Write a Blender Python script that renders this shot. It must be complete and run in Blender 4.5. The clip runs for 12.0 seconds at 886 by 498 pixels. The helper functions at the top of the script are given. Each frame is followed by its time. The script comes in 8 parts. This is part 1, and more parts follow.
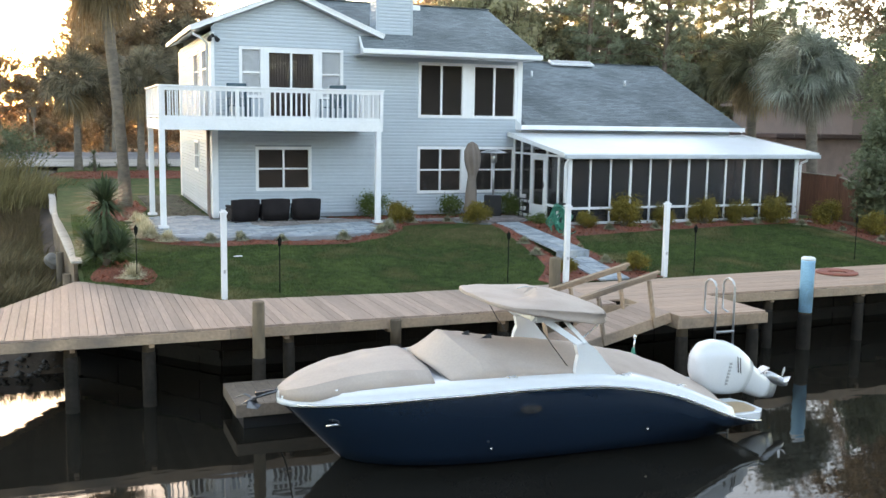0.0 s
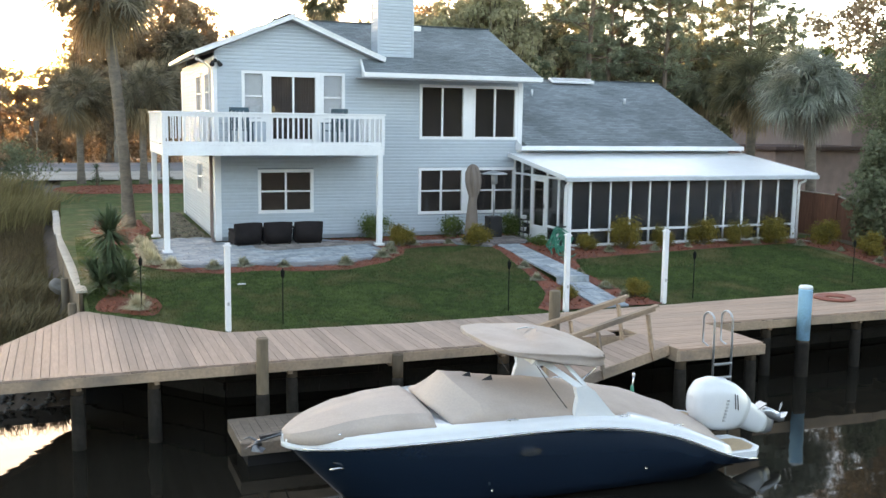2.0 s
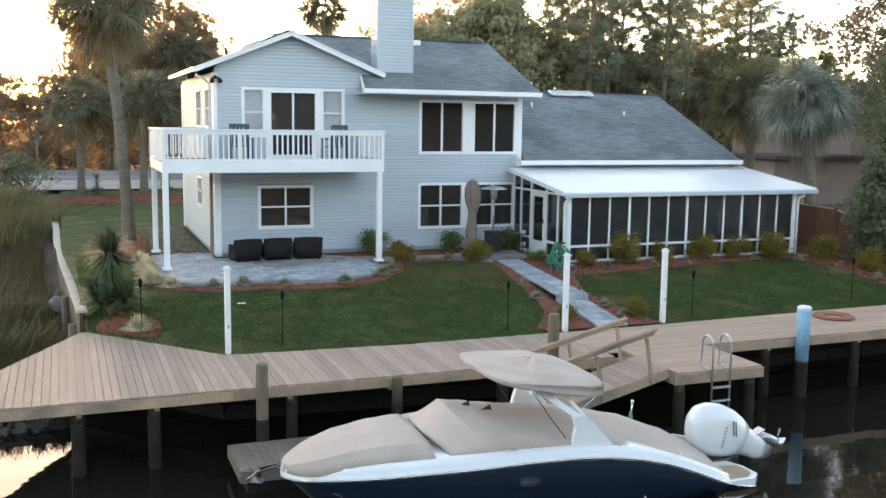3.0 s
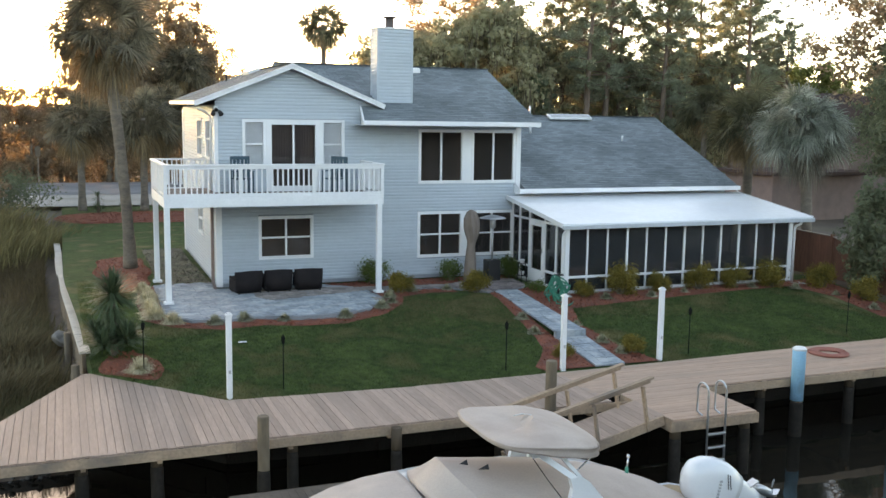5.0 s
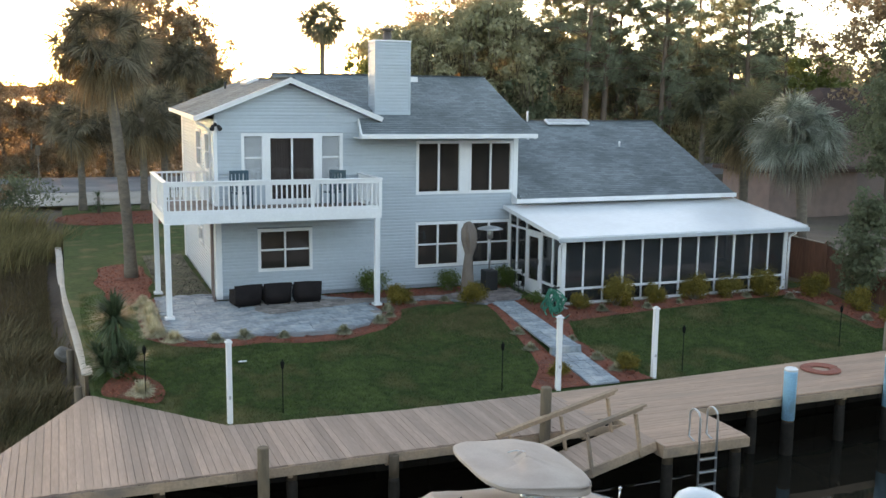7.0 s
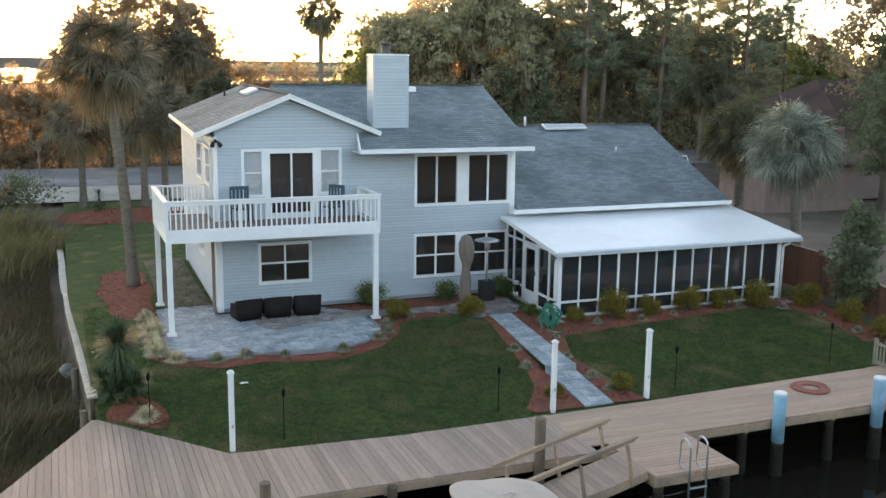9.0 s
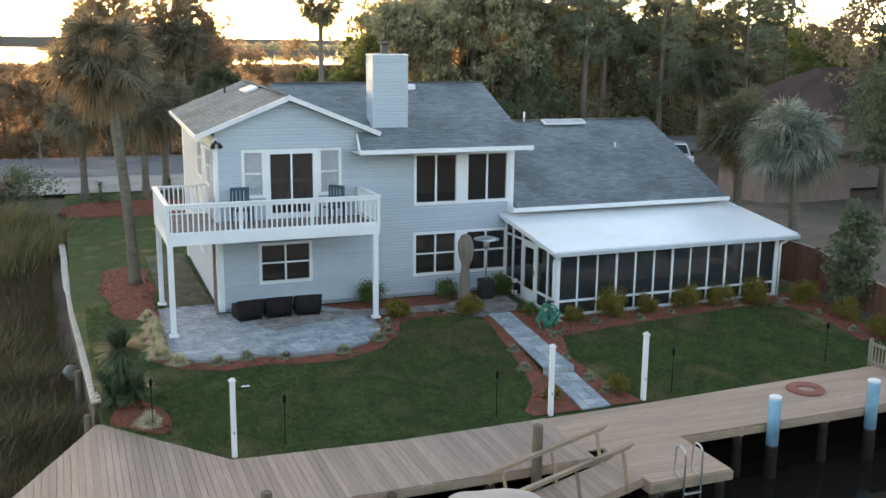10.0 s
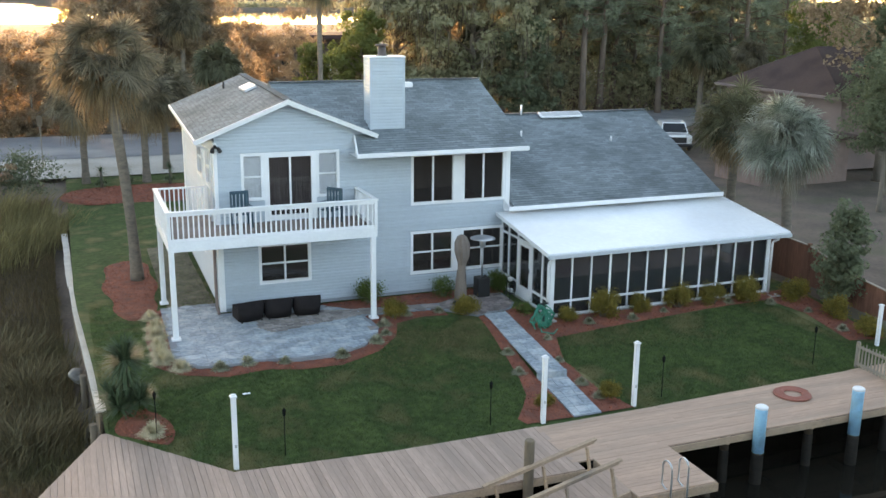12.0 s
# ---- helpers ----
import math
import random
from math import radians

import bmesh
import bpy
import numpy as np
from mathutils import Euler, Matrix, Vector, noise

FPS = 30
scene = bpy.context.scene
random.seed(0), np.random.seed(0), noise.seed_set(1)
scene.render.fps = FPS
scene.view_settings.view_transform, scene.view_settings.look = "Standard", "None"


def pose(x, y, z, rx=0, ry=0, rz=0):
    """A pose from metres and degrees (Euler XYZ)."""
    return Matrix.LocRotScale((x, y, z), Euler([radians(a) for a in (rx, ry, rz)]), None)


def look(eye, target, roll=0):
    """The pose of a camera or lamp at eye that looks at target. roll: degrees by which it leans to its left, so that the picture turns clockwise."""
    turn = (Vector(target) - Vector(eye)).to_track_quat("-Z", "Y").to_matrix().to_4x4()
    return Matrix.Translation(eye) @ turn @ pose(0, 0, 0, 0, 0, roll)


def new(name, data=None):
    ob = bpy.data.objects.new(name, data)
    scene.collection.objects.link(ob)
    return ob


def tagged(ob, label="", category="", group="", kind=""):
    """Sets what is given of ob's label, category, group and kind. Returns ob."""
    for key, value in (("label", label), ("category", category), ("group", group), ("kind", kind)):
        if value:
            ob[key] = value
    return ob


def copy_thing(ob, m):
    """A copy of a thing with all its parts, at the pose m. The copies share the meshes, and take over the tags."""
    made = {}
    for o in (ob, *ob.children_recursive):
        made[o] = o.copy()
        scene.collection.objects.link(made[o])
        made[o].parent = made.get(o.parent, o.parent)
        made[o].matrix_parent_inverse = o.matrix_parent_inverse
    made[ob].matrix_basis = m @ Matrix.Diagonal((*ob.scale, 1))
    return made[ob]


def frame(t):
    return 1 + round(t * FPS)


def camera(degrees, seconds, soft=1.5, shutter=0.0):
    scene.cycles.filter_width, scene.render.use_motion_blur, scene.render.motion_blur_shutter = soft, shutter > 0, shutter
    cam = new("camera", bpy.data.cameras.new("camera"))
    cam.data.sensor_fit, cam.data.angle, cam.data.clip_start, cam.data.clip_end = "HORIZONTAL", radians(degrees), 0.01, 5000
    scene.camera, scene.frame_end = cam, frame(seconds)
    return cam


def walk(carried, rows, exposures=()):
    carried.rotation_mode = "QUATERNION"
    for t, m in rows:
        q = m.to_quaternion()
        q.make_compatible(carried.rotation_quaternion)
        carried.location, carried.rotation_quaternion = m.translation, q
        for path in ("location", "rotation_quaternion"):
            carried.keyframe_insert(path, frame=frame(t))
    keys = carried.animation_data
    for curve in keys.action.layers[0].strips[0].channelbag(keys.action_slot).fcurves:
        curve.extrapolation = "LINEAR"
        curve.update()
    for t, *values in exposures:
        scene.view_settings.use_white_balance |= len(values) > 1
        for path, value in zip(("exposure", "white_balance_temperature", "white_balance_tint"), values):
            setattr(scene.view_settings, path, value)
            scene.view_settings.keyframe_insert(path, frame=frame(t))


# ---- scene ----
cam = camera(49.0, 12.0)
PATH = [
    (0, (0.382, 0.414, 2.982), (1.108, 2.259, 2.718), 0.9),
    (0.5, (0.378, 0.379, 3.055), (1.104, 2.224, 2.791), 0.9),
    (1, (0.358, 0.34, 3.213), (1.082, 2.186, 2.948), 0.9),
    (1.5, (0.331, 0.325, 3.416), (1.056, 2.17, 3.152), 0.9),
    (2, (0.321, 0.29, 3.655), (1.045, 2.136, 3.391), 0.8),
    (2.5, (0.328, 0.301, 3.876), (1.052, 2.147, 3.614), 0.8),
    (3, (0.331, 0.296, 4.095), (1.055, 2.142, 3.833), 0.8),
    (5, (0.301, 0.204, 5.12), (1.025, 2.049, 4.852), 0.8),
    (5.5, (0.292, 0.17, 5.358), (1.016, 2.015, 5.085), 0.7),
    (6, (0.282, 0.131, 5.621), (1.006, 1.974, 5.337), 0.7),
    (6.5, (0.302, 0.073, 5.911), (1.024, 1.915, 5.613), 0.7),
    (7, (0.312, 0.046, 6.142), (1.034, 1.886, 5.832), 0.7),
    (9, (0.273, -0.134, 7.481), (0.993, 1.695, 7.113), 0.7),
    (9.5, (0.292, -0.174, 7.84), (1.008, 1.652, 7.449), 0.6),
    (10, (0.291, -0.232, 8.158), (1.006, 1.59, 7.747), 0.6),
    (10.5, (0.309, -0.29, 8.503), (1.021, 1.528, 8.071), 0.6),
    (11, (0.297, -0.32, 8.869), (1.008, 1.493, 8.415), 0.6),
    (11.5, (0.323, -0.386, 9.203), (1.032, 1.423, 8.731), 0.6),
    (12, (0.333, -0.45, 9.584), (1.04, 1.354, 9.089), 0.6),
]
walk(cam, [(t, look(eye, target, roll)) for t, eye, target, roll in PATH], [(0, 3.93, 9500, 18), (1.5, 3.90, 9500, 18), (3, 3.71, 9450, 18), (6.5, 3.40, 9350, 17), (9.0, 3.37, 9150, 17), (10.5, 3.40, 9050, 16), (12, 3.63, 9000, 16)])

# ---------- light ----------
world = bpy.data.worlds.new("world")
scene.world = world
world.use_nodes = True
wn = world.node_tree
sky = wn.nodes.new("ShaderNodeTexSky")
sky.sky_type = "NISHITA"
sky.sun_disc = False
SUN_ELEV, SUN_BEARING = 3.0, -2.0          # degrees above the horizon; degrees right of +y
sky.sun_elevation = radians(SUN_ELEV)
sky.sun_rotation = radians(SUN_BEARING)
sky.air_density, sky.dust_density, sky.ozone_density = 0.5, 0.5, 0.8
back = wn.nodes["Background"]
back.inputs["Strength"].default_value = 0.15
wn.links.new(sky.outputs[0], back.inputs["Color"])
lamp = bpy.data.lights.new("sun", "SUN")
lamp.energy, lamp.angle, lamp.color = 0.9, radians(2.0), (1.0, 0.62, 0.34)
sun = new("sun", lamp)
sd = Vector((math.sin(radians(SUN_BEARING)) * math.cos(radians(SUN_ELEV)), math.cos(radians(SUN_BEARING)) * math.cos(radians(SUN_ELEV)), math.sin(radians(SUN_ELEV))))
sun.matrix_world = look(sd * 100, (0, 0, 0))


# ---------- materials ----------
def mat(name, c1, c2=None, rough=0.7, scale=2.0, fine=40.0, bump=0.0, bump_scale=60.0, metal=0.0, rand=0.0, stain=None, stain_scale=0.6,
        stretch=(1, 1, 1), spec=0.5, sheen=0.0, coat=0.0, trans=0.0, island=0.0, fine_amount=0.18):
    """A surface with broad and fine variation, in world metres."""
    m = bpy.data.materials.new(name)
    m.use_nodes = True
    t = m.node_tree
    n, l = t.nodes, t.links
    b = n["Principled BSDF"]
    geo = n.new("ShaderNodeNewGeometry")
    mp = n.new("ShaderNodeMapping")
    mp.inputs["Scale"].default_value = stretch
    l.new(geo.outputs["Position"], mp.inputs["Vector"])

    def noise_tex(s, d=4.0):
        x = n.new("ShaderNodeTexNoise")
        x.inputs["Scale"].default_value, x.inputs["Detail"].default_value = s, d
        l.new(mp.outputs[0], x.inputs["Vector"])
        return x

    def mix(f, a, bb, kind="MIX"):
        x = n.new("ShaderNodeMix")
        x.data_type, x.blend_type = "RGBA", kind
        for sock, v in ((x.inputs[0], f), (x.inputs[6], a), (x.inputs[7], bb)):
            if isinstance(v, (int, float)):
                sock.default_value = v
            elif isinstance(v, tuple):
                sock.default_value = (*v, 1)
            else:
                l.new(v, sock)
        return x.outputs[2]

    def ramp(src, lo, hi):
        x = n.new("ShaderNodeMapRange")
        x.inputs[1].default_value, x.inputs[2].default_value = lo, hi
        l.new(src, x.inputs[0])
        return x.outputs[0]

    c2 = c2 or tuple(v * 0.8 for v in c1)
    col = mix(ramp(noise_tex(scale).outputs[0], 0.32, 0.68), c1, c2)
    fv = n.new("ShaderNodeMapRange")
    fv.inputs[1].default_value, fv.inputs[2].default_value, fv.inputs[3].default_value, fv.inputs[4].default_value = 0.25, 0.75, 1 - fine_amount, 1 + fine_amount
    l.new(noise_tex(fine, 2.0).outputs[0], fv.inputs[0])
    col = mix(1.0, col, fv.outputs[0], "MULTIPLY")
    if stain:
        col = mix(ramp(noise_tex(stain_scale, 6.0).outputs[0], 0.5, 0.75), col, stain)
    if rand or island:
        src = n.new("ShaderNodeObjectInfo").outputs["Random"] if rand else geo.outputs["Random Per Island"]
        amount = rand or island
        r = n.new("ShaderNodeMapRange")
        r.inputs[3].default_value, r.inputs[4].default_value = 1 - amount, 1 + amount
        l.new(src, r.inputs[0])
        col = mix(1.0, col, r.outputs[0], "MULTIPLY")
    l.new(col, b.inputs["Base Color"])
    b.inputs["Roughness"].default_value, b.inputs["Metallic"].default_value = rough, metal
    b.inputs["Specular IOR Level"].default_value = spec
    b.inputs["Coat Weight"].default_value = coat
    if bump:
        bm_ = n.new("ShaderNodeBump")
        bm_.inputs["Strength"].default_value, bm_.inputs["Distance"].default_value = bump, 0.02
        l.new(noise_tex(bump_scale, 5.0).outputs[0], bm_.inputs["Height"])
        l.new(bm_.outputs[0], b.inputs["Normal"])
    if trans:
        tr = n.new("ShaderNodeBsdfTranslucent")
        l.new(col, tr.inputs["Color"])
        ms = n.new("ShaderNodeMixShader")
        ms.inputs[0].default_value = trans
        l.new(b.outputs[0], ms.inputs[1])
        l.new(tr.outputs[0], ms.inputs[2])
        l.new(ms.outputs[0], n["Material Output"].inputs["Surface"])
    return m


def glass_mat(name, tint, gloss=(1, 1, 1), see=1.0, body=(0.02, 0.02, 0.022)):
    """Window glass or insect screen: see-through by `see`, the rest a dark body, with a sheen."""
    m = bpy.data.materials.new(name)
    m.use_nodes = True
    n, l = m.node_tree.nodes, m.node_tree.links
    n.remove(n["Principled BSDF"])
    tr, gl, df = n.new("ShaderNodeBsdfTransparent"), n.new("ShaderNodeBsdfGlossy"), n.new("ShaderNodeBsdfDiffuse")
    tr.inputs[0].default_value, gl.inputs[0].default_value, df.inputs[0].default_value = (*tint, 1), (*gloss, 1), (*body, 1)
    gl.inputs["Roughness"].default_value = 0.03
    a, b, f = n.new("ShaderNodeMixShader"), n.new("ShaderNodeMixShader"), n.new("ShaderNodeFresnel")
    f.inputs[0].default_value = 1.5
    a.inputs[0].default_value = see
    l.new(df.outputs[0], a.inputs[1]), l.new(tr.outputs[0], a.inputs[2])
    l.new(f.outputs[0], b.inputs[0]), l.new(a.outputs[0], b.inputs[1]), l.new(gl.outputs[0], b.inputs[2])
    l.new(b.outputs[0], n["Material Output"].inputs["Surface"])
    return m


def shingle_mat(name, c1, c2, mortar):
    m = mat(name, c1, c2, rough=0.9, scale=0.5, fine=30, bump=0.5, bump_scale=120, stain=tuple(v * 0.8 for v in c2), stain_scale=0.5, fine_amount=0.22, spec=0.12)
    n, l = m.node_tree.nodes, m.node_tree.links
    uv, br = n.new("ShaderNodeUVMap"), n.new("ShaderNodeTexBrick")
    br.inputs["Scale"].default_value = 1.0
    br.inputs["Brick Width"].default_value, br.inputs["Row Height"].default_value, br.inputs["Mortar Size"].default_value = 0.31, 0.145, 0.006
    br.inputs["Color1"].default_value, br.inputs["Color2"].default_value, br.inputs["Mortar"].default_value = (0.84, 0.84, 0.84, 1), (1.17, 1.17, 1.17, 1), (0.60, 0.60, 0.60, 1)
    l.new(uv.outputs[0], br.inputs["Vector"])
    b = n["Principled BSDF"]
    old = b.inputs["Base Color"].links[0].from_socket
    mx = n.new("ShaderNodeMix")
    mx.data_type, mx.blend_type = "RGBA", "MULTIPLY"
    mx.inputs[0].default_value = 1.0
    l.new(old, mx.inputs[6]), l.new(br.outputs[0], mx.inputs[7]), l.new(mx.outputs[2], b.inputs["Base Color"])
    return m


M = {}
M["siding"] = mat("blue_grey_vinyl", (0.46, 0.525, 0.575), (0.425, 0.485, 0.535), rough=0.5, scale=0.5, fine=6, rand=0.035, fine_amount=0.03)
M["trim"] = mat("white_paint", (0.80, 0.81, 0.82), (0.74, 0.75, 0.76), rough=0.45, scale=1.5, fine=20, bump=0.04, fine_amount=0.04)
M["gutter"] = mat("pale_grey_metal", (0.50, 0.54, 0.57), (0.44, 0.48, 0.51), rough=0.45, scale=1.5, fine=8, fine_amount=0.06)
M["deck_floor"] = mat("weathered_deck_board", (0.27, 0.205, 0.18), (0.19, 0.15, 0.135), rough=0.85, scale=1.4, fine=14, stretch=(0.3, 1, 1), bump=0.2, rand=0.12)
M["sheath"] = mat("sheathing", (0.30, 0.34, 0.37), rough=0.8)
M["inner"] = mat("beige_panelling", (0.36, 0.32, 0.30), (0.28, 0.25, 0.235), rough=0.9)
M["floor_in"] = mat("dark_floor", (0.05, 0.035, 0.028), rough=0.6)
M["shingle"] = shingle_mat("grey_shingle", (0.215, 0.25, 0.265), (0.165, 0.195, 0.208), (0.06, 0.066, 0.07))
M["brown_shingle"] = shingle_mat("brown_shingle", (0.16, 0.11, 0.10), (0.13, 0.09, 0.085), (0.05, 0.04, 0.04))
M["roof_metal"] = mat("white_panel_roof", (0.80, 0.82, 0.83), (0.74, 0.77, 0.79), rough=0.38, scale=0.5, fine=6, fine_amount=0.04, stain=(0.72, 0.74, 0.75), stain_scale=0.9)
M["glass"] = glass_mat("window_glass", (0.74, 0.72, 0.71), see=0.86, body=(0.115, 0.098, 0.094))
M["clear_glass"] = glass_mat("clear_glass", (0.9, 0.91, 0.92))
M["screen"] = glass_mat("insect_screen", (0.75, 0.75, 0.75), see=0.42, body=(0.042, 0.045, 0.050))
M["blind"] = mat("pale_blind", (0.78, 0.79, 0.80), (0.7, 0.71, 0.73), rough=0.8, fine=14)
M["curtain"] = mat("dark_curtain", (0.21, 0.175, 0.18), (0.15, 0.125, 0.13), rough=0.9, stretch=(14, 14, 0.5))
M["wood"] = mat("dock_plank", (0.43, 0.30, 0.235), (0.345, 0.243, 0.192), rough=0.75, scale=0.4, fine=5, fine_amount=0.12, bump=0.25, bump_scale=12, rand=0.13, stain=(0.31, 0.225, 0.18), stain_scale=0.35, stretch=(7, 0.7, 3))
M["wood_x"] = mat("dock_plank_along", (0.50, 0.325, 0.235), (0.42, 0.278, 0.205), rough=0.75, scale=0.4, fine=5, fine_amount=0.12, bump=0.25, bump_scale=12, rand=0.05, stain=(0.37, 0.26, 0.195), stain_scale=0.35, stretch=(0.7, 7, 3))
M["wood_side"] = mat("dock_timber", (0.46, 0.315, 0.215), (0.35, 0.245, 0.175), rough=0.8, scale=1.6, fine=18, bump=0.25, rand=0.08, stain=(0.16, 0.13, 0.11), stain_scale=1.1)
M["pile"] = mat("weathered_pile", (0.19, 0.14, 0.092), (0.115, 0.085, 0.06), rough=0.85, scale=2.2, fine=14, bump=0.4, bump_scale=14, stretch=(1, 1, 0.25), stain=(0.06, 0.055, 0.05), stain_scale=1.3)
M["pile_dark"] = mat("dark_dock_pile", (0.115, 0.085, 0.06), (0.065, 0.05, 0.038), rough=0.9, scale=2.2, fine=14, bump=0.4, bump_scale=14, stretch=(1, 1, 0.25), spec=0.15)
M["pile_blue"] = mat("blue_pile_wrap", (0.32, 0.66, 0.88), (0.27, 0.58, 0.80), rough=0.45, scale=3, stain=(0.24, 0.42, 0.55), stain_scale=2)
# wet bulkhead timber, its colour lowered further for the shade beneath the deck
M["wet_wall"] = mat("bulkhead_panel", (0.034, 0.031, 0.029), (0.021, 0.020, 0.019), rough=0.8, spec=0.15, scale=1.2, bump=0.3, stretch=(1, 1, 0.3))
M["wet_pile"] = mat("wet_tidal_pile", (0.036, 0.030, 0.025), (0.022, 0.019, 0.016), rough=0.8, spec=0.12, scale=3, fine=14, bump=0.6, bump_scale=16)
M["float_wood"] = mat("worn_float_plank", (0.27, 0.20, 0.15), (0.20, 0.15, 0.115), rough=0.85, scale=1.2, fine=16, bump=0.3, rand=0.15, stain=(0.13, 0.105, 0.085), stain_scale=1.0)
M["cap_wood"] = mat("bleached_cap", (0.62, 0.58, 0.51), (0.50, 0.46, 0.40), rough=0.85, scale=2.0, rand=0.08, bump=0.2)
M["paver"] = mat("blue_grey_stone", (0.35, 0.395, 0.425), (0.21, 0.25, 0.28), rough=0.85, scale=1.7, fine=9, fine_amount=0.28, bump=0.5, bump_scale=18, rand=0.12, stain=(0.47, 0.48, 0.48), stain_scale=2.4)
M["paver_red"] = mat("worn_brown_paver", (0.33, 0.285, 0.26), (0.21, 0.185, 0.175), rough=0.85, scale=1.6, fine=12, bump=0.3, rand=0.3)
M["cobble"] = mat("mauve_cobble", (0.30, 0.24, 0.225), (0.20, 0.165, 0.16), rough=0.85, scale=2.5, fine=14, bump=0.4, rand=0.32)
M["joint"] = mat("sandy_joint", (0.25, 0.265, 0.285), rough=0.95)
M["mulch"] = mat("red_mulch", (0.27, 0.082, 0.046), (0.18, 0.058, 0.038), rough=0.95, scale=3, fine=22, bump=1.0, bump_scale=30, stain=(0.14, 0.055, 0.04), stain_scale=2.0)
M["chip"] = mat("mulch_chip", (0.33, 0.095, 0.05), (0.20, 0.06, 0.04), rough=0.95, scale=9, island=0.35)
M["lawn"] = mat("lawn_turf", (0.076, 0.108, 0.040), (0.032, 0.058, 0.022), rough=0.95, scale=0.8, fine=6, fine_amount=0.30, bump=0.8, bump_scale=45, stain=(0.19, 0.165, 0.08), stain_scale=0.8, spec=0.1)
M["blade"] = mat("grass_blade", (0.112, 0.158, 0.058), (0.050, 0.088, 0.034), rough=0.9, scale=0.8, fine=6, fine_amount=0.3, stain=(0.23, 0.195, 0.095), stain_scale=0.8, trans=0.5, island=0.15, spec=0.1)
M["straw"] = mat("straw_blade", (0.24, 0.20, 0.105), (0.15, 0.14, 0.07), rough=0.9, scale=2.0, trans=0.3, island=0.3, spec=0.1)
M["dull_blade"] = mat("dull_liriope", (0.46, 0.43, 0.31), (0.22, 0.23, 0.14), rough=0.8, scale=6, trans=0.25, island=0.4)
M["pale_blade"] = mat("pale_liriope", (0.74, 0.65, 0.47), (0.48, 0.42, 0.26), rough=0.8, scale=6, trans=0.25, island=0.3)
M["reed"] = mat("marsh_reed", (0.198, 0.142, 0.082), (0.116, 0.093, 0.052), rough=0.9, scale=0.4, trans=0.25, island=0.35, stain=(0.10, 0.11, 0.05), stain_scale=0.3, spec=0.12)
M["reed_dark"] = mat("green_marsh_rush", (0.18, 0.14, 0.082), (0.12, 0.105, 0.06), rough=0.9, scale=0.7, trans=0.2, island=0.35, spec=0.1)
M["reed_green"] = mat("tall_cane", (0.29, 0.245, 0.12), (0.20, 0.17, 0.085), rough=0.85, scale=0.7, trans=0.3, island=0.3, spec=0.12)
M["shrub"] = mat("shrub_leaf", (0.13, 0.18, 0.05), (0.09, 0.13, 0.04), rough=0.6, scale=3, trans=0.3, island=0.35, spec=0.12)
M["gold"] = mat("golden_shrub_leaf", (0.28, 0.205, 0.048), (0.15, 0.13, 0.036), rough=0.6, scale=4, trans=0.3, island=0.35, spec=0.12)
M["dark_leaf"] = mat("dark_leaf", (0.19, 0.22, 0.14), (0.13, 0.155, 0.10), rough=0.6, scale=0.9, trans=0.5, island=0.15, spec=0.12)
M["oak_leaf"] = mat("oak_leaf", (0.41, 0.375, 0.245), (0.285, 0.285, 0.18), rough=0.65, scale=0.3, trans=0.55, island=0.15, spec=0.12)
M["pine_leaf"] = mat("pine_needle", (0.30, 0.33, 0.235), (0.21, 0.245, 0.18), rough=0.7, scale=0.3, trans=0.5, island=0.15, spec=0.12)
M["bare_leaf"] = mat("sparse_bud", (0.39, 0.295, 0.20), (0.285, 0.22, 0.155), rough=0.8, scale=0.3, trans=0.65, island=0.2, spec=0.12)
M["lime_leaf"] = mat("spring_leaf", (0.21, 0.24, 0.085), (0.16, 0.185, 0.07), rough=0.65, scale=0.4, trans=0.6, island=0.15, spec=0.12)
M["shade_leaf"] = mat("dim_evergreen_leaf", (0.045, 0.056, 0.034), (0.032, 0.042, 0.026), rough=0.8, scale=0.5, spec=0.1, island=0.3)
M["palm_leaf"] = mat("palm_leaf", (0.34, 0.355, 0.30), (0.115, 0.135, 0.10), rough=0.45, scale=1.9, trans=0.35, island=0.35, spec=0.12)
M["palm_brown"] = mat("sunlit_palm_leaf", (0.245, 0.21, 0.148), (0.11, 0.098, 0.07), rough=0.55, scale=1.7, trans=0.4, island=0.35, spec=0.12)
M["palm_grey"] = mat("grey_dry_frond", (0.27, 0.245, 0.20), (0.17, 0.155, 0.13), rough=0.9, scale=1.5, island=0.35, trans=0.15, spec=0.12)
M["palm_olive"] = mat("olive_palm_leaf", (0.135, 0.135, 0.085), (0.085, 0.088, 0.055), rough=0.5, scale=1.0, trans=0.3, island=0.35, spec=0.12)
M["palm_dead"] = mat("dry_palm_frond", (0.27, 0.20, 0.12), (0.19, 0.14, 0.085), rough=0.9, scale=1.5, island=0.3, trans=0.15, spec=0.12)
M["yucca_leaf"] = mat("yucca_leaf", (0.095, 0.13, 0.07), (0.06, 0.09, 0.048), rough=0.5, scale=3, island=0.3, spec=0.12)
M["bark"] = mat("tree_bark", (0.22, 0.185, 0.15), (0.14, 0.118, 0.098), rough=0.95, scale=3, fine=12, bump=0.8, bump_scale=12, stretch=(1, 1, 0.3))
M["moss"] = mat("hanging_moss", (0.19, 0.17, 0.125), (0.14, 0.125, 0.09), rough=0.95, scale=0.8, trans=0.4, island=0.2, spec=0.05)
M["pine_bark"] = mat("pine_bark", (0.20, 0.145, 0.115), (0.13, 0.095, 0.078), rough=0.95, scale=3, fine=12, bump=0.8, bump_scale=12, stretch=(1, 1, 0.3))
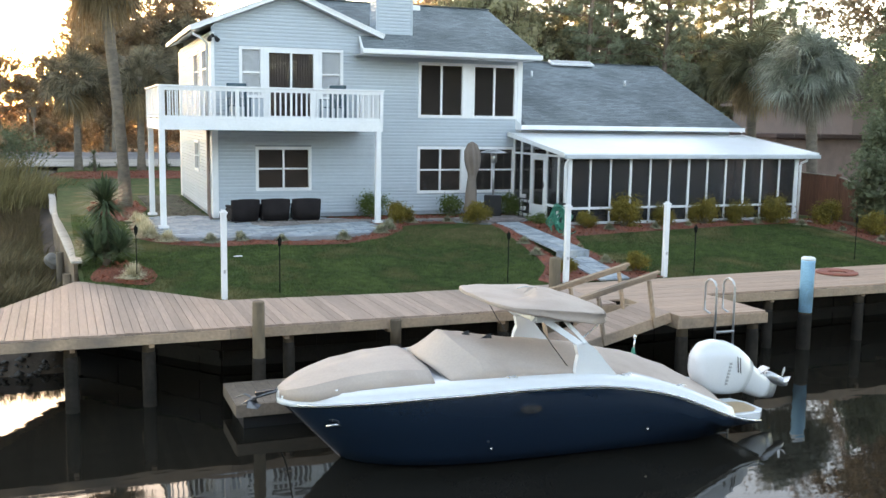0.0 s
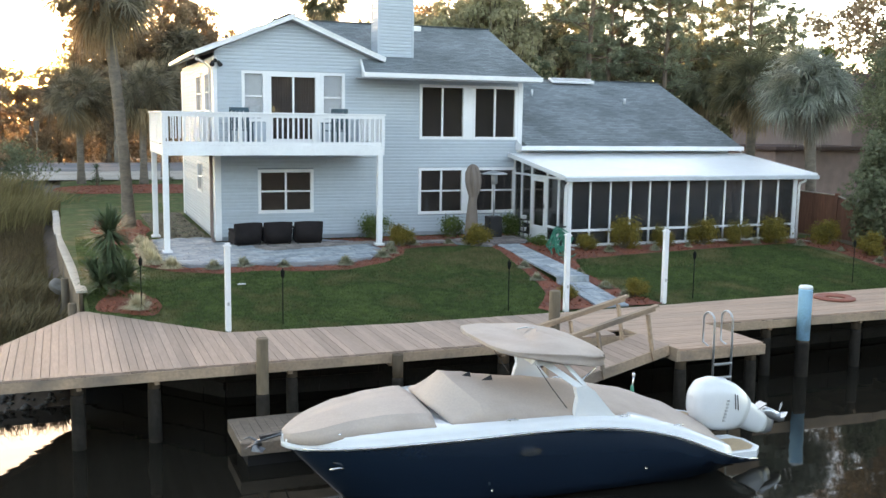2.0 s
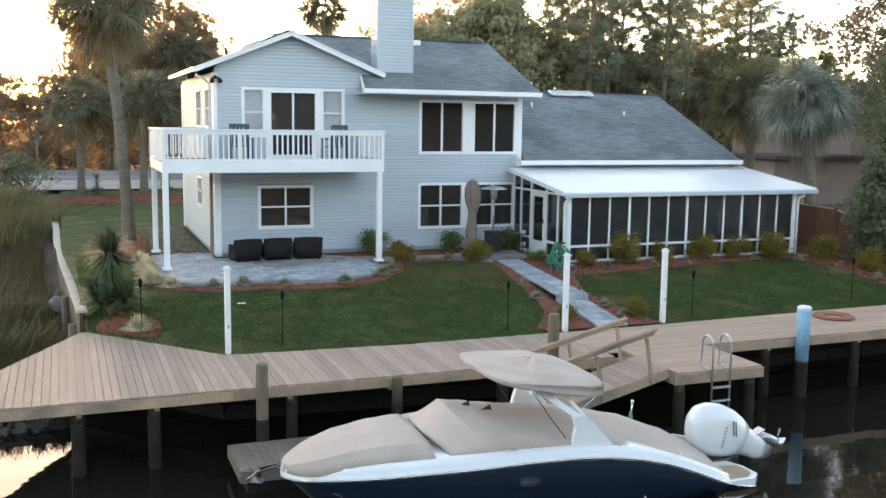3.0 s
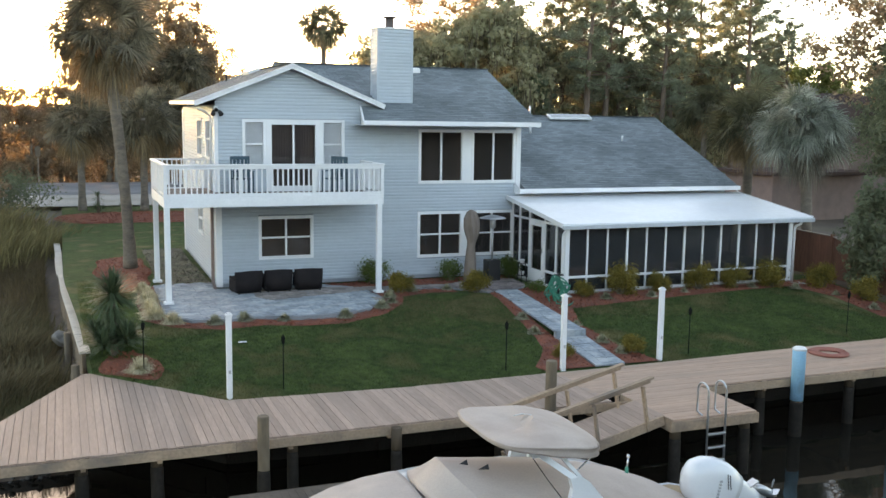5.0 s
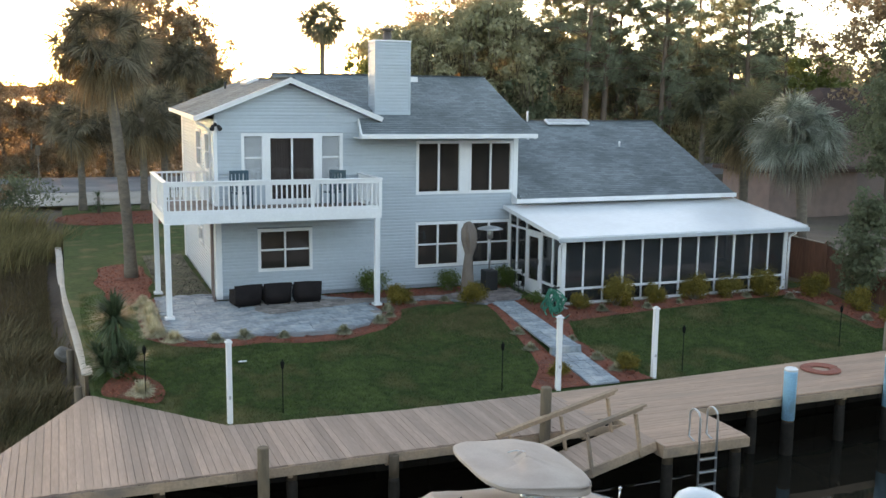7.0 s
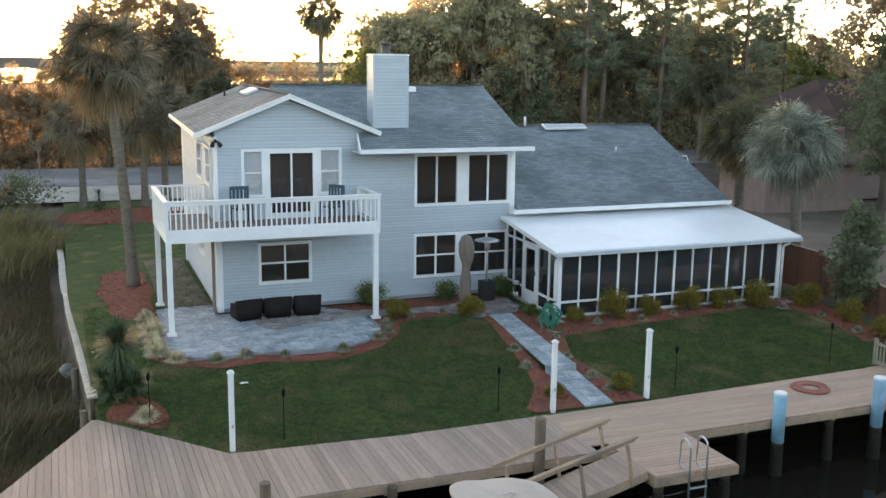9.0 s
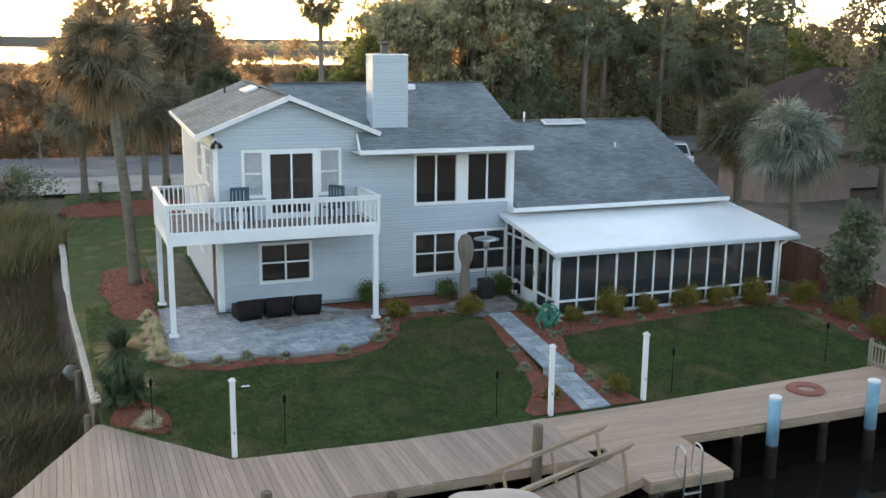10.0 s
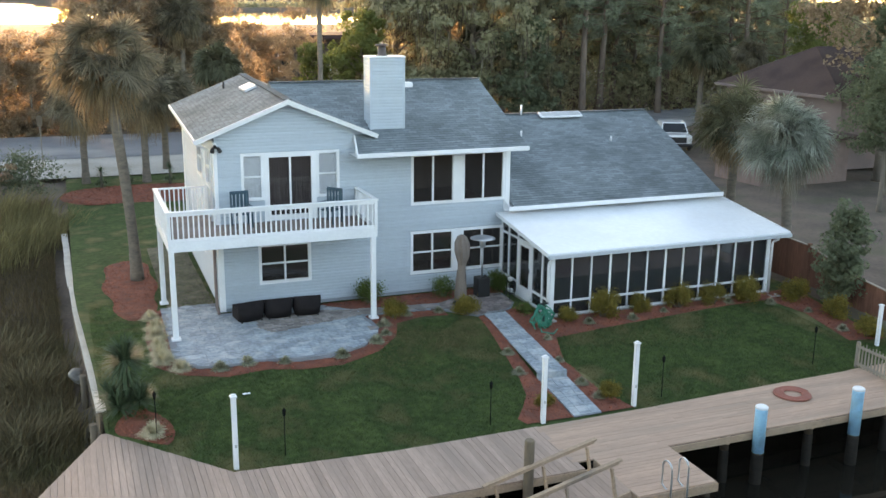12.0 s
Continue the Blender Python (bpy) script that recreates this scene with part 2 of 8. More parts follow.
M["palm_bark"] = mat("palm_bark", (0.205, 0.165, 0.13), (0.13, 0.108, 0.088), rough=0.95, scale=4, fine=14, bump=0.8, bump_scale=16, stretch=(1, 1, 2.5))
M["yard"] = mat("trodden_yard", (0.165, 0.145, 0.085), (0.075, 0.078, 0.038), rough=0.98, scale=1.3, fine=8, bump=0.8, bump_scale=14, stain=(0.24, 0.20, 0.135), stain_scale=1.4, fine_amount=0.3)
M["earth"] = mat("litter_ground", (0.150, 0.112, 0.088), (0.092, 0.072, 0.058), rough=0.98, scale=0.5, fine=6, bump=0.6, bump_scale=12, stain=(0.075, 0.08, 0.042), stain_scale=0.3)
M["verge"] = mat("sandy_verge", (0.50, 0.46, 0.41), (0.40, 0.37, 0.33), rough=0.95, scale=0.4, fine=10, bump=0.4, stain=(0.30, 0.27, 0.22), stain_scale=0.3)
M["asphalt"] = mat("pale_road", (0.22, 0.22, 0.23), (0.17, 0.17, 0.18), rough=0.9, scale=0.4, fine=20, bump=0.3, stain=(0.34, 0.32, 0.30), stain_scale=0.25)
M["gelcoat"] = mat("white_gelcoat", (0.80, 0.82, 0.83), (0.77, 0.79, 0.80), rough=0.18, scale=0.6, coat=0.4, fine_amount=0.02)
M["navy"] = mat("navy_gelcoat", (0.007, 0.022, 0.043), (0.006, 0.018, 0.036), rough=0.12, scale=0.5, coat=0.5, fine_amount=0.03)
M["canvas"] = mat("taupe_canvas", (0.54, 0.445, 0.385), (0.48, 0.395, 0.345), rough=0.9, scale=1.1, fine=30, fine_amount=0.05, bump=0.15, bump_scale=6, stain=(0.40, 0.315, 0.27), stain_scale=1.0)
M["teak"] = mat("tan_deck_mat", (0.46, 0.32, 0.19), (0.39, 0.27, 0.165), rough=0.7, scale=5)
M["worn_steel"] = mat("worn_steel", (0.22, 0.22, 0.225), (0.12, 0.12, 0.125), rough=0.35, metal=1.0, scale=9, fine=30)
M["chrome"] = mat("polished_steel", (0.75, 0.76, 0.77), rough=0.18, metal=1.0)
M["alu"] = mat("aluminium", (0.62, 0.63, 0.64), rough=0.35, metal=0.9)
M["flue"] = mat("brown_flue", (0.15, 0.12, 0.11), (0.11, 0.09, 0.08), rough=0.5, metal=0.3)
M["iron"] = mat("sooty_iron", (0.012, 0.013, 0.011), rough=0.9, spec=0.1)
M["black"] = mat("black_rubber", (0.018, 0.018, 0.02), rough=0.55)
M["dark_metal"] = mat("dark_metal", (0.04, 0.04, 0.042), rough=0.5, metal=0.4)
M["wicker"] = mat("dark_wicker", (0.026, 0.022, 0.023), (0.018, 0.015, 0.016), rough=0.9, spec=0.15, scale=2, fine=60, bump=0.6, bump_scale=90)
M["umbrella"] = mat("taupe_cover", (0.21, 0.165, 0.14), (0.17, 0.135, 0.115), rough=0.9, scale=3, bump=0.3, bump_scale=9)
M["hose"] = mat("green_hose", (0.015, 0.25, 0.17), (0.012, 0.20, 0.14), rough=0.45)
M["ring"] = mat("terracotta_hose", (0.36, 0.12, 0.085), (0.30, 0.10, 0.07), rough=0.7)
M["fence"] = mat("brown_fence", (0.20, 0.085, 0.055), (0.15, 0.065, 0.045), rough=0.85, scale=2, fine=14, bump=0.3, stretch=(1, 1, 0.2), rand=0.15)
M["picket"] = mat("grey_picket", (0.34, 0.29, 0.23), (0.26, 0.22, 0.18), rough=0.9, scale=2, rand=0.15)
M["teal"] = mat("teal_chair_paint", (0.035, 0.085, 0.115), (0.028, 0.07, 0.095), rough=0.5)
M["tan_wall"] = mat("tan_stucco", (0.24, 0.18, 0.165), (0.20, 0.15, 0.14), rough=0.9, scale=0.8)
M["dim_wall"] = mat("dark_clapboard", (0.10, 0.085, 0.08), (0.075, 0.065, 0.06), rough=0.9, scale=0.8)
M["brick_far"] = mat("brown_brick", (0.25, 0.175, 0.155), (0.20, 0.14, 0.125), rough=0.9, scale=2)
M["car_white"] = mat("white_car_paint", (0.78, 0.79, 0.80), rough=0.25, coat=0.6)
M["car_glass"] = mat("dark_car_glass", (0.02, 0.022, 0.025), rough=0.08)
M["lamp_glow"] = mat("frosted_lamp", (0.7, 0.7, 0.68), rough=0.3)
M["grey_sign"] = mat("grey_metal", (0.45, 0.46, 0.46), rough=0.5)
M["stone"] = mat("rubble_stone", (0.27, 0.25, 0.225), (0.17, 0.16, 0.145), rough=0.95, scale=1.5, fine=9, bump=0.6, bump_scale=9, rand=0.2)
M["mud"] = mat("wet_mud_stone", (0.075, 0.07, 0.064), (0.045, 0.043, 0.04), rough=0.6, scale=3, fine=9, bump=0.8, bump_scale=14, island=0.3)
M["concrete"] = mat("concrete", (0.42, 0.41, 0.39), (0.34, 0.33, 0.32), rough=0.9, scale=1.5, bump=0.2)


# ---------- building helpers ----------
def root_of(ob):
    while ob.parent:
        ob = ob.parent
    return ob


def thing(name, at=(0, 0, 0), label="", category="", group="", kind=""):
    ob = new(name)
    ob.empty_display_size = 0.2
    ob.location = at
    return tagged(ob, label, category, group, kind)


def part(name, bm, material, parent, label=""):
    """Links a bmesh, given in world metres, as one mesh object under parent (whose root stands unturned)."""
    me = bpy.data.meshes.new(name)
    if parent is not None:
        bm.transform(Matrix.Translation(-root_of(parent).location))
    bm.to_mesh(me)
    bm.free()
    me.materials.append(material)
    ob = new(name, me)
    ob.parent = parent
    if label:
        ob["label"] = label
    return ob


def solo(name, bm, material, label="", category="", group="", kind="", at=(0, 0, 0)):
    bm.transform(Matrix.Translation(-Vector(at)))
    ob = part(name, bm, material, None)
    ob.location = at
    return tagged(ob, label, category, group, kind)


def box(bm, x0, y0, z0, x1, y1, z1, bevel=0.0, turn=None):
    x0, x1, y0, y1, z0, z1 = min(x0, x1), max(x0, x1), min(y0, y1), max(y0, y1), min(z0, z1), max(z0, z1)
    r = bmesh.ops.create_cube(bm, size=1.0)
    vs = r["verts"]
    for v in vs:
        v.co = Vector(((x0 + x1) / 2 + v.co.x * (x1 - x0), (y0 + y1) / 2 + v.co.y * (y1 - y0), (z0 + z1) / 2 + v.co.z * (z1 - z0)))
    if bevel:
        es = {e for v in vs for e in v.link_edges}
        out = bmesh.ops.bevel(bm, geom=list(es), offset=bevel, segments=2, affect="EDGES", profile=0.5)
        vs = list({v for f in out["faces"] for v in f.verts} | {v for v in vs if v.is_valid})
    if turn is not None:
        for v in vs:
            v.co = turn @ v.co
    return vs


def boxes(*rows, bevel=0.0):
    bm = bmesh.new()
    for r in rows:
        box(bm, *r, bevel=bevel)
    return bm


def beam(bm, p, q, w, h):
    """A rectangular bar from p to q, w wide and h high."""
    p, q = Vector(p), Vector(q)
    d = q - p
    rot = d.to_track_quat("X", "Z").to_matrix().to_4x4()
    mt = Matrix.Translation((p + q) / 2) @ rot
    r = bmesh.ops.create_cube(bm, size=1.0)
    for v in r["verts"]:
        v.co = mt @ Vector((v.co.x * d.length, v.co.y * w, v.co.z * h))


def tube(bm, pts, radii, n=8, cap=True):
    """A round bar along pts."""
    pts = [Vector(p) for p in pts]
    if isinstance(radii, (int, float)):
        radii = [radii] * len(pts)
    rings = []
    up = Vector((0.13, 0.31, 0.94)).normalized()
    for i, p in enumerate(pts):
        d = (pts[min(i + 1, len(pts) - 1)] - pts[max(i - 1, 0)]).normalized()
        a = d.cross(up)
        if a.length < 1e-3:
            a = d.cross(Vector((1, 0, 0)))
        a.normalize()
        b = d.cross(a)
        rings.append([bm.verts.new(p + (a * math.cos(2 * math.pi * k / n) + b * math.sin(2 * math.pi * k / n)) * radii[i]) for k in range(n)])
    for r0, r1 in zip(rings, rings[1:]):
        for k in range(n):
            f = bm.faces.new((r0[k], r0[(k + 1) % n], r1[(k + 1) % n], r1[k]))
            f.smooth = True
    if cap:
        bm.faces.new(rings[0][::-1])
        bm.faces.new(rings[-1])


def lathe(bm, at, prof, n=20):
    """A turned shape: prof is rows of (radius, height)."""
    at = Vector(at)
    rings = [[bm.verts.new(at + Vector((r * math.cos(2 * math.pi * k / n), r * math.sin(2 * math.pi * k / n), z))) for k in range(n)] for r, z in prof]
    for r0, r1 in zip(rings, rings[1:]):
        for k in range(n):
            bm.faces.new((r0[k], r0[(k + 1) % n], r1[(k + 1) % n], r1[k])).smooth = True
    bm.faces.new(rings[0][::-1]), bm.faces.new(rings[-1])


def prism(bm, poly, z0, z1):
    """A flat outline in plan, raised from z0 to z1."""
    lo = [bm.verts.new((x, y, z0)) for x, y in poly]
    hi = [bm.verts.new((x, y, z1)) for x, y in poly]
    bm.faces.new(lo[::-1]), bm.faces.new(hi)
    for i in range(len(poly)):
        j = (i + 1) % len(poly)
        bm.faces.new((lo[i], lo[j], hi[j], hi[i]))
    bmesh.ops.recalc_face_normals(bm, faces=bm.faces[:])


def raw(name, verts, faces, material, parent=None, smooth=False):
    """A mesh object from arrays: many small pieces at once."""
    me = bpy.data.meshes.new(name)
    verts, faces = np.asarray(verts, dtype=np.float32), np.asarray(faces, dtype=np.int32)
    k = faces.shape[1]
    me.vertices.add(len(verts))
    me.vertices.foreach_set("co", verts.ravel())
    me.loops.add(faces.size)
    me.loops.foreach_set("vertex_index", faces.ravel())
    me.polygons.add(len(faces))
    me.polygons.foreach_set("loop_start", np.arange(0, faces.size, k, dtype=np.int32))
    if smooth:
        me.polygons.foreach_set("use_smooth", np.ones(len(faces), dtype=bool))
    me.update(calc_edges=True)
    me.materials.append(material)
    ob = new(name, me)
    ob.parent = parent
    return ob


def inside(poly, x, y):
    hit = False
    for (xa, ya), (xb, yb) in zip(poly, poly[1:] + poly[:1]):
        if (ya > y) != (yb > y) and x < (xb - xa) * (y - ya) / (yb - ya) + xa:
            hit = not hit
    return hit


# ---------- ground, water, road ----------
WATER = -1.95


def wall_x(y):
    """The line of the timber bulkhead beside the marsh."""
    return float(np.interp(y, (20.0, 22.5, 26.9, 31.2, 37.0, 43.5, 50.0), (0.74, 0.66, 0.47, 0.24, 0.08, -0.03, -0.14)))


def lawn_z(x, y):
    z = min(max(-0.65 + (y - 19.7) * 0.107, -0.70), -0.06)
    if x < 3.3:
        z = min(z, -0.64 + 0.30 * max(0.0, y - shore_y(x)))
    return z + 0.02 * noise.noise((x * 0.35, y * 0.35, 3.0))


def grade_z(x, y):
    """The lawn with its slow rise towards the street."""
    return lawn_z(x, y) + min(max((y - 44) / 10, 0), 1) * 0.3


def shore_y(x):
    """The lawn's edge behind the dock."""
    return float(np.interp(x, (-9, 0.62, 3.24, 7.0, 10.5, 14.9, 21.0, 30.0), (22.7, 22.7, 19.55, 19.32, 19.38, 19.52, 19.80, 20.2)))


BANK = 19.2


def ground_z(x, y):
    bump = 0.12 * noise.noise((x * 0.2, y * 0.2, 0.0))
    if y < -14:
        return -0.6 + bump
    if y > 2000:
        return 16.0 + 6 * noise.noise((x * 0.003, 0, 5.0))
    if y > 1010 and x > 110:
        return 1.0
    if y > 386:
        return -4.0
    if x < wall_x(max(y, 23)) - 0.1 and y < 46:
        a = min(max((y - BANK) / 1.4, 0), 1)
        return -2.6 + 1.15 * a + bump + min(max((y - 34) / 12, 0), 1) * 0.9
    if 23 < y < 46 and x < 0.9:
        return -0.9
    if y < shore_y(x) + 0.4:
        return -3.5
    z = lawn_z(x, y) - 0.10
    return z + min(max((y - 46) / 10, 0), 1) * 0.28 + (bump if y > 52 or x > 26 else 0)


def axis(spans):
    out = []
    for a, b, n in spans:
        out += list(np.linspace(a, b, n, endpoint=False))
    return out + [spans[-1][1]]


gx = axis([(-4500, -400, 8), (-400, -40, 10), (-40, -8, 16), (-8, 4, 36), (4, 30, 40), (30, 80, 30), (80, 400, 12), (400, 4500, 8)])
gy = axis([(-4500, -100, 6), (-100, -14.2, 6), (-14.2, -13.8, 1), (-13.8, 16.5, 6), (16.5, 26, 30), (26, 60, 50), (60, 110, 20), (110, 385, 10), (385, 388, 1), (388, 1005, 6), (1005, 1012, 1), (1012, 1990, 6), (1990, 2010, 1), (2010, 4500, 5)])
gv = [(x, y, ground_z(x, y)) for y in gy for x in gx]
w_ = len(gx)
gf = [(j * w_ + i, j * w_ + i + 1, (j + 1) * w_ + i + 1, (j + 1) * w_ + i) for j in range(len(gy) - 1) for i in range(w_ - 1)]
tagged(raw("ground", gv, gf, M["earth"], smooth=True), "brown leaf-littered ground reaching to the far shore", "ground", kind="structure")

wm = bpy.data.materials.new("dark_canal_water")
wm.use_nodes = True
n_, l_ = wm.node_tree.nodes, wm.node_tree.links
pb = n_["Principled BSDF"]
pb.inputs["Base Color"].default_value = (0.015, 0.013, 0.010, 1)
pb.inputs["Roughness"].default_value, pb.inputs["IOR"].default_value = 0.03, 1.33
geo_, mp_ = n_.new("ShaderNodeNewGeometry"), n_.new("ShaderNodeMapping")
mp_.inputs["Scale"].default_value = (0.5, 1.3, 1.0)
l_.new(geo_.outputs["Position"], mp_.inputs["Vector"])
nz, bp = n_.new("ShaderNodeTexNoise"), n_.new("ShaderNodeBump")
nz.inputs["Scale"].default_value, nz.inputs["Detail"].default_value = 1.3, 2.0
bp.inputs["Strength"].default_value, bp.inputs["Distance"].default_value = 0.17, 0.03
l_.new(mp_.outputs[0], nz.inputs["Vector"]), l_.new(nz.outputs[0], bp.inputs["Height"]), l_.new(bp.outputs[0], pb.inputs["Normal"])
bm = bmesh.new()
vs_ = [bm.verts.new(p) for p in ((-4500, -4500, WATER), (4500, -4500, WATER), (4500, 4500, WATER), (-4500, 4500, WATER))]
bm.faces.new(vs_)
solo("water", bm, wm, "still black canal water mirroring the sky", "water", kind="structure")

# lawn: a turf sheet that follows the slope
lv, lf = [], []
ys = list(np.linspace(0, 1, 60))
cols = list(np.linspace(0.0, 1.0, 46))
for u in cols:
    for v in ys:
        x = 0.2 + u * 23.6
        y0 = shore_y(x) - 0.02
        y = y0 + (v ** 1.3) * (54.2 - y0)
        x = max(x, wall_x(y) + 0.02) if u < 0.04 else x
        lv.append((x, y, grade_z(x, y)))
h_ = len(ys)
for i in range(len(cols) - 1):
    for j in range(h_ - 1):
        lf.append((i * h_ + j, (i + 1) * h_ + j, (i + 1) * h_ + j + 1, i * h_ + j + 1))
tagged(raw("lawn", lv, lf, M["lawn"], smooth=True), "mown green lawn with pale dry patches", "lawn", kind="structure")

ROAD = [(-60, 63), (-20, 61), (-3, 59.8), (8, 59.5), (22, 60.5), (60, 63.5), (110, 68)]
vv = [(x, y, z) for x, y in ROAD[:5] for y, z in ((y - 5.8 + 0.25 * math.sin(x), 0.30), (y - 5.6 + 0.25 * math.sin(x), 0.37), (y + 0.4, 0.42))]
vf = [(3 * i + k, 3 * i + 3 + k, 3 * i + 4 + k, 3 * i + 1 + k) for i in range(4) for k in (0, 1)]
tagged(raw("verge", vv, vf, M["verge"]), "pale sandy verge along the street", "verge", kind="structure")
sv = [(x, y + d, z) for x, y in ROAD[4:] for d, z in ((-2.2, 0.02), (-0.6, 0.34), (0.4, 0.435))]
sf = [(3 * i + k, 3 * i + 3 + k, 3 * i + 4 + k, 3 * i + 1 + k) for i in range(2) for k in (0, 1)]
tagged(raw("road_shoulder", sv, sf, M["earth"]), "leaf-strewn shoulder sloping from the street", "shoulder", kind="structure")
rv = [(x, y + k * 10.2, 0.44 + 0.02 * k) for x, y in ROAD for k in (0, 1)]
rf = [(2 * i, 2 * i + 2, 2 * i + 3, 2 * i + 1) for i in range(len(ROAD) - 1)]
tagged(raw("road", rv, rf, M["asphalt"]), "pale worn asphalt street with sandy verge", "road", kind="structure")


# ---------- the house ----------
FX0, FX1, FY = 4.5, 14.3, 29.2
house = thing("house", (FX0, FY, 0), "two-storey house with blue-grey siding, white trim and shingle roof", "house")
S = 0.402                                     # roof slope
SG = 0.402                                    # the gable's own
GX, GZ = 6.71, 6.63                           # gable ridge
COURSE = 0.102


def spans_at(z0, z1, left, right, holes):
    """The stretches of a wall course that no opening cuts."""
    zc = (z0 + z1) / 2
    cut = sorted((a, b) for a, b, c, d in holes if c < zc < d)
    out, x = [], None
    edges = [("L", "L")] + [(a, b) for a, b in cut] + [("R", "R")]
    for (pa, pb_), (qa, qb) in zip(edges, edges[1:]):
        lo = (left(z0), left(z1)) if pb_ == "L" else (pb_, pb_)
        hi = (right(z0), right(z1)) if qa == "R" else (qa, qa)
        if hi[0] - lo[0] > 0.03 or hi[1] - lo[1] > 0.03:
            out.append((*lo, *hi))
    return out


def siding(parent, place, z_lo, z_hi, left, right, holes, name="siding_board"):
    """Lapped boards, one object a course. place(u, out, z) gives the world point."""
    z = z_lo
    while z < z_hi - 0.02:
        z1 = min(z + COURSE, z_hi)
        for a0, a1, b0, b1 in spans_at(z, z1, left, right, holes):
            bm = bmesh.new()
            rows = []
            for f, o in ((0.0, 0.0), (0.0, 0.030), (0.10, 0.032), (0.62, 0.025), (0.72, 0.005), (1.0, 0.003)):
                a, b = a0 + (a1 - a0) * min(f, 1), b0 + (b1 - b0) * min(f, 1)
                rows.append([bm.verts.new(place(a, o, z + (z1 - z) * f)), bm.verts.new(place(b, o, z + (z1 - z) * f))])
            for p, q in zip(rows, rows[1:]):
                bm.faces.new((p[0], p[1], q[1], q[0]))
            part(name, bm, M["siding"], parent)
        z = z1


def slab_wall(place, z_lo, z_hi, left, right, holes, thick):
    """The wall behind the boards, with its openings cut through."""
    bm = bmesh.new()
    zs = sorted({z_lo, z_hi, *[h[2] for h in holes], *[h[3] for h in holes], *list(np.arange(z_lo, z_hi, 0.5))})
    for z0, z1 in zip(zs, zs[1:]):
        if z0 < z_lo or z1 > z_hi:
            continue
        pieces = []
        for a0, a1, b0, b1 in spans_at(z0, z1, left, right, holes):
            for c in sorted({e for h in holes for e in h[:2] if max(a0, a1) + 0.02 < e < min(b0, b1) - 0.02}):
                pieces.append((a0, a1, c, c))
                a0 = a1 = c
            pieces.append((a0, a1, b0, b1))
        for a0, a1, b0, b1 in pieces:
            f = [bm.verts.new(place(u, 0.0, z)) for u, z in ((a0, z0), (b0, z0), (b1, z1), (a1, z1))]
            b = [bm.verts.new(place(u, -thick, z)) for u, z in ((a0, z0), (b0, z0), (b1, z1), (a1, z1))]
            bm.faces.new(f), bm.faces.new(b[::-1])
            for i in range(4):
                j = (i + 1) % 4
                bm.faces.new((f[j], f[i], b[i], b[j]))
    bmesh.ops.remove_doubles(bm, verts=bm.verts[:], dist=0.0005)
    return bm


DOOR_L, DOOR_R = 5.98, 7.63
front_holes = [(5.72, 7.40, 0.80, 2.11), (5.27, DOOR_L, 3.52, 5.0), (DOOR_L, DOOR_R, 2.86, 5.0), (DOOR_R, 8.38, 3.52, 5.0), (10.79, 14.18, 3.03, 4.74), (10.78, 14.17, 0.66, 2.14)]
UNDER = GZ - 0.16
front_place = lambda u, o, z: Vector((u, FY - o, z))
front_left = lambda z: max(FX0, GX - (UNDER - z) / SG)
front_right = lambda z: FX1 if z < 5.30 else min(FX1, GX + (UNDER - z) / SG)
wall_front = part("wall", slab_wall(front_place, 0.0, UNDER, front_left, front_right, front_holes, 0.16), M["sheath"], house, "front wall in blue-grey lap siding")
siding(wall_front, front_place, 0.12, UNDER, front_left, front_right, front_holes)

# left wall, facing the marsh
SY1, SYR = 37.9, 36.1
left_place = lambda u, o, z: Vector((FX0 - o + 0.012 * (SY1 - u - FY), SY1 - u, z))
lw = lambda a, b, c, d: (SY1 - b, SY1 - a, c, d)
left_holes = [lw(29.95, 31.2, 3.75, 5.0), lw(32.2, 33.45, 3.75, 5.0), lw(32.3, 33.5, 1.2, 2.2)]
wall_left = part("wall", slab_wall(left_place, 0.0, 5.38, lambda z: 0, lambda z: SY1 - FY - 0.17, left_holes, 0.16), M["sheath"], house, "side wall in lap siding facing the marsh")
siding(wall_left, left_place, 0.12, 5.40, lambda z: 0, lambda z: SY1 - FY, left_holes)
for q in ((FX0 + 0.1, SY1, 0, 9.4, SY1 + 0.16, 5.3), (9.24, SYR + 0.01, 0, 9.4, SY1 - 0.003, 5.3), (9.41, SYR, 0, FX1, SYR + 0.16, 5.3)):
    part("wall", boxes(q), M["sheath"], house, "rear wall")
# upper right end wall, over the wing's roof
right_place = lambda u, o, z: Vector((FX1 + o, u, z))
rl = lambda z: max(FY, 28.05 + (z - 4.86) / S)
rr = lambda z: min(35.9, 37.27 - (z - 4.86) / S)
wall_right = part("wall", slab_wall(right_place, 0.0, 6.65, rl, rr, [], 0.16), M["sheath"], house, "end wall above the lower wing")
siding(wall_right, right_place, 2.6, 6.65, rl, rr, [])
# floors and dim rooms
part("floor", boxes((FX0 + 0.3, FY + 0.17, 0.0, FX1 - 0.17, SYR - 0.02, 0.06), (FX0 + 0.3, FY + 0.17, 2.56, FX1 - 0.17, SYR - 0.02, 2.82)), M["floor_in"], house, "dim interior floors")
part("inner_wall", boxes((FX0 + 0.2, FY + 3.6, 0.07, FX1 - 0.2, FY + 3.7, 2.55), (FX0 + 0.2, FY + 3.6, 2.83, FX1 - 0.2, FY + 3.7, 5.2), (9.3, FY + 0.2, 0.07, 9.4, FY + 3.58, 2.55), (9.3, FY + 0.2, 2.83, 9.4, FY + 3.58, 5.2)), M["inner"], house, "dim interior partitions")


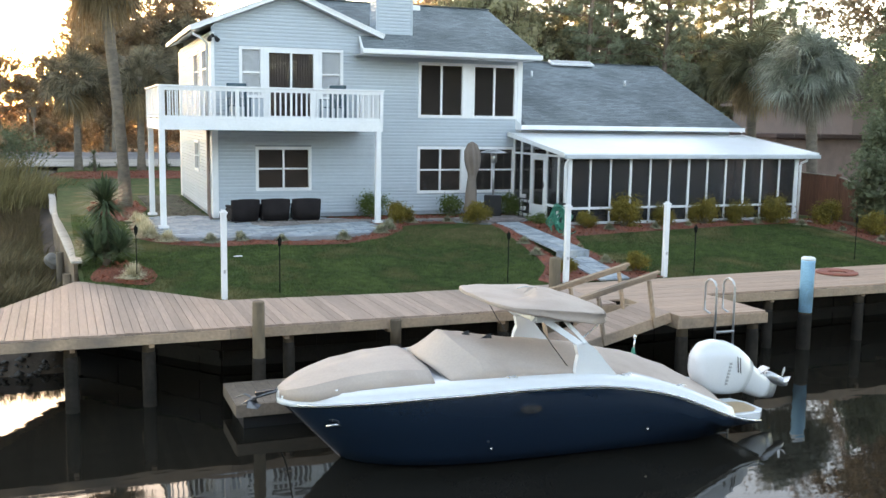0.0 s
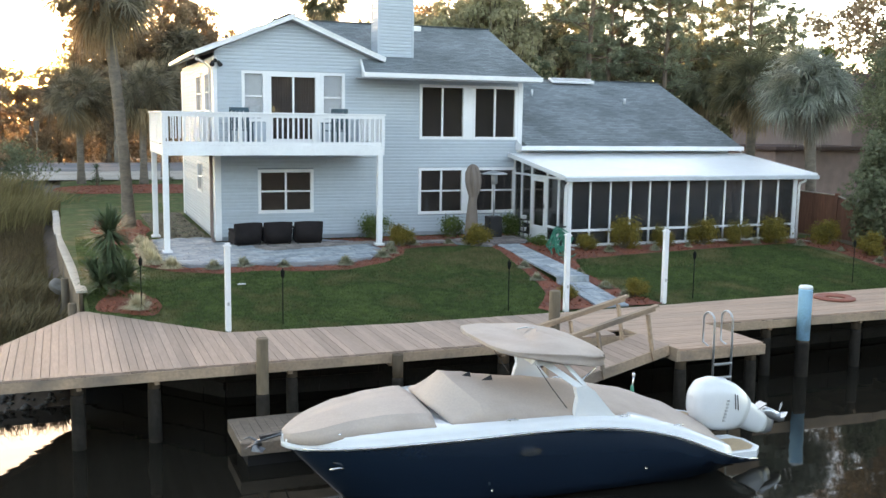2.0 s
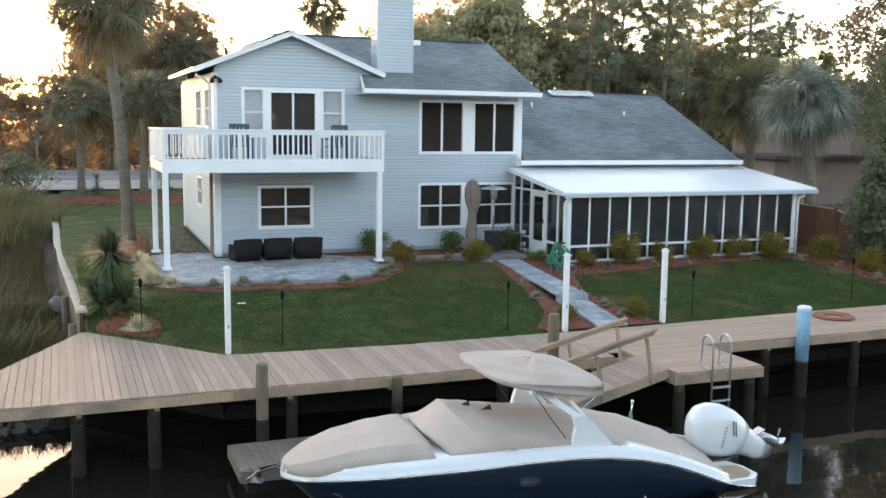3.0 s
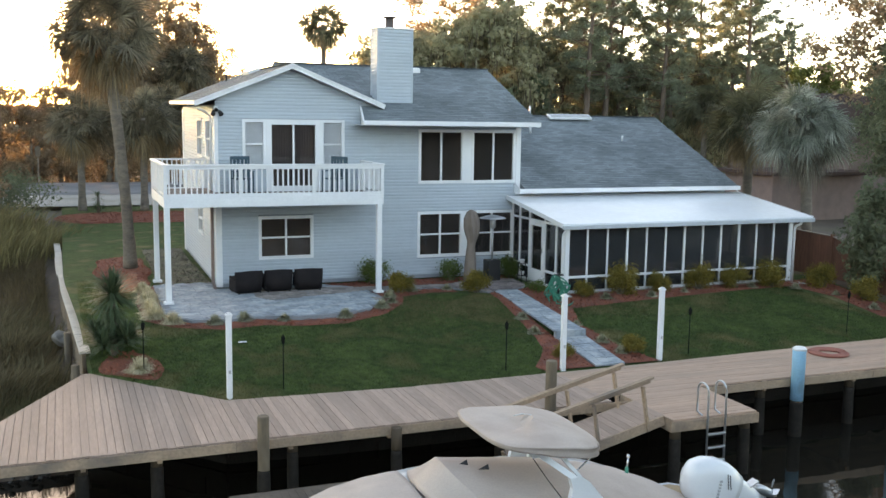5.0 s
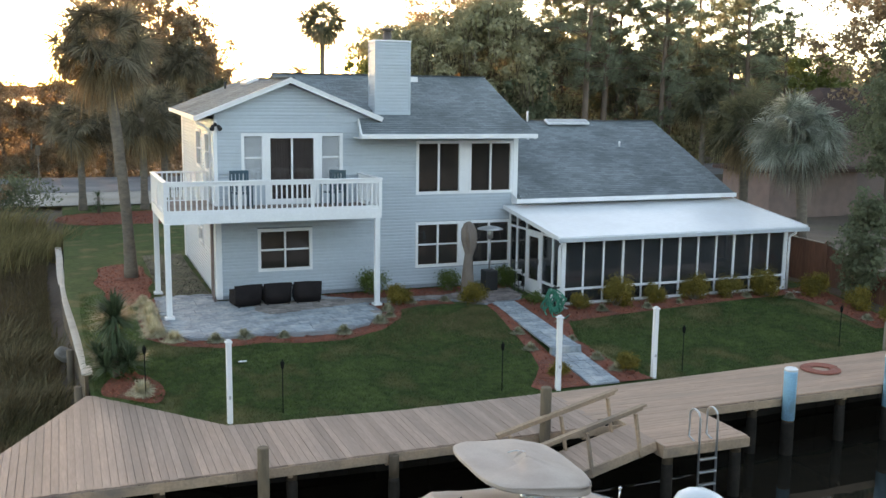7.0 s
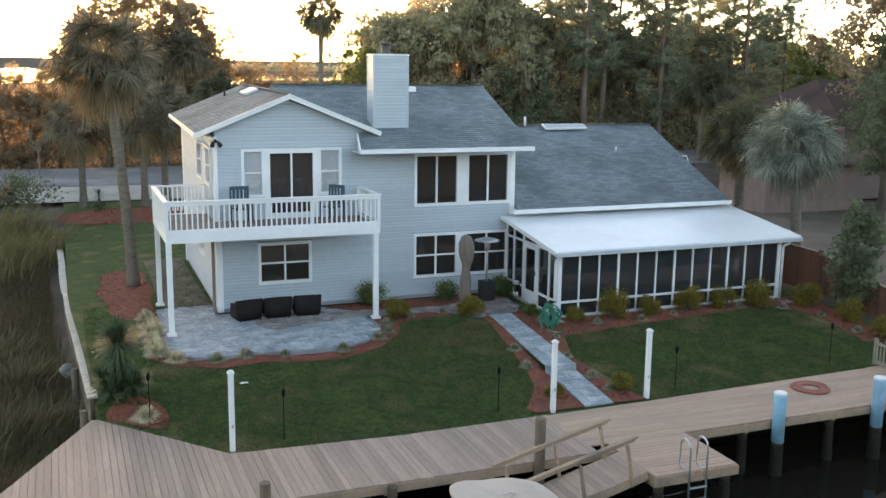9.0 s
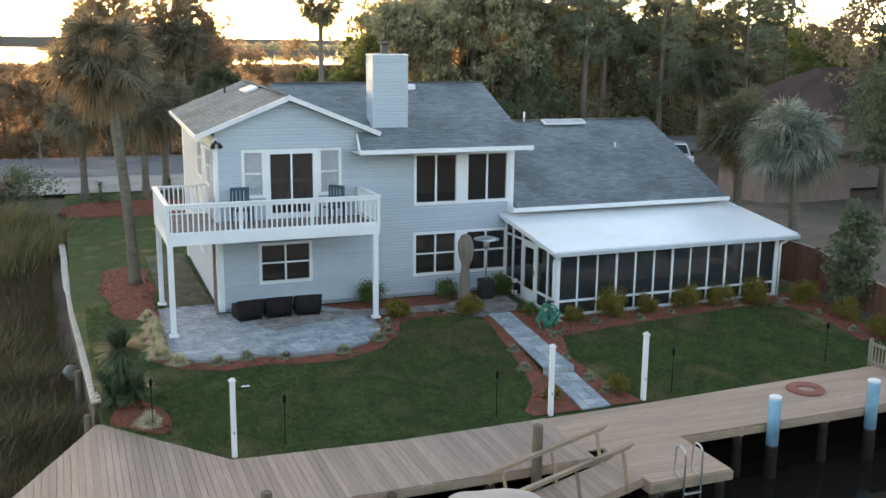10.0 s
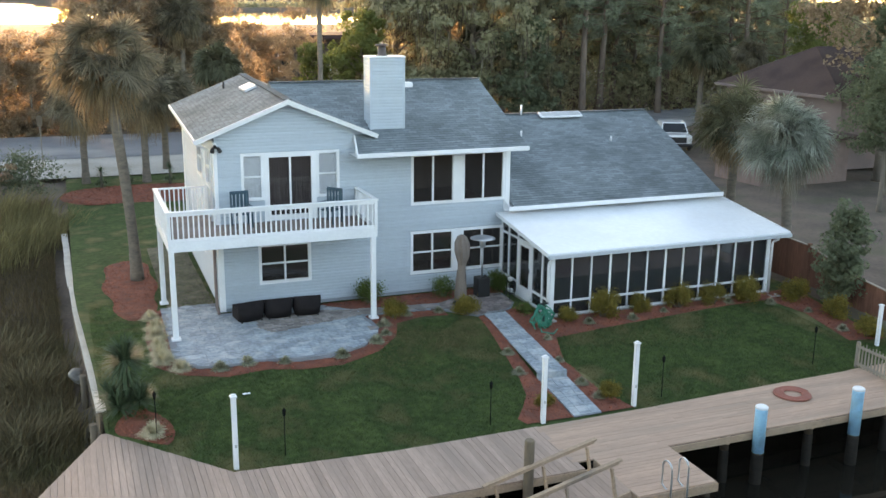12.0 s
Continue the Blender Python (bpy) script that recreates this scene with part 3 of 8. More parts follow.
def window(name, x0, x1, z0, z1, cols, rows_, y=FY, frame=0.09, place=None, label="white-framed window", glass="glass"):
    """A framed window: casing and bars in one frame, each pane under it. place maps (u, out, z)."""
    place = place or (lambda u, o, z: Vector((u, y - o, z)))

    def bar(bm, a, b, c, d, o0, o1):
        p, q = place(a, o0, c), place(b, o1, d)
        box(bm, p.x, p.y, p.z, q.x, q.y, q.z, bevel=0.006)

    bm = bmesh.new()
    loops = []
    for a, b, c, d in ((x0, x1, z0, z1), (x0 + frame, x1 - frame, z0 + frame, z1 - frame)):
        for o in (0.05, -0.10):
            loops.append([bm.verts.new(place(u, o, z)) for u, z in ((a, c), (b, c), (b, d), (a, d))])
    fo, bo, fi, bi = loops
    for k in range(4):
        q = (k + 1) % 4
        for quad in ((fo[k], fo[q], fi[q], fi[k]), (fi[k], fi[q], bi[q], bi[k]), (bo[q], bo[k], bi[k], bi[q]), (fo[q], fo[k], bo[k], bo[q])):
            bm.faces.new(quad)
    bmesh.ops.recalc_face_normals(bm, faces=bm.faces[:])
    w = part(name, bm, M["trim"], house, label)
    cx = [x0 + frame + (x1 - x0 - 2 * frame) * i / cols for i in range(cols + 1)]
    for c in cx[1:-1]:
        bm = bmesh.new()
        bar(bm, c - 0.028, c + 0.028, z0 + frame, z1 - frame, -0.08, 0.02)
        part("glazing_bar", bm, M["trim"], w)
    rz = [z0 + frame + (z1 - z0 - 2 * frame) * i / rows_ for i in range(rows_ + 1)]
    for r in rz[1:-1]:
        bm = bmesh.new()
        bar(bm, x0 + frame, x1 - frame, r - 0.026, r + 0.026, -0.075, 0.016)
        part("glazing_bar", bm, M["trim"], w)
    for a, b in zip(cx, cx[1:]):
        for c, d in zip(rz, rz[1:]):
            pm = bmesh.new()
            bar(pm, a - 0.01, b + 0.01, c - 0.01, d + 0.01, -0.045, -0.035)
            g = part("pane", pm, M[glass], w)
            g.visible_shadow = False
    return w


window("window", 5.72, 7.40, 0.80, 2.11, 2, 2, label="white-framed four-pane window by the patio")
window("window", 10.79, 12.36, 3.03, 4.74, 2, 1, label="tall two-pane upper window")
window("window", 12.60, 14.18, 3.03, 4.74, 2, 1, label="tall two-pane upper window")
window("window", 10.78, 12.35, 0.66, 2.14, 2, 2, label="four-pane lower window")
window("window", 12.59, 14.17, 0.66, 2.14, 2, 2, label="four-pane lower window behind the heater")
part("mullion_panel", boxes((12.362, FY - 0.045, 3.03, 12.598, FY + 0.1, 4.74)), M["trim"], house, "white panel between upper windows")
part("mullion_panel", boxes((12.352, FY - 0.045, 0.66, 12.588, FY + 0.1, 2.14)), M["trim"], house, "white panel between lower windows")
for a, b in ((5.27, DOOR_L), (DOOR_R, 8.38)):
    w = window("window", a, b, 3.52, 5.0, 1, 2, label="narrow sash window with a pale blind beside the sliding door", glass="clear_glass")
    part("blind", boxes((a + 0.09, FY + 0.056, 3.6, b - 0.09, FY + 0.066, 4.9)), M["blind"], w)
    part("trim", boxes((a, FY - 0.03, 2.88, b, FY + 0.02, 3.50)), M["siding"], house)
door = window("sliding_door", DOOR_L + 0.004, DOOR_R - 0.004, 2.86, 5.0, 2, 1, frame=0.155, label="white-framed sliding glass door with dark curtains")
bm = bmesh.new()
for i in range(36):
    a = DOOR_L + 0.12 + (DOOR_R - DOOR_L - 0.24) * i / 36
    tube(bm, [(a, FY + 0.13 + 0.02 * (i % 2), 2.95), (a, FY + 0.13 + 0.02 * (i % 2), 4.88)], 0.028, 6)
part("curtain", bm, M["curtain"], door)
part("door_handle", boxes((6.86, FY - 0.075, 3.75, 6.89, FY - 0.02, 4.05), bevel=0.008), M["dark_metal"], door)
for a, b, c, d in left_holes:
    window("window", a, b, c, d, 1, 2, place=left_place, label="white sash window on the marsh side")

# corner boards, band, downpipe
for x0, y0, z0, x1, y1, z1 in ((FX0 - 0.04, FY - 0.045, 0.02, FX0 + 0.14, FY + 0.12, 2.6), (FX0 - 0.04, FY - 0.045, 2.62, FX0 + 0.07, FY + 0.12, 5.36), (FX1 - 0.11, FY - 0.045, 0.02, FX1 + 0.04, FY + 0.12, 2.6), (FX1 - 0.12, FY - 0.07, 2.62, FX1 + 0.05, FY + 0.12, 4.86), (FX0 + 0.064, SY1 - 0.1, 0.02, FX0 + 0.2, SY1 + 0.2, 5.3)):
    part("corner_board", boxes((x0, y0, z0, x1, y1, z1), bevel=0.008), M["trim"], house, "white corner board")
bm = bmesh.new()
tube(bm, [(FX0 - 0.10, FY + 0.28, 2.6), (FX0 - 0.10, FY + 0.28, 0.12), (FX0 - 0.12, FY - 0.25, 0.05)], 0.05, 10)
part("downpipe", bm, M["tan_wall"], house, "tan downpipe")
bm = bmesh.new()
tube(bm, [(FX0 - 0.5, FY + 0.1, 5.3), (FX0 - 0.3, FY + 0.2, 5.22), (FX0 - 0.10, FY + 0.28, 5.05), (FX0 - 0.10, FY + 0.28, 2.9)], 0.04, 10)
part("downpipe", bm, M["trim"], house, "white downpipe")


def roof_plane(parent, name, y_or_x, eave, ridge, lo, hi, axis_, material, label="", thick=0.13, skew=(0.0, 0.0)):
    """A shingled slope in lapped courses. eave, ridge: (across, z); lo(v), hi(v): its ends along the ridge, v 0 at the eave."""
    run, rise = ridge[0] - eave[0], ridge[1] - eave[1]
    length = math.hypot(run, rise)
    k = max(1, round(length / 0.145))
    nx, nz_ = -rise / length * (1 if run > 0 else -1), abs(run) / length
    bm = bmesh.new()
    uvl = bm.loops.layers.uv.new("UVMap")

    def at(u, v, lift):
        a = eave[0] + run * v + nx * lift
        z = eave[1] + rise * v + nz_ * lift
        return Vector((u, a, z)) if axis_ == "x" else Vector((a + skew[0] * (u - 28.86), u, z + skew[1] * (u - 28.86)))

    def quad(pts):
        vs = [bm.verts.new(at(u, v, h)) for u, v, h in pts]
        f = bm.faces.new(vs)
        for lp, (u, v, h) in zip(f.loops, pts):
            lp[uvl].uv = (u, v * length - 0.002)

    for i in range(k):
        a, b = i / k, (i + 1) / k
        quad([(lo(a), a, 0.010), (hi(a), a, 0.010), (hi(b), b, 0.004), (lo(b), b, 0.004)])
        quad([(lo(a), a, 0.004), (hi(a), a, 0.004), (hi(a), a, 0.010), (lo(a), a, 0.010)])
    steps = [i / 24 for i in range(25)]
    for a, b in zip(steps, steps[1:]):
        quad([(lo(a), a, 0.004), (lo(b), b, 0.004), (lo(b), b, -thick), (lo(a), a, -thick)])
        quad([(hi(a), a, 0.004), (hi(b), b, 0.004), (hi(b), b, -thick), (hi(a), a, -thick)])
    quad([(lo(0), 0, 0.004), (hi(0), 0, 0.004), (hi(0), 0, -thick), (lo(0), 0, -thick)])
    bmesh.ops.remove_doubles(bm, verts=bm.verts[:], dist=0.0008)
    ob = part(name, bm, material, parent, label)
    # white soffit under the slope
    bm = bmesh.new()
    for a, b in zip(steps, steps[1:]):
        bm.faces.new([bm.verts.new(at(u, v, -thick)) for u, v in ((lo(a), a), (hi(a), a), (hi(b), b), (lo(b), b))])
    part("soffit", bm, M["trim"], ob)
    return ob


c_ = lambda v: (lambda _: v)
GB = 38.4
SKX, SKZ = 0.03, 0.010                        # the side of the house runs a little askew
gl_ = roof_plane(house, "roof", None, (3.92, GZ - (GX - 3.92) * SG), (GX, GZ), c_(28.86), c_(GB), "y", M["shingle"], "grey shingle gable slope", skew=(SKX, SKZ))
roof_plane(house, "roof", None, (9.58, GZ - (9.58 - GX) * SG), (GX, GZ), c_(28.86), c_(GB), "y", M["shingle"], "grey shingle gable slope", skew=(SKX, SKZ))
EZ, EY, RY = 4.99, 28.05, 32.66
RZ = EZ + (RY - EY) * S
# the front slope runs into the valley against the gable
r3_left = lambda v: 8.68 + 0.9 * v if v < 0.27 else max(6.92, min(8.92, GX + (GZ - EZ - v * (RZ - EZ)) / SG - 0.06))
rf_ = roof_plane(house, "roof", None, (EY, EZ), (RY, RZ), r3_left, lambda v: 14.47 + 0.14 * v, "x", M["shingle"], "grey shingle front slope over tall windows")
roof_plane(house, "roof", None, (2 * RY - EY, EZ), (RY, RZ), c_(6.92), c_(14.62), "x", M["shingle"], "grey shingle rear slope")
# ridge caps
bm = bmesh.new()
beam(bm, (GX, 28.84, GZ + 0.01), (GX + SKX * (GB - 28.86), GB, GZ + 0.01 + SKZ * (GB - 28.86)), 0.26, 0.03)
part("ridge_cap", bm, M["shingle"], gl_)
bm = bmesh.new()
beam(bm, (6.93, RY, RZ + 0.01), (14.63, RY, RZ + 0.01), 0.26, 0.03)
part("ridge_cap", bm, M["shingle"], rf_)
# white barge boards and fascias
bm = bmesh.new()
for ex, dy in ((3.87, 0.0), (9.56, 0.003)):
    sx = GX + math.copysign(0.04, GX - ex)
    beam(bm, (sx, 28.83 - dy, GZ - 0.075 + 0.04 * SG), (ex, 28.83 - dy, GZ - abs(ex - GX) * SG - 0.075), 0.05, 0.13)
    beam(bm, (sx, 28.81 - dy, GZ - 0.012 + 0.04 * SG), (ex, 28.81 - dy, GZ - abs(ex - GX) * SG - 0.012), 0.06, 0.035)
part("barge_board", bm, M["trim"], house, "white gable barge boards")
bm = bmesh.new()
GE = GZ - (GX - 3.92) * SG - 0.06
beam(bm, (3.89, 28.84, GE), (3.89 + SKX * (GB - 28.86), GB, GE + SKZ * (GB - 28.86)), 0.053, 0.12)
part("fascia", bm, M["trim"], house, "white eave fascia on the marsh side")
bm = bmesh.new()
gq = [Vector((x + 0.26, GB - 0.4, GZ + 0.08 - abs(GX - x) * SG - 0.16)) for x in (4.5, GX, 9.2)]
gq = [Vector((4.76, GB - 0.4, 5.0)), Vector((9.46, GB - 0.4, 5.0)), gq[2], gq[1], gq[0]]
lo, hi = [bm.verts.new(p) for p in gq], [bm.verts.new(p + Vector((0, 0.12, 0))) for p in gq]
bm.faces.new(lo), bm.faces.new(hi[::-1])
for i in range(5):
    bm.faces.new((lo[i], hi[i], hi[(i + 1) % 5], lo[(i + 1) % 5]))
part("gable_end", bm, M["siding"], house, "rear gable end wall")
part("fascia", boxes((8.64, EY - 0.06, EZ - 0.125, 14.49, EY - 0.005, EZ + 0.012), bevel=0.006), M["trim"], house, "white eave fascia over tall windows")
bm = bmesh.new()
beam(bm, (8.66, EY, EZ - 0.055), (8.88, 29.16, EZ - 0.055 + (29.16 - EY) * S), 0.05, 0.12)
part("rake_board", bm, M["trim"], house, "white rake board")
bm = bmesh.new()
beam(bm, (14.445, EY, EZ - 0.085), (14.585, RY, RZ - 0.085), 0.05, 0.15)
part("rake_board", bm, M["trim"], house, "white rake board")
bm = bmesh.new()
beam(bm, (14.65, RY, RZ - 0.07), (14.65, 2 * RY - EY, EZ - 0.07), 0.05, 0.17)
part("rake_board", bm, M["trim"], house, "white rake board")
part("soffit_panel", boxes((8.7, EY + 0.02, EZ - 0.135, 14.44, FY - 0.05, EZ - 0.115)), M["trim"], house, "flat white soffit")
bm = bmesh.new()
vs = [bm.verts.new(p) for p in ((8.7, EY + 0.02, EZ - 0.12), (8.9, FY - 0.05, EZ - 0.12), (8.9, FY - 0.05, EZ + (FY - EY) * S - 0.12))]
bm.faces.new(vs)
part("soffit_end", bm, M["trim"], house)

# skylights, vents, flood lamp
bx = boxes((-0.22, -0.6, 0.02, 0.22, 0.6, 0.12), bevel=0.02)
bx.transform(Matrix.Translation((6.46, 34.05, GZ + SKZ * 5.2 - (GX + SKX * 5.2 - 6.46) * SG)) @ Matrix.Rotation(-math.atan(SG), 4, "Y"))
part("skylight", bx, M["trim"], house, "white domed skylight")
bm = bmesh.new()
tube(bm, [(6.0, 36.6, 6.2), (6.0, 36.6, 6.58)], 0.04, 10)
part("vent_pipe", bm, M["dark_metal"], house, "roof vent pipe")
part("roof_vent", boxes((11.45, 32.1, 6.58, 11.9, 32.45, 6.80), bevel=0.05), M["trim"], house, "white roof vent beside the chimney")
bm = bmesh.new()
for dx in (-0.07, 0.08):
    tube(bm, [(FX0 + 0.02 + dx, FY - 0.10, 5.22), (FX0 + 0.02 + dx * 1.6, FY - 0.22, 5.12)], [0.045, 0.07], 12)
tube(bm, [(FX0 + 0.02, FY - 0.02, 5.27), (FX0 + 0.02, FY - 0.12, 5.24)], 0.05, 10)
part("flood_lamp", bm, M["black"], house, "twin floodlights under the eave")

# chimney, sided like the house
CX0, CX1, CY0, CY1, CZ0, CZ1 = 9.52, 10.63, 29.44, 30.05, 5.2, 7.81
ch = part("chimney", boxes((CX0, CY0, CZ0, CX1, CY1, CZ1)), M["sheath"], house, "square chimney clad in blue-grey siding")
siding(ch, lambda u, o, z: Vector((u, CY0 - o, z)), 5.35, CZ1, c_(CX0 - 0.02), c_(CX1 + 0.02), [])
siding(ch, lambda u, o, z: Vector((CX0 - o, CY1 - u, z)), 5.5, CZ1, c_(0), c_(CY1 - CY0), [])
siding(ch, lambda u, o, z: Vector((CX1 + o, CY0 + u, z)), 5.5, CZ1, c_(0), c_(CY1 - CY0), [])
bm = bmesh.new()
for x, y in ((CX0, CY0), (CX1, CY0), (CX0, CY1), (CX1, CY1)):
    box(bm, x - 0.035, y - 0.035, 5.3, x + 0.035, y + 0.035, CZ1 + 0.01)
part("corner_trim", bm, M["siding"], ch)
part("cap", boxes((CX0 - 0.05, CY0 - 0.05, CZ1, CX1 + 0.05, CY1 + 0.05, CZ1 + 0.05), bevel=0.01), M["trim"], ch, "white metal chimney cap")
bm = bmesh.new()
xm, ym = (CX0 + CX1) / 2 - 0.08, (CY0 + CY1) / 2
lathe(bm, (xm, ym, CZ1 + 0.05), [(0.20, 0), (0.18, 0.03), (0.13, 0.05), (0.13, 0.30)], 16)
lathe(bm, (xm, ym, CZ1 + 0.36), [(0.20, 0.0), (0.21, 0.02), (0.20, 0.05), (0.04, 0.07)], 16)
for k_ in range(4):
    tube(bm, [(xm + 0.12 * math.cos(k_ * 1.57), ym + 0.12 * math.sin(k_ * 1.57), CZ1 + 0.33), (xm + 0.12 * math.cos(k_ * 1.57), ym + 0.12 * math.sin(k_ * 1.57), CZ1 + 0.37)], 0.012, 6)
part("flue", bm, M["flue"], ch, "brown metal flue with a flat rain cap")

# lower wing
WEY, WEZ, WRY, WRZ = 28.72, 2.83, 34.7, 5.25
wing_r = lambda v: 22.82 + 0.3 * v
part("wall", boxes((FX1 + 0.06, FY, 0, 22.6, FY + 0.16, 2.8)), M["siding"], house, "wing wall inside the screened porch")
bm = bmesh.new()
prof = [(FY + 0.17, 0), (39.6, 0), (39.6, 2.9), (WRY, WRZ - 0.17), (FY + 0.17, 2.85)]
lo = [bm.verts.new((22.45, y, z)) for y, z in prof]
hi = [bm.verts.new((22.6, y, z)) for y, z in prof]
bm.faces.new(lo), bm.faces.new(hi[::-1])
for i in range(5):
    bm.faces.new((lo[i], hi[i], hi[(i + 1) % 5], lo[(i + 1) % 5]))
part("wall", bm, M["siding"], house, "gable end wall of the wing")
part("wall", boxes((FX1 + 0.06, 39.6, 0, 22.6, 39.76, 2.9)), M["siding"], house, "rear wall of the wing")
wf_ = roof_plane(house, "roof", None, (WEY, WEZ), (WRY, WRZ), c_(14.36), wing_r, "x", M["shingle"], "long grey shingle slope of the lower wing")
roof_plane(house, "roof", None, (2 * WRY - WEY, WEZ), (WRY, WRZ), c_(14.36), c_(23.12), "x", M["shingle"], "rear slope of the lower wing")
bm = bmesh.new()
beam(bm, (14.4, WRY, WRZ + 0.01), (23.13, WRY, WRZ + 0.01), 0.26, 0.03)
part("ridge_cap", bm, M["shingle"], wf_)
part("fascia", boxes((14.12, WEY - 0.06, WEZ - 0.125, 22.86, WEY - 0.005, WEZ + 0.02), bevel=0.006), M["trim"], house, "white eave fascia of the wing")
bm = bmesh.new()
beam(bm, (22.78, WEY - 0.0, WEZ - 0.09), (23.08, WRY, WRZ - 0.09), 0.05, 0.14)
part("rake_board", bm, M["trim"], house, "white rake board of the wing")
bm = bmesh.new()
vs = [bm.verts.new(p) for p in ((14.14, WEY - 0.05, WEZ - 0.13), (14.14, FY - 0.03, WEZ - 0.13), (14.14, FY - 0.03, WEZ + 0.2), (14.14, WEY - 0.05, WEZ + 0.02))]
bm.faces.new(vs)
part("eave_return", bm, M["trim"], house)
bx = boxes((-0.92, -0.2, 0.02, 0.92, 0.2, 0.10), bevel=0.02)
bx.transform(Matrix.Translation((18.9, 34.25, WEZ + (34.25 - WEY) * 0.4214)) @ Matrix.Rotation(math.atan(0.4214), 4, "X"))
lowsky = part("skylight", bx, M["trim"], house, "long low skylight below the ridge")
bx = boxes((-0.86, -0.15, 0.102, 0.86, 0.15, 0.108))
bx.transform(Matrix.Translation((18.9, 34.25, WEZ + (34.25 - WEY) * 0.4214)) @ Matrix.Rotation(math.atan(0.4214), 4, "X"))
part("pane", bx, M["grey_sign"], lowsky)
for x, y, h in ((17.3, 34.5, 0.4), (16.6, 33.0, 0.22), (20.2, 32.4, 0.2)):
    bm = bmesh.new()
    z0 = WEZ + (y - WEY) * 0.4214 - 0.05
    tube(bm, [(x, y, z0), (x, y, z0 + h)], 0.04, 10)
    part("vent_pipe", bm, M["trim"], house, "white roof vent pipe")


# ---------- balcony ----------
BX0, BX1, BY0, BY1 = 2.80, 8.96, 27.02, 30.85
BZ0, BZ1, BR = 2.61, 2.86, 3.78
balcony = thing("balcony", (BX0, BY0, 0), "white wooden balcony on posts with a baluster railing", "balcony")
part("fascia", boxes((BX0, BY0, BZ0, BX1, BY0 + 0.05, BZ1 + 0.03), (BX0, BY0 + 0.052, BZ0, BX0 + 0.05, BY1, BZ1 + 0.03), (BX1 - 0.05, BY0 + 0.052, BZ0, BX1, FY - 0.04, BZ1 + 0.03), (BX0 + 0.052, BY1 - 0.05, BZ0, FX0 - 0.05, BY1, BZ1 + 0.03)), M["trim"], balcony, "white rim boards")
part("underside", boxes((BX0 + 0.06, BY0 + 0.06, BZ0 + 0.03, BX1 - 0.06, FY - 0.04, BZ0 + 0.06), (BX0 + 0.06, FY - 0.04, BZ0 + 0.03, FX0 - 0.05, BY1 - 0.06, BZ0 + 0.06)), M["trim"], balcony)
y = BY0 + 0.06
while y < BY1 - 0.08:
    part("floor_board", boxes((BX0 + 0.06, y, BZ1 - 0.03, (BX1 - 0.06) if y < FY - 0.16 else FX0 - 0.05, y + 0.132, BZ1)), M["deck_floor"], balcony)
    y += 0.14
bm_top = boxes((BX0 - 0.03, BY0 - 0.03, BR - 0.05, BX1 + 0.03, BY0 + 0.11, BR), bevel=0.01)
box(bm_top, BX0 + 0.0, BY0 + 0.0, BR - 0.14, BX1 - 0.0, BY0 + 0.035, BR - 0.052)
part("top_rail", bm_top, M["trim"], balcony)
part("top_rail", boxes((BX0 - 0.03, BY0 + 0.112, BR - 0.05, BX0 + 0.11, BY1, BR), bevel=0.01), M["trim"], balcony)
part("top_rail", boxes((BX1 - 0.11, BY0 + 0.112, BR - 0.05, BX1 + 0.03, FY - 0.05, BR), bevel=0.01), M["trim"], balcony)
part("top_rail", boxes((BX0 + 0.112, BY1 - 0.12, BR - 0.05, FX0 - 0.05, BY1, BR), bevel=0.01), M["trim"], balcony)
part("bottom_rail", boxes((BX0 + 0.02, BY0 + 0.02, BZ1 + 0.032, BX1 - 0.02, BY0 + 0.07, BZ1 + 0.12), (BX0 + 0.02, BY0 + 0.08, BZ1 + 0.06, BX0 + 0.07, BY1 - 0.1, BZ1 + 0.12), (BX1 - 0.07, BY0 + 0.08, BZ1 + 0.06, BX1 - 0.02, FY - 0.05, BZ1 + 0.12)), M["trim"], balcony)
third = (BX1 - BX0) / 3
posts = [(BX0 + 0.045, BY0 + 0.045), (BX0 + third, BY0 + 0.045), (BX0 + 2 * third, BY0 + 0.045), (BX1 - 0.045, BY0 + 0.045), (BX0 + 0.045, BY1 - 0.06), (BX0 + 0.045, (BY0 + BY1) / 2), (BX1 - 0.045, FY - 0.11), (FX0 - 0.1, BY1 - 0.06)]
for x, y in posts:
    part("rail_post", boxes((x - 0.05, y - 0.05, BZ1 + 0.002, x + 0.05, y + 0.05, BR - 0.052), bevel=0.008), M["trim"], balcony)

spots = []
for i in range(3):
    a, b = BX0 + third * i, BX0 + third * (i + 1)
    spots += [(a + (b - a) * k / 14, BY0 + 0.045) for k in range(1, 14)]
for a, b in ((BY0 + 0.045, (BY0 + BY1) / 2), ((BY0 + BY1) / 2, BY1 - 0.06)):
    spots += [(BX0 + 0.045, a + (b - a) * k / 13) for k in range(1, 13)]
spots += [(BX1 - 0.045, BY0 + 0.045 + (FY - 0.16 - BY0) * k / 14) for k in range(1, 14)]
spots += [(BX0 + 0.05 + (FX0 - 0.15 - BX0) * k / 11, BY1 - 0.06) for k in range(1, 11)]
bal_me = None
for x, y in spots:
    if bal_me is None:
        first = part("baluster", boxes((x - 0.02, y - 0.02, BZ1 + 0.122, x + 0.02, y + 0.02, BR - 0.052)), M["trim"], balcony)
        bal_me, bal_at = first.data, (x, y)
    else:
        ob = new("baluster", bal_me)
        ob.parent = balcony
        ob.location = (x - bal_at[0], y - bal_at[1], 0)
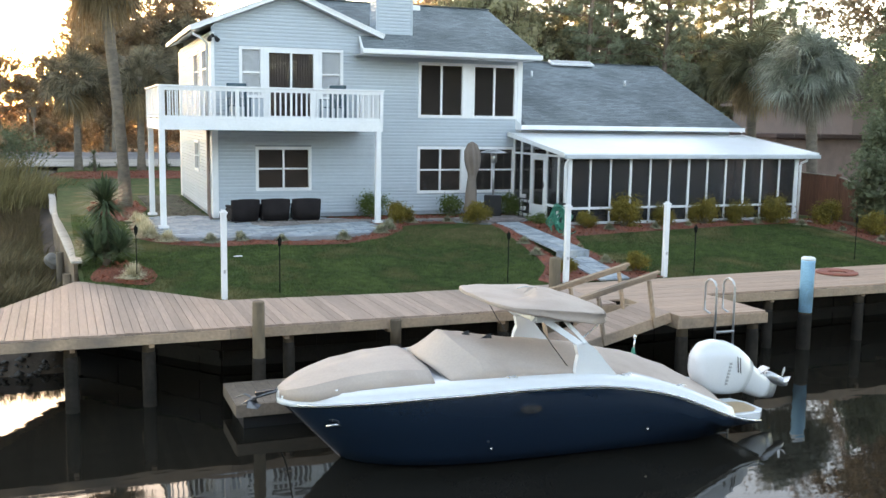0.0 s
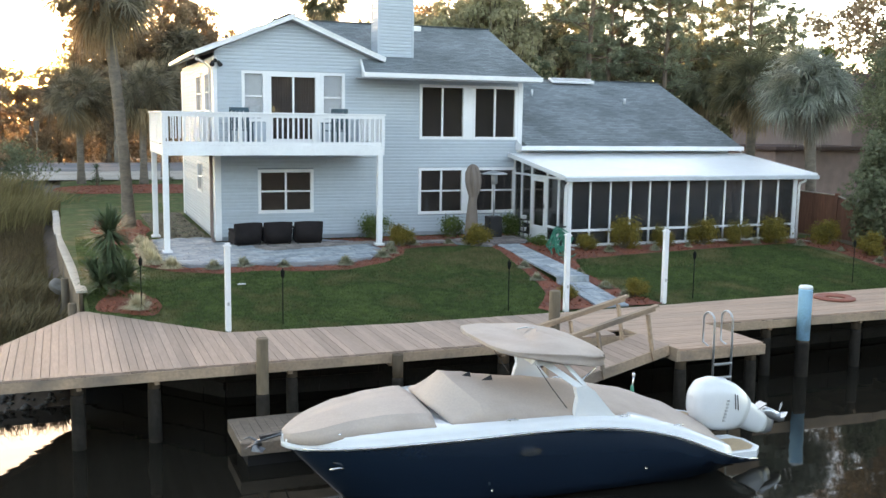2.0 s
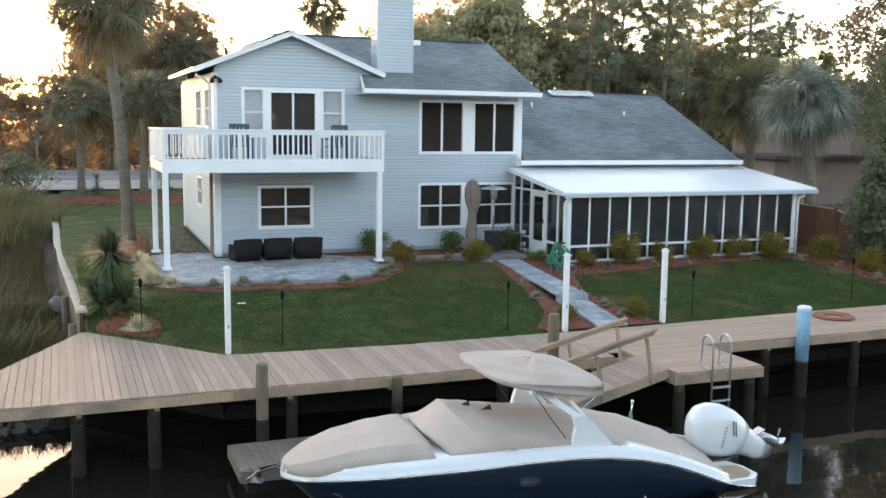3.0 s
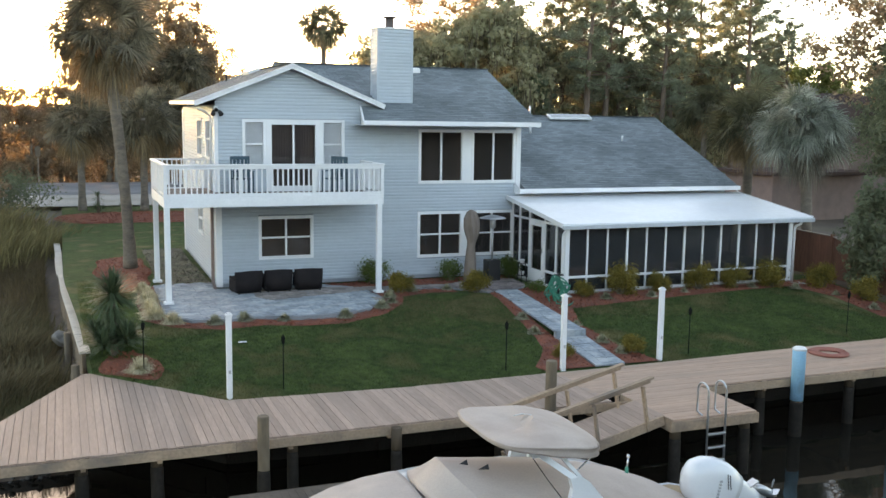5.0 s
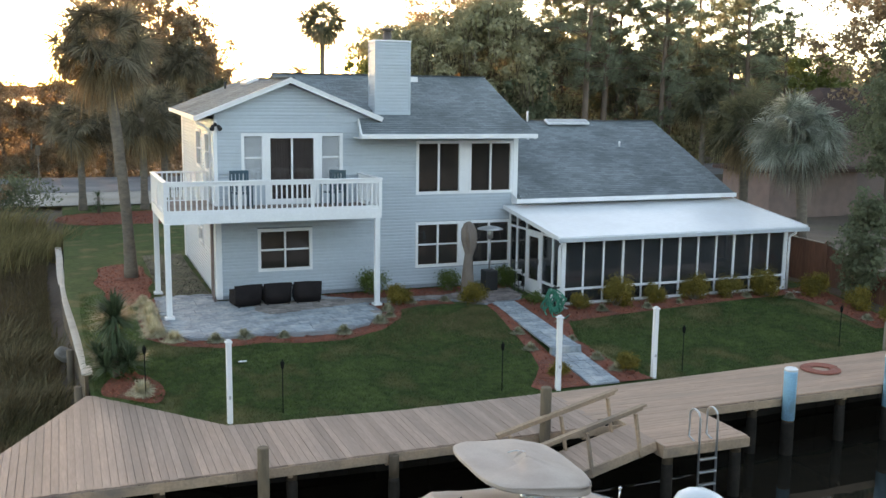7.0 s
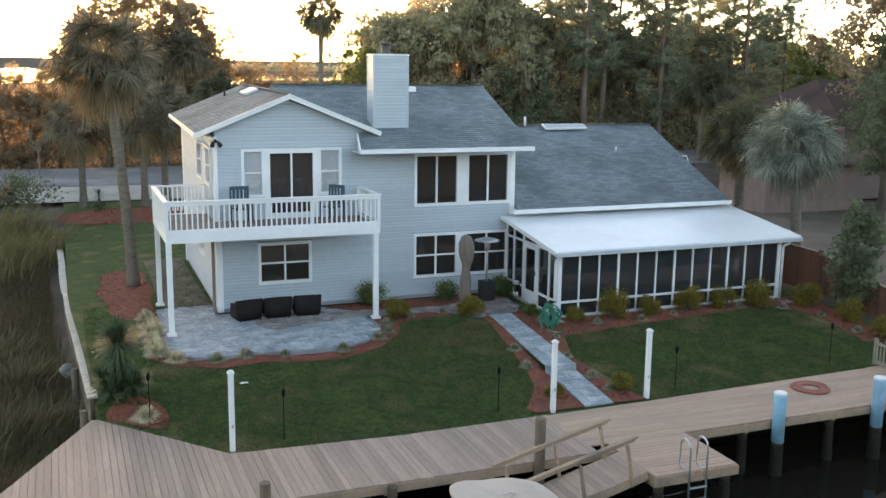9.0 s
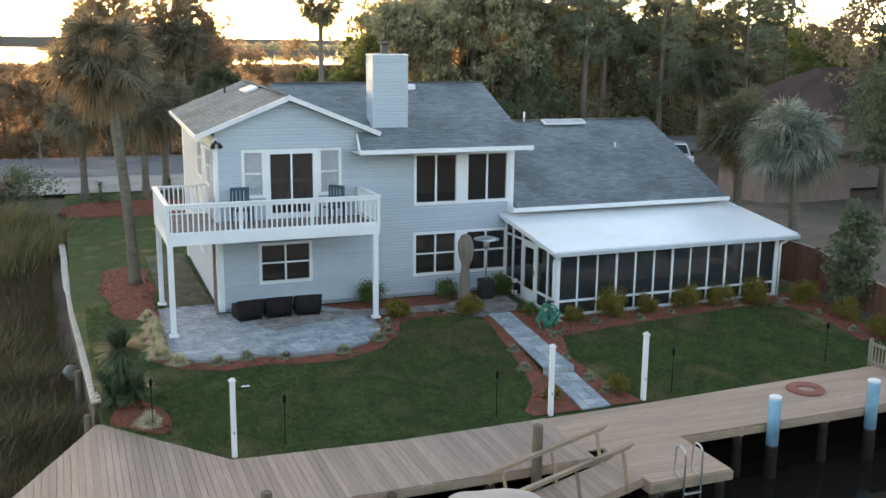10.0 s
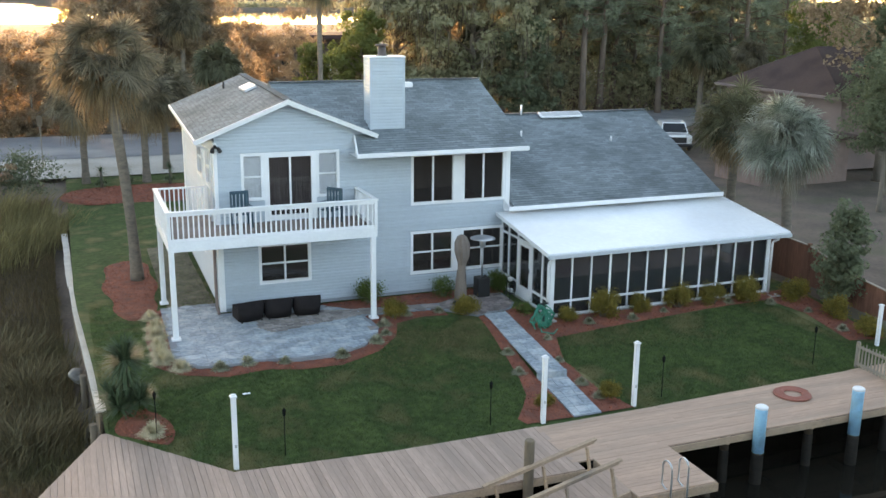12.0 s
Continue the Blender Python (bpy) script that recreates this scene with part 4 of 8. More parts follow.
for x, y in ((BX0 + 0.07, BY0 + 0.03), (BX1 - 0.12, BY0 + 0.08), (BX0 + 0.10, BY1 - 0.12)):
    pst = part("support_post", boxes((x - 0.075, y - 0.075, 0.0, x + 0.075, y + 0.075, BZ0 + 0.03), bevel=0.012), M["trim"], balcony, "tall square white post")
    part("base_plate", boxes((x - 0.13, y - 0.13, 0.002, x + 0.13, y + 0.13, 0.07), bevel=0.012), M["trim"], pst)


# ---------- screened porch ----------
PX0, PX1, PY0, PZ = 14.13, 22.36, 25.42, -0.02
porch = thing("screened_porch", (PX0, PY0, PZ), "lean-to porch with dark insect screens, white frame and white roof", "porch")
bm = bmesh.new()
rp_ = [(13.9, 29.14, 2.60), (23.06, 29.14, 2.60), (23.06, 25.24, 2.075), (13.9, 25.24, 2.075)]
top = [bm.verts.new(p) for p in rp_]
bot = [bm.verts.new((p[0], p[1], p[2] - 0.09)) for p in rp_]
bm.faces.new(top[::-1]), bm.faces.new(bot)
for i in range(4):
    bm.faces.new((top[i], top[(i + 1) % 4], bot[(i + 1) % 4], bot[i]))
bmesh.ops.recalc_face_normals(bm, faces=bm.faces[:])
part("roof_panel", bm, M["roof_metal"], porch, "smooth white insulated roof panel")
part("gutter", boxes((13.86, 25.13, 1.915, 23.1, 25.238, 2.045), bevel=0.02), M["gutter"], porch, "pale grey box gutter")
bm = bmesh.new()
beam(bm, (13.875, 25.24, 2.03), (13.875, 29.14, 2.555), 0.045, 0.13)
part("roof_edge", bm, M["trim"], porch)
bm = bmesh.new()
beam(bm, (23.085, 25.24, 2.03), (23.085, 29.14, 2.555), 0.045, 0.13)
part("roof_edge", bm, M["trim"], porch)
bm = bmesh.new()
tube(bm, [(14.0, 25.2, 1.95), (14.0, 25.22, 1.86), (13.98, 25.33, 1.80), (13.96, 25.35, 1.7), (13.96, 25.35, 0.1), (13.96, 25.15, 0.02)], 0.04, 10)
part("downpipe", bm, M["trim"], porch)
bm = bmesh.new()
tube(bm, [(22.6, 25.2, 1.95), (22.6, 25.22, 1.86), (22.5, 25.33, 1.78), (22.48, 25.35, 1.7), (22.48, 25.35, -0.05)], 0.04, 10)
part("downpipe", bm, M["trim"], porch)
part("floor_slab", boxes((PX0 - 0.05, PY0 - 0.08, -0.3, PX1 + 0.1, FY - 0.04, -0.01)), M["concrete"], porch)
BAYS = 12
bw = (PX1 - PX0) / BAYS
SILL = 0.46
for i in range(BAYS + 1):
    x = PX0 + bw * i
    wpost = 0.07 if i in (0, BAYS) else (0.035 if i % 3 == 0 else 0.024)
    part("mullion", boxes((x - wpost, PY0 - 0.045, -0.01, x + wpost, PY0 + 0.045, 2.06), bevel=0.005), M["trim"], porch)
part("sill_rail", boxes((PX0, PY0 - 0.04, SILL - 0.035, PX1, PY0 + 0.04, SILL + 0.035)), M["trim"], porch)
part("base_rail", boxes((PX0, PY0 - 0.038, -0.008, PX1, PY0 + 0.038, 0.06)), M["trim"], porch)
part("head_rail", boxes((PX0, PY0 - 0.04, 1.90, PX1, PY0 + 0.04, 2.02)), M["trim"], porch)
for i in range(BAYS):
    a, b = PX0 + bw * i + 0.03, PX0 + bw * (i + 1) - 0.03
    part("screen", boxes((a, PY0 - 0.004, SILL + 0.03, b, PY0 + 0.004, 1.91)), M["screen"], porch)
    part("kick_panel", boxes((a, PY0 - 0.004, 0.05, b, PY0 + 0.004, SILL - 0.03)), M["screen"], porch)
# side with the door
ROOF_AT = lambda y: 2.075 + (y - 25.24) * 0.1346 - 0.10
ys_ = [PY0, 26.05, 26.8, 27.85, 28.56, 29.12]
for y in ys_[1:]:
    part("mullion", boxes((PX0 - 0.04, y - 0.035, -0.01, PX0 + 0.04, y + 0.035, ROOF_AT(y)), bevel=0.005), M["trim"], porch)
for i, (a, b) in enumerate(zip(ys_, ys_[1:])):
    part("head_rail", boxes((PX0 - 0.036, a + 0.03, 1.93, PX0 + 0.036, b - 0.03, 1.99)), M["trim"], porch)
    part("transom_screen", boxes((PX0 - 0.004, a + 0.03, 1.98, PX0 + 0.004, b - 0.03, ROOF_AT(a))), M["screen"], porch)
    if i == 2:
        pd = part("porch_door", boxes((PX0 - 0.05, a + 0.05, 0.02, PX0 + 0.02, a + 0.17, 1.92), (PX0 - 0.05, b - 0.17, 0.02, PX0 + 0.02, b - 0.05, 1.92), (PX0 - 0.05, a + 0.171, 0.02, PX0 + 0.02, b - 0.171, 0.42), (PX0 - 0.05, a + 0.171, 1.80, PX0 + 0.02, b - 0.171, 1.92)), M["trim"], porch, "white storm door with a full glass panel")
        g = part("pane", boxes((PX0 - 0.02, a + 0.165, 0.415, PX0 - 0.012, b - 0.165, 1.805)), M["glass"], pd)
        part("door_handle", boxes((PX0 - 0.10, a + 0.09, 0.98, PX0 - 0.051, a + 0.12, 1.14), bevel=0.008), M["dark_metal"], pd)
        continue
    part("sill_rail", boxes((PX0 - 0.036, a + 0.03, SILL - 0.035, PX0 + 0.036, b - 0.03, SILL + 0.035)), M["trim"], porch)
    part("base_rail", boxes((PX0 - 0.036, a + 0.03, -0.008, PX0 + 0.036, b - 0.03, 0.06)), M["trim"], porch)
    part("screen", boxes((PX0 - 0.004, a + 0.03, SILL + 0.03, PX0 + 0.004, b - 0.03, 1.935)), M["screen"], porch)
    part("kick_panel", boxes((PX0 - 0.004, a + 0.03, 0.05, PX0 + 0.004, b - 0.03, SILL - 0.03)), M["screen"], porch)
# far side
part("side_wall", boxes((PX1 - 0.02, PY0 + 0.05, 0.06, PX1 + 0.02, FY - 0.04, 0.5), (PX1 - 0.02, PY0 + 1.6, 0.5, PX1 + 0.02, PY0 + 1.68, 2.0), (PX1 - 0.02, PY0 + 3.0, 0.5, PX1 + 0.02, PY0 + 3.1, 2.1)), M["trim"], porch)


# ---------- patio and path ----------
PATIO = [(2.72, 30.3), (2.66, 27.3), (2.62, 25.7), (2.78, 25.2), (3.2, 24.74), (3.95, 24.62), (5.0, 24.74), (5.9, 24.48), (6.9, 24.48), (7.9, 24.9), (8.5, 25.6), (8.75, 26.3), (8.72, 27.0), (8.6, 27.5), (11.1, 27.3), (12.0, 26.3), (13.3, 26.6), (13.7, 27.2), (13.75, 28.3), (12.3, 28.4), (11.3, 27.9), (8.4, 28.25), (7.6, 29.0), (4.48, 29.14), (4.46, 30.3)]
PATH_L = [(12.26, 26.3), (12.05, 24.0), (11.86, 21.75), (11.82, 19.62)]
PATH_R = [(13.02, 26.45), (12.84, 24.0), (12.68, 21.75), (12.62, 19.62)]


def lerp_line(line, y):
    for (xa, ya), (xb, yb) in zip(line, line[1:]):
        if yb <= y <= ya:
            return xa + (xb - xa) * (y - ya) / (yb - ya)
    return line[0][0] if y > line[0][1] else line[-1][0]


patio = thing("patio", (2.7, 25, -0.2), "curved patio of irregular blue-grey stone pavers", "patio")
bm = bmesh.new()
prism(bm, PATIO, -0.25, -0.012)
part("slab", bm, M["joint"], patio)
rng = random.Random(5)


def pavers(parent, poly, x0, x1, y0, y1, z, size=(0.46, 0.32), pick=None):
    y, row = y0, 0
    while y < y1:
        h = size[1] * rng.uniform(0.85, 1.2)
        x = x0 - rng.uniform(0, 0.4)
        while x < x1:
            w = size[0] * rng.uniform(0.7, 1.3)
            cx, cy = x + w / 2, y + h / 2
            if inside(poly, cx, cy):
                bm = bmesh.new()
                j = lambda: rng.uniform(-0.012, 0.012)
                g = 0.004
                lo = []
                for px, py in ((x + g + j(), y + g + j()), (x + w - g + j(), y + g + j()), (x + w - g + j(), y + h - g + j()), (x + g + j(), y + h - g + j())):
                    f = 1.0
                    while not inside(poly, cx + (px - cx) * f, cy + (py - cy) * f):
                        f -= 0.08
                    lo.append((cx + (px - cx) * f, cy + (py - cy) * f))
                t = z(cx, cy) + rng.uniform(0, 0.008)
                b = [bm.verts.new((px, py, t - 0.04)) for px, py in lo]
                m_ = [bm.verts.new((px, py, t - 0.006)) for px, py in lo]
                c = [bm.verts.new((px + (cx - px) * 0.04, py + (cy - py) * 0.04, t)) for px, py in lo]
                bm.faces.new(c)
                for k in range(4):
                    q = (k + 1) % 4
                    bm.faces.new((b[k], b[q], m_[q], m_[k])), bm.faces.new((m_[k], m_[q], c[q], c[k]))
                part("paver", bm, pick(cx, cy) if pick else M["paver"], parent)
            x += w
        y += h


COBBLE = [(11.25, 27.25), (12.0, 26.35), (13.28, 26.62), (13.68, 27.2), (13.73, 28.28), (12.3, 28.38), (11.35, 27.88)]
pavers(patio, COBBLE, 11, 14, 26.2, 28.5, lambda x, y: 0.008, (0.24, 0.16), lambda x, y: M["cobble"])
WORN = [(5.25, 27.4), (5.6, 26.75), (6.1, 26.85), (6.7, 27.05), (7.9, 27.3), (8.7, 27.55), (8.6, 28.1), (7.6, 28.4), (5.4, 28.5)]
pavers(patio, WORN, 5.2, 8.8, 26.7, 28.6, lambda x, y: 0.009, (0.20, 0.13), lambda x, y: M["paver_red"])
pavers(patio, PATIO, 2.6, 11.3, 24.6, 30.4, lambda x, y: 0.0, (0.52, 0.36), lambda x, y: M["paver_red"] if x > 8.6 else M["paver"])
path = thing("garden_path", (12.3, 22, -0.4), "straight blue-grey flagstone path with one step", "path")
bm = bmesh.new()
for ya, yb, dz in ((26.40, 21.75, 0.0), (21.75, 19.6, -0.02)):
    k = 8
    for i in range(k):
        a, b = ya + (yb - ya) * i / k, ya + (yb - ya) * (i + 1) / k
        vs = [bm.verts.new((lerp_line(l, y), y, (-0.04 - (26.3 - y) * 0.0484 if dz == 0 else -0.40 - (21.75 - y) * 0.105))) for l, y in ((PATH_L, a), (PATH_L, b), (PATH_R, b), (PATH_R, a))]
        bm.faces.new(vs)
part("bed", bm, M["joint"], path)
pz = lambda x, y: (0.0 - (26.3 - y) * 0.0484) if y > 21.75 else (-0.36 - (21.75 - y) * 0.11)
path_poly = PATH_L + PATH_R[::-1]


def path_pavers(y0, y1):
    """Rows of two or three stones between the path's edges."""
    y = y0
    while y < y1 - 0.1:
        h = min(rng.uniform(0.32, 0.5), y1 - y)
        cuts = sorted([0.0, 1.0] + [rng.uniform(0.3, 0.7)] if rng.random() < 0.55 else [0.0, rng.uniform(0.25, 0.4), rng.uniform(0.6, 0.75), 1.0])
        for a, b in zip(cuts, cuts[1:]):
            pts = []
            for f, yy in ((a, y + 0.006), (b, y + 0.006), (b, y + h - 0.006), (a, y + h - 0.006)):
                xl, xr = lerp_line(PATH_L, yy), lerp_line(PATH_R, yy)
                pts.append((xl + (xr - xl) * f + (0.006 if f == a else -0.006), yy))
            bm = bmesh.new()
            t0, t1 = pz(0, y + 0.03), pz(0, y + h - 0.03)
            hi = [bm.verts.new((px, py, t0 if k < 2 else t1)) for k, (px, py) in enumerate(pts)]
            lo = [bm.verts.new((px, py, (t0 if k < 2 else t1) - 0.05)) for k, (px, py) in enumerate(pts)]
            bm.faces.new(hi)
            for k in range(4):
                bm.faces.new((lo[k], lo[(k + 1) % 4], hi[(k + 1) % 4], hi[k]))
            part("paver", bm, M["paver"], path)
        y += h


path_pavers(21.80, 26.38)
path_pavers(19.62, 21.64)
part("step", boxes((11.84, 21.65, -0.5, 12.70, 21.80, -0.212), bevel=0.01), M["paver"], path, "stone step riser")

# ---------- red mulch beds ----------
def bed(name, poly, label, soil="mulch", chip="chip", soften=0):
    for _ in range(soften):
        poly = [(p[0] * (1 - f) + q[0] * f, p[1] * (1 - f) + q[1] * f) for p, q in zip(poly, poly[1:] + poly[:1]) for f in (0.25, 0.75)]
    ob = thing(name, (poly[0][0], poly[0][1], 0), label, "mulch bed")
    bm = bmesh.new()
    vs = [bm.verts.new((x, y, 0)) for x, y in poly]
    bm.faces.new(vs)
    bmesh.ops.triangulate(bm, faces=bm.faces[:])
    for _ in range(3):
        bmesh.ops.subdivide_edges(bm, edges=[e for e in bm.edges if e.calc_length() > 0.5], cuts=1)
    for v in bm.verts:
        v.co.z = max(grade_z(v.co.x, v.co.y), -0.64) + 0.042 + 0.012 * noise.noise(v.co * 3)
    for v in bm.verts:
        if v.is_boundary:
            v.co.z -= 0.022
    part("soil", bm, M[soil], ob)
    r = random.Random(len(poly))
    V, F = [], []
    xs, yy = [p[0] for p in poly], [p[1] for p in poly]
    area = (max(xs) - min(xs)) * (max(yy) - min(yy))
    for _ in range(int(area * 170)):
        x, y = r.uniform(min(xs), max(xs)), r.uniform(min(yy), max(yy))
        if not inside(poly, x, y):
            continue
        z = max(grade_z(x, y), -0.64) + 0.04
        a, s, w = r.uniform(0, 6.28), r.uniform(0.015, 0.045), r.uniform(0.006, 0.014)
        dx, dy, tz = math.cos(a) * s, math.sin(a) * s, r.uniform(-0.02, 0.03)
        k = len(V)
        V += [(x - dx - dy * w / s, y - dy + dx * w / s, z - tz), (x + dx - dy * w / s, y + dy + dx * w / s, z + tz), (x + dx + dy * w / s, y + dy - dx * w / s, z + tz + 0.01), (x - dx + dy * w / s, y - dy - dx * w / s, z - tz + 0.01)]
        F.append((k, k + 1, k + 2, k + 3))
    if V:
        o = Vector((poly[0][0], poly[0][1], 0))
        V = [(a - o.x, b - o.y, c) for a, b, c in V]
        tagged(raw("mulch_litter", V, F, M[chip], ob), kind="stuff")


bed("mulch_bed", [(2.72, 30.2), (2.3, 30.0), (2.05, 27.4), (2.1, 25.2), (2.7, 24.55), (3.85, 24.12), (4.95, 24.27), (5.8, 24.02), (7.0, 24.0), (8.2, 24.5), (9.0, 25.35), (9.4, 26.5), (10.3, 26.85), (11.2, 26.7), (11.2, 27.3), (8.6, 27.5), (8.75, 26.5), (8.5, 25.55), (7.9, 24.9), (6.9, 24.48), (5.9, 24.48), (5.0, 24.74), (3.95, 24.62), (3.2, 24.74), (2.78, 25.2), (2.62, 25.7), (2.66, 27.3)], "strip of red mulch along the curved patio edge")
bed("mulch_bed", [(7.15, 29.14), (7.5, 28.5), (8.5, 28.12), (11.3, 27.9), (12.3, 28.4), (13.9, 28.4), (13.9, 29.14)], "red mulch bed along the house wall")
bed("mulch_bed", [(12.24, 26.3), (12.0, 26.2), (11.72, 24.2), (11.55, 23.0), (11.38, 21.9), (11.15, 21.0), (10.75, 20.4), (10.4, 19.95), (10.5, 19.62), (11.82, 19.62), (11.86, 21.75), (12.05, 24.0)], "red mulch edging beside the garden path")
bed("mulch_bed", [(13.02, 26.45), (12.84, 24.0), (12.68, 21.75), (12.62, 19.62), (13.6, 19.62), (13.2, 20.8), (13.1, 22.6), (13.6, 24.0), (13.95, 25.36), (13.9, 27.0)], "red mulch strip between the path and the lawn")
bed("mulch_bed", [(13.6, 24.0), (16.0, 24.3), (19.5, 24.65), (22.0, 24.8), (22.4, 25.36), (13.95, 25.36)], "red mulch bed along the screened porch")
bed("mulch_bed", [(22.0, 24.8), (22.5, 23.5), (22.4, 21.4), (23.6, 21.2), (23.6, 25.6), (22.4, 25.36)], "red mulch bed along the board fence")
bed("mulch_bed", [(0.85, 22.45), (0.95, 22.85), (1.35, 23.05), (1.8, 22.8), (2.15, 22.25), (2.25, 21.7), (2.1, 21.2), (1.75, 21.5), (1.3, 22.0)], "red mulch round the yucca", soften=2)
bed("mulch_bed", [(0.9, 47.2), (-0.5, 49.4), (1.0, 51.5), (7.0, 51.5), (7.6, 49.2), (6.0, 47.0), (3.0, 47.6)], "island bed of red mulch under the palms", soften=2)
bed("mulch_bed", [(1.75, 29.2), (1.25, 30.6), (1.45, 31.6), (1.0, 33.2), (1.35, 34.6), (1.2, 36.2), (2.2, 37.0), (2.9, 36.2), (2.75, 34.6), (3.0, 33.2), (2.6, 31.6), (2.75, 30.5), (2.3, 29.6)], "ragged patch of red mulch round the palm trunk", soften=2)

bed("bare_soil", [(2.95, 30.35), (3.0, 38.5), (4.42, 38.5), (4.42, 30.35)], "bare leaf-littered soil beside the house wall", "yard", "bark")


# ---------- dock ----------
DZ = -0.62
dock = thing("dock", (3.0, 17.0, WATER), "long timber dock of tan planks on round piles", "dock")


def dock_back(x):
    if x < 0.62:
        return 17.15 + (x + 2.12) * (22.7 - 17.15) / 2.74
    if x < 3.24:
        return 22.7 + (x - 0.62) * (19.58 - 22.7) / 2.62
    return shore_y(x) + 0.03


def grooved(bm, poly, t, inset):
    """A plank whose upper edges are eased, so that a groove shows between neighbours. inset: along x, along y."""
    cx, cy = sum(p[0] for p in poly) / 4, sum(p[1] for p in poly) / 4
    sh = lambda p, k: (p[0] + math.copysign(inset[0] * k, cx - p[0]), p[1] + math.copysign(inset[1] * k, cy - p[1]))
    rows = [[bm.verts.new((*p, t - 0.035)) for p in poly], [bm.verts.new((*p, t - 0.025)) for p in poly], [bm.verts.new((*sh(p, 1), t - 0.022)) for p in poly], [bm.verts.new((*sh(p, 1.2), t)) for p in poly]]
    bm.faces.new(rows[0][::-1]), bm.faces.new(rows[-1])
    for a, b in zip(rows, rows[1:]):
        for i in range(4):
            q = (i + 1) % 4
            bm.faces.new((a[i], a[q], b[q], b[i]))


rng = random.Random(3)
x = -2.1
while x < 10.55:
    w = 0.139
    y0, ya, yb = 17.02, dock_back(x + 0.003), dock_back(x + w - 0.002)
    if min(ya, yb) > y0 + 0.1:
        t = DZ + rng.uniform(-0.004, 0.004)
        bm = bmesh.new()
        j = rng.uniform(-0.012, 0.012)
        grooved(bm, [(x, y0 + j), (x + w + 0.001, y0 + j), (x + w + 0.001, yb), (x, ya)], t, (rng.choice((0.0012, 0.002, 0.0035, 0.005)), 0.0))
        part("plank", bm, M["wood"], dock)
    x += w + 0.0015
row = 0
y = 17.38
while y < 20.0:
    xx = 10.56 + 0.004
    while xx < 26:
        ln = min(rng.choice((2.4, 3.0, 3.6)), 26 - xx)
        if y + 0.012 > shore_y(xx):
            xx += 0.25
            continue
        if xx == 10.564:
            ln = 1.2 + 1.2 * (row % 3)
        t = DZ + rng.uniform(-0.003, 0.003)
        bm = bmesh.new()
        grooved(bm, [(xx, y), (xx + ln, y), (xx + ln, min(y + 0.1405, shore_y(xx + ln))), (xx, min(y + 0.1405, shore_y(xx)))], t, (0.001, 0.002))
        part("plank", bm, M["wood_x"], dock)
        xx += ln
    y += 0.1405
    row += 1
y = 15.5
while y < 17.33:
    t = DZ + rng.uniform(-0.003, 0.003)
    bm = bmesh.new()
    grooved(bm, [(11.12, y), (13.12, y), (13.12, y + 0.1395), (11.12, y + 0.1395)], t, (0.002, 0.0035))
    part("plank", bm, M["wood_x"], dock)
    y += 0.1395
# rim boards and joists
for a in ((-2.1, 17.0, -0.83, 3.0, 17.045, -0.66), (3.005, 16.998, -0.83, 6.0, 17.045, -0.66), (6.005, 17.0, -0.83, 11.1, 17.045, -0.66), (13.15, 17.34, -0.84, 18.0, 17.378, -0.66), (18.005, 17.34, -0.84, 26, 17.378, -0.66), (11.12, 15.47, -0.86, 13.12, 15.51, -0.66), (11.08, 15.47, -0.86, 11.118, 17.36, -0.60), (13.122, 15.47, -0.86, 13.16, 17.36, -0.66)):
    part("rim_board", boxes(a, bevel=0.006), M["wood_side"], dock)
bm = bmesh.new()
beam(bm, (-2.12, 17.1, -0.745), (0.6, 22.68, -0.745), 0.04, 0.17)
part("rim_board", bm, M["wood_side"], dock)
for x in (-1.2, 0.45, 1.7, 4.0, 5.9, 8.2, 10.2, 14.9, 17.5, 20.1, 22.7):
    part("joist", boxes((x - 0.04, 17.06 if x < 12 else 17.4, -0.9, x + 0.04, 19.4 if x > 0.7 else 18.4, -0.67)), M["wood_side"], dock)
PILES = [(-1.2, 17.25, -0.68, 0.10), (0.42, 17.25, -0.68, 0.105), (1.66, 17.25, -0.68, 0.105), (4.06, 17.22, -0.68, 0.10), (5.98, 16.93, -0.66, 0.10), (8.27, 17.22, -0.68, 0.11), (14.9, 17.55, -0.68, 0.11), (17.5, 17.55, -0.68, 0.11), (20.1, 17.55, -0.68, 0.11), (11.3, 15.65, -0.67, 0.11), (12.95, 15.65, -0.67, 0.11)]
for x, y, z, r in PILES:
    bm = bmesh.new()
    wet = -1.06 + 0.05 * math.sin(x * 5)
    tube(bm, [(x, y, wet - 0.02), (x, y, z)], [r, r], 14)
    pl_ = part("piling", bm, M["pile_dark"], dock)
    bm = bmesh.new()
    tube(bm, [(x, y, -3.4), (x + 0.01, y, -2.0), (x, y, wet - 0.06), (x, y, wet + 0.02)], [r * 1.12, r * 1.1, r * 1.07, r * 1.01], 14)
    part("tidal_band", bm, M["wet_pile"], pl_, "dark wet growth below the tide line")


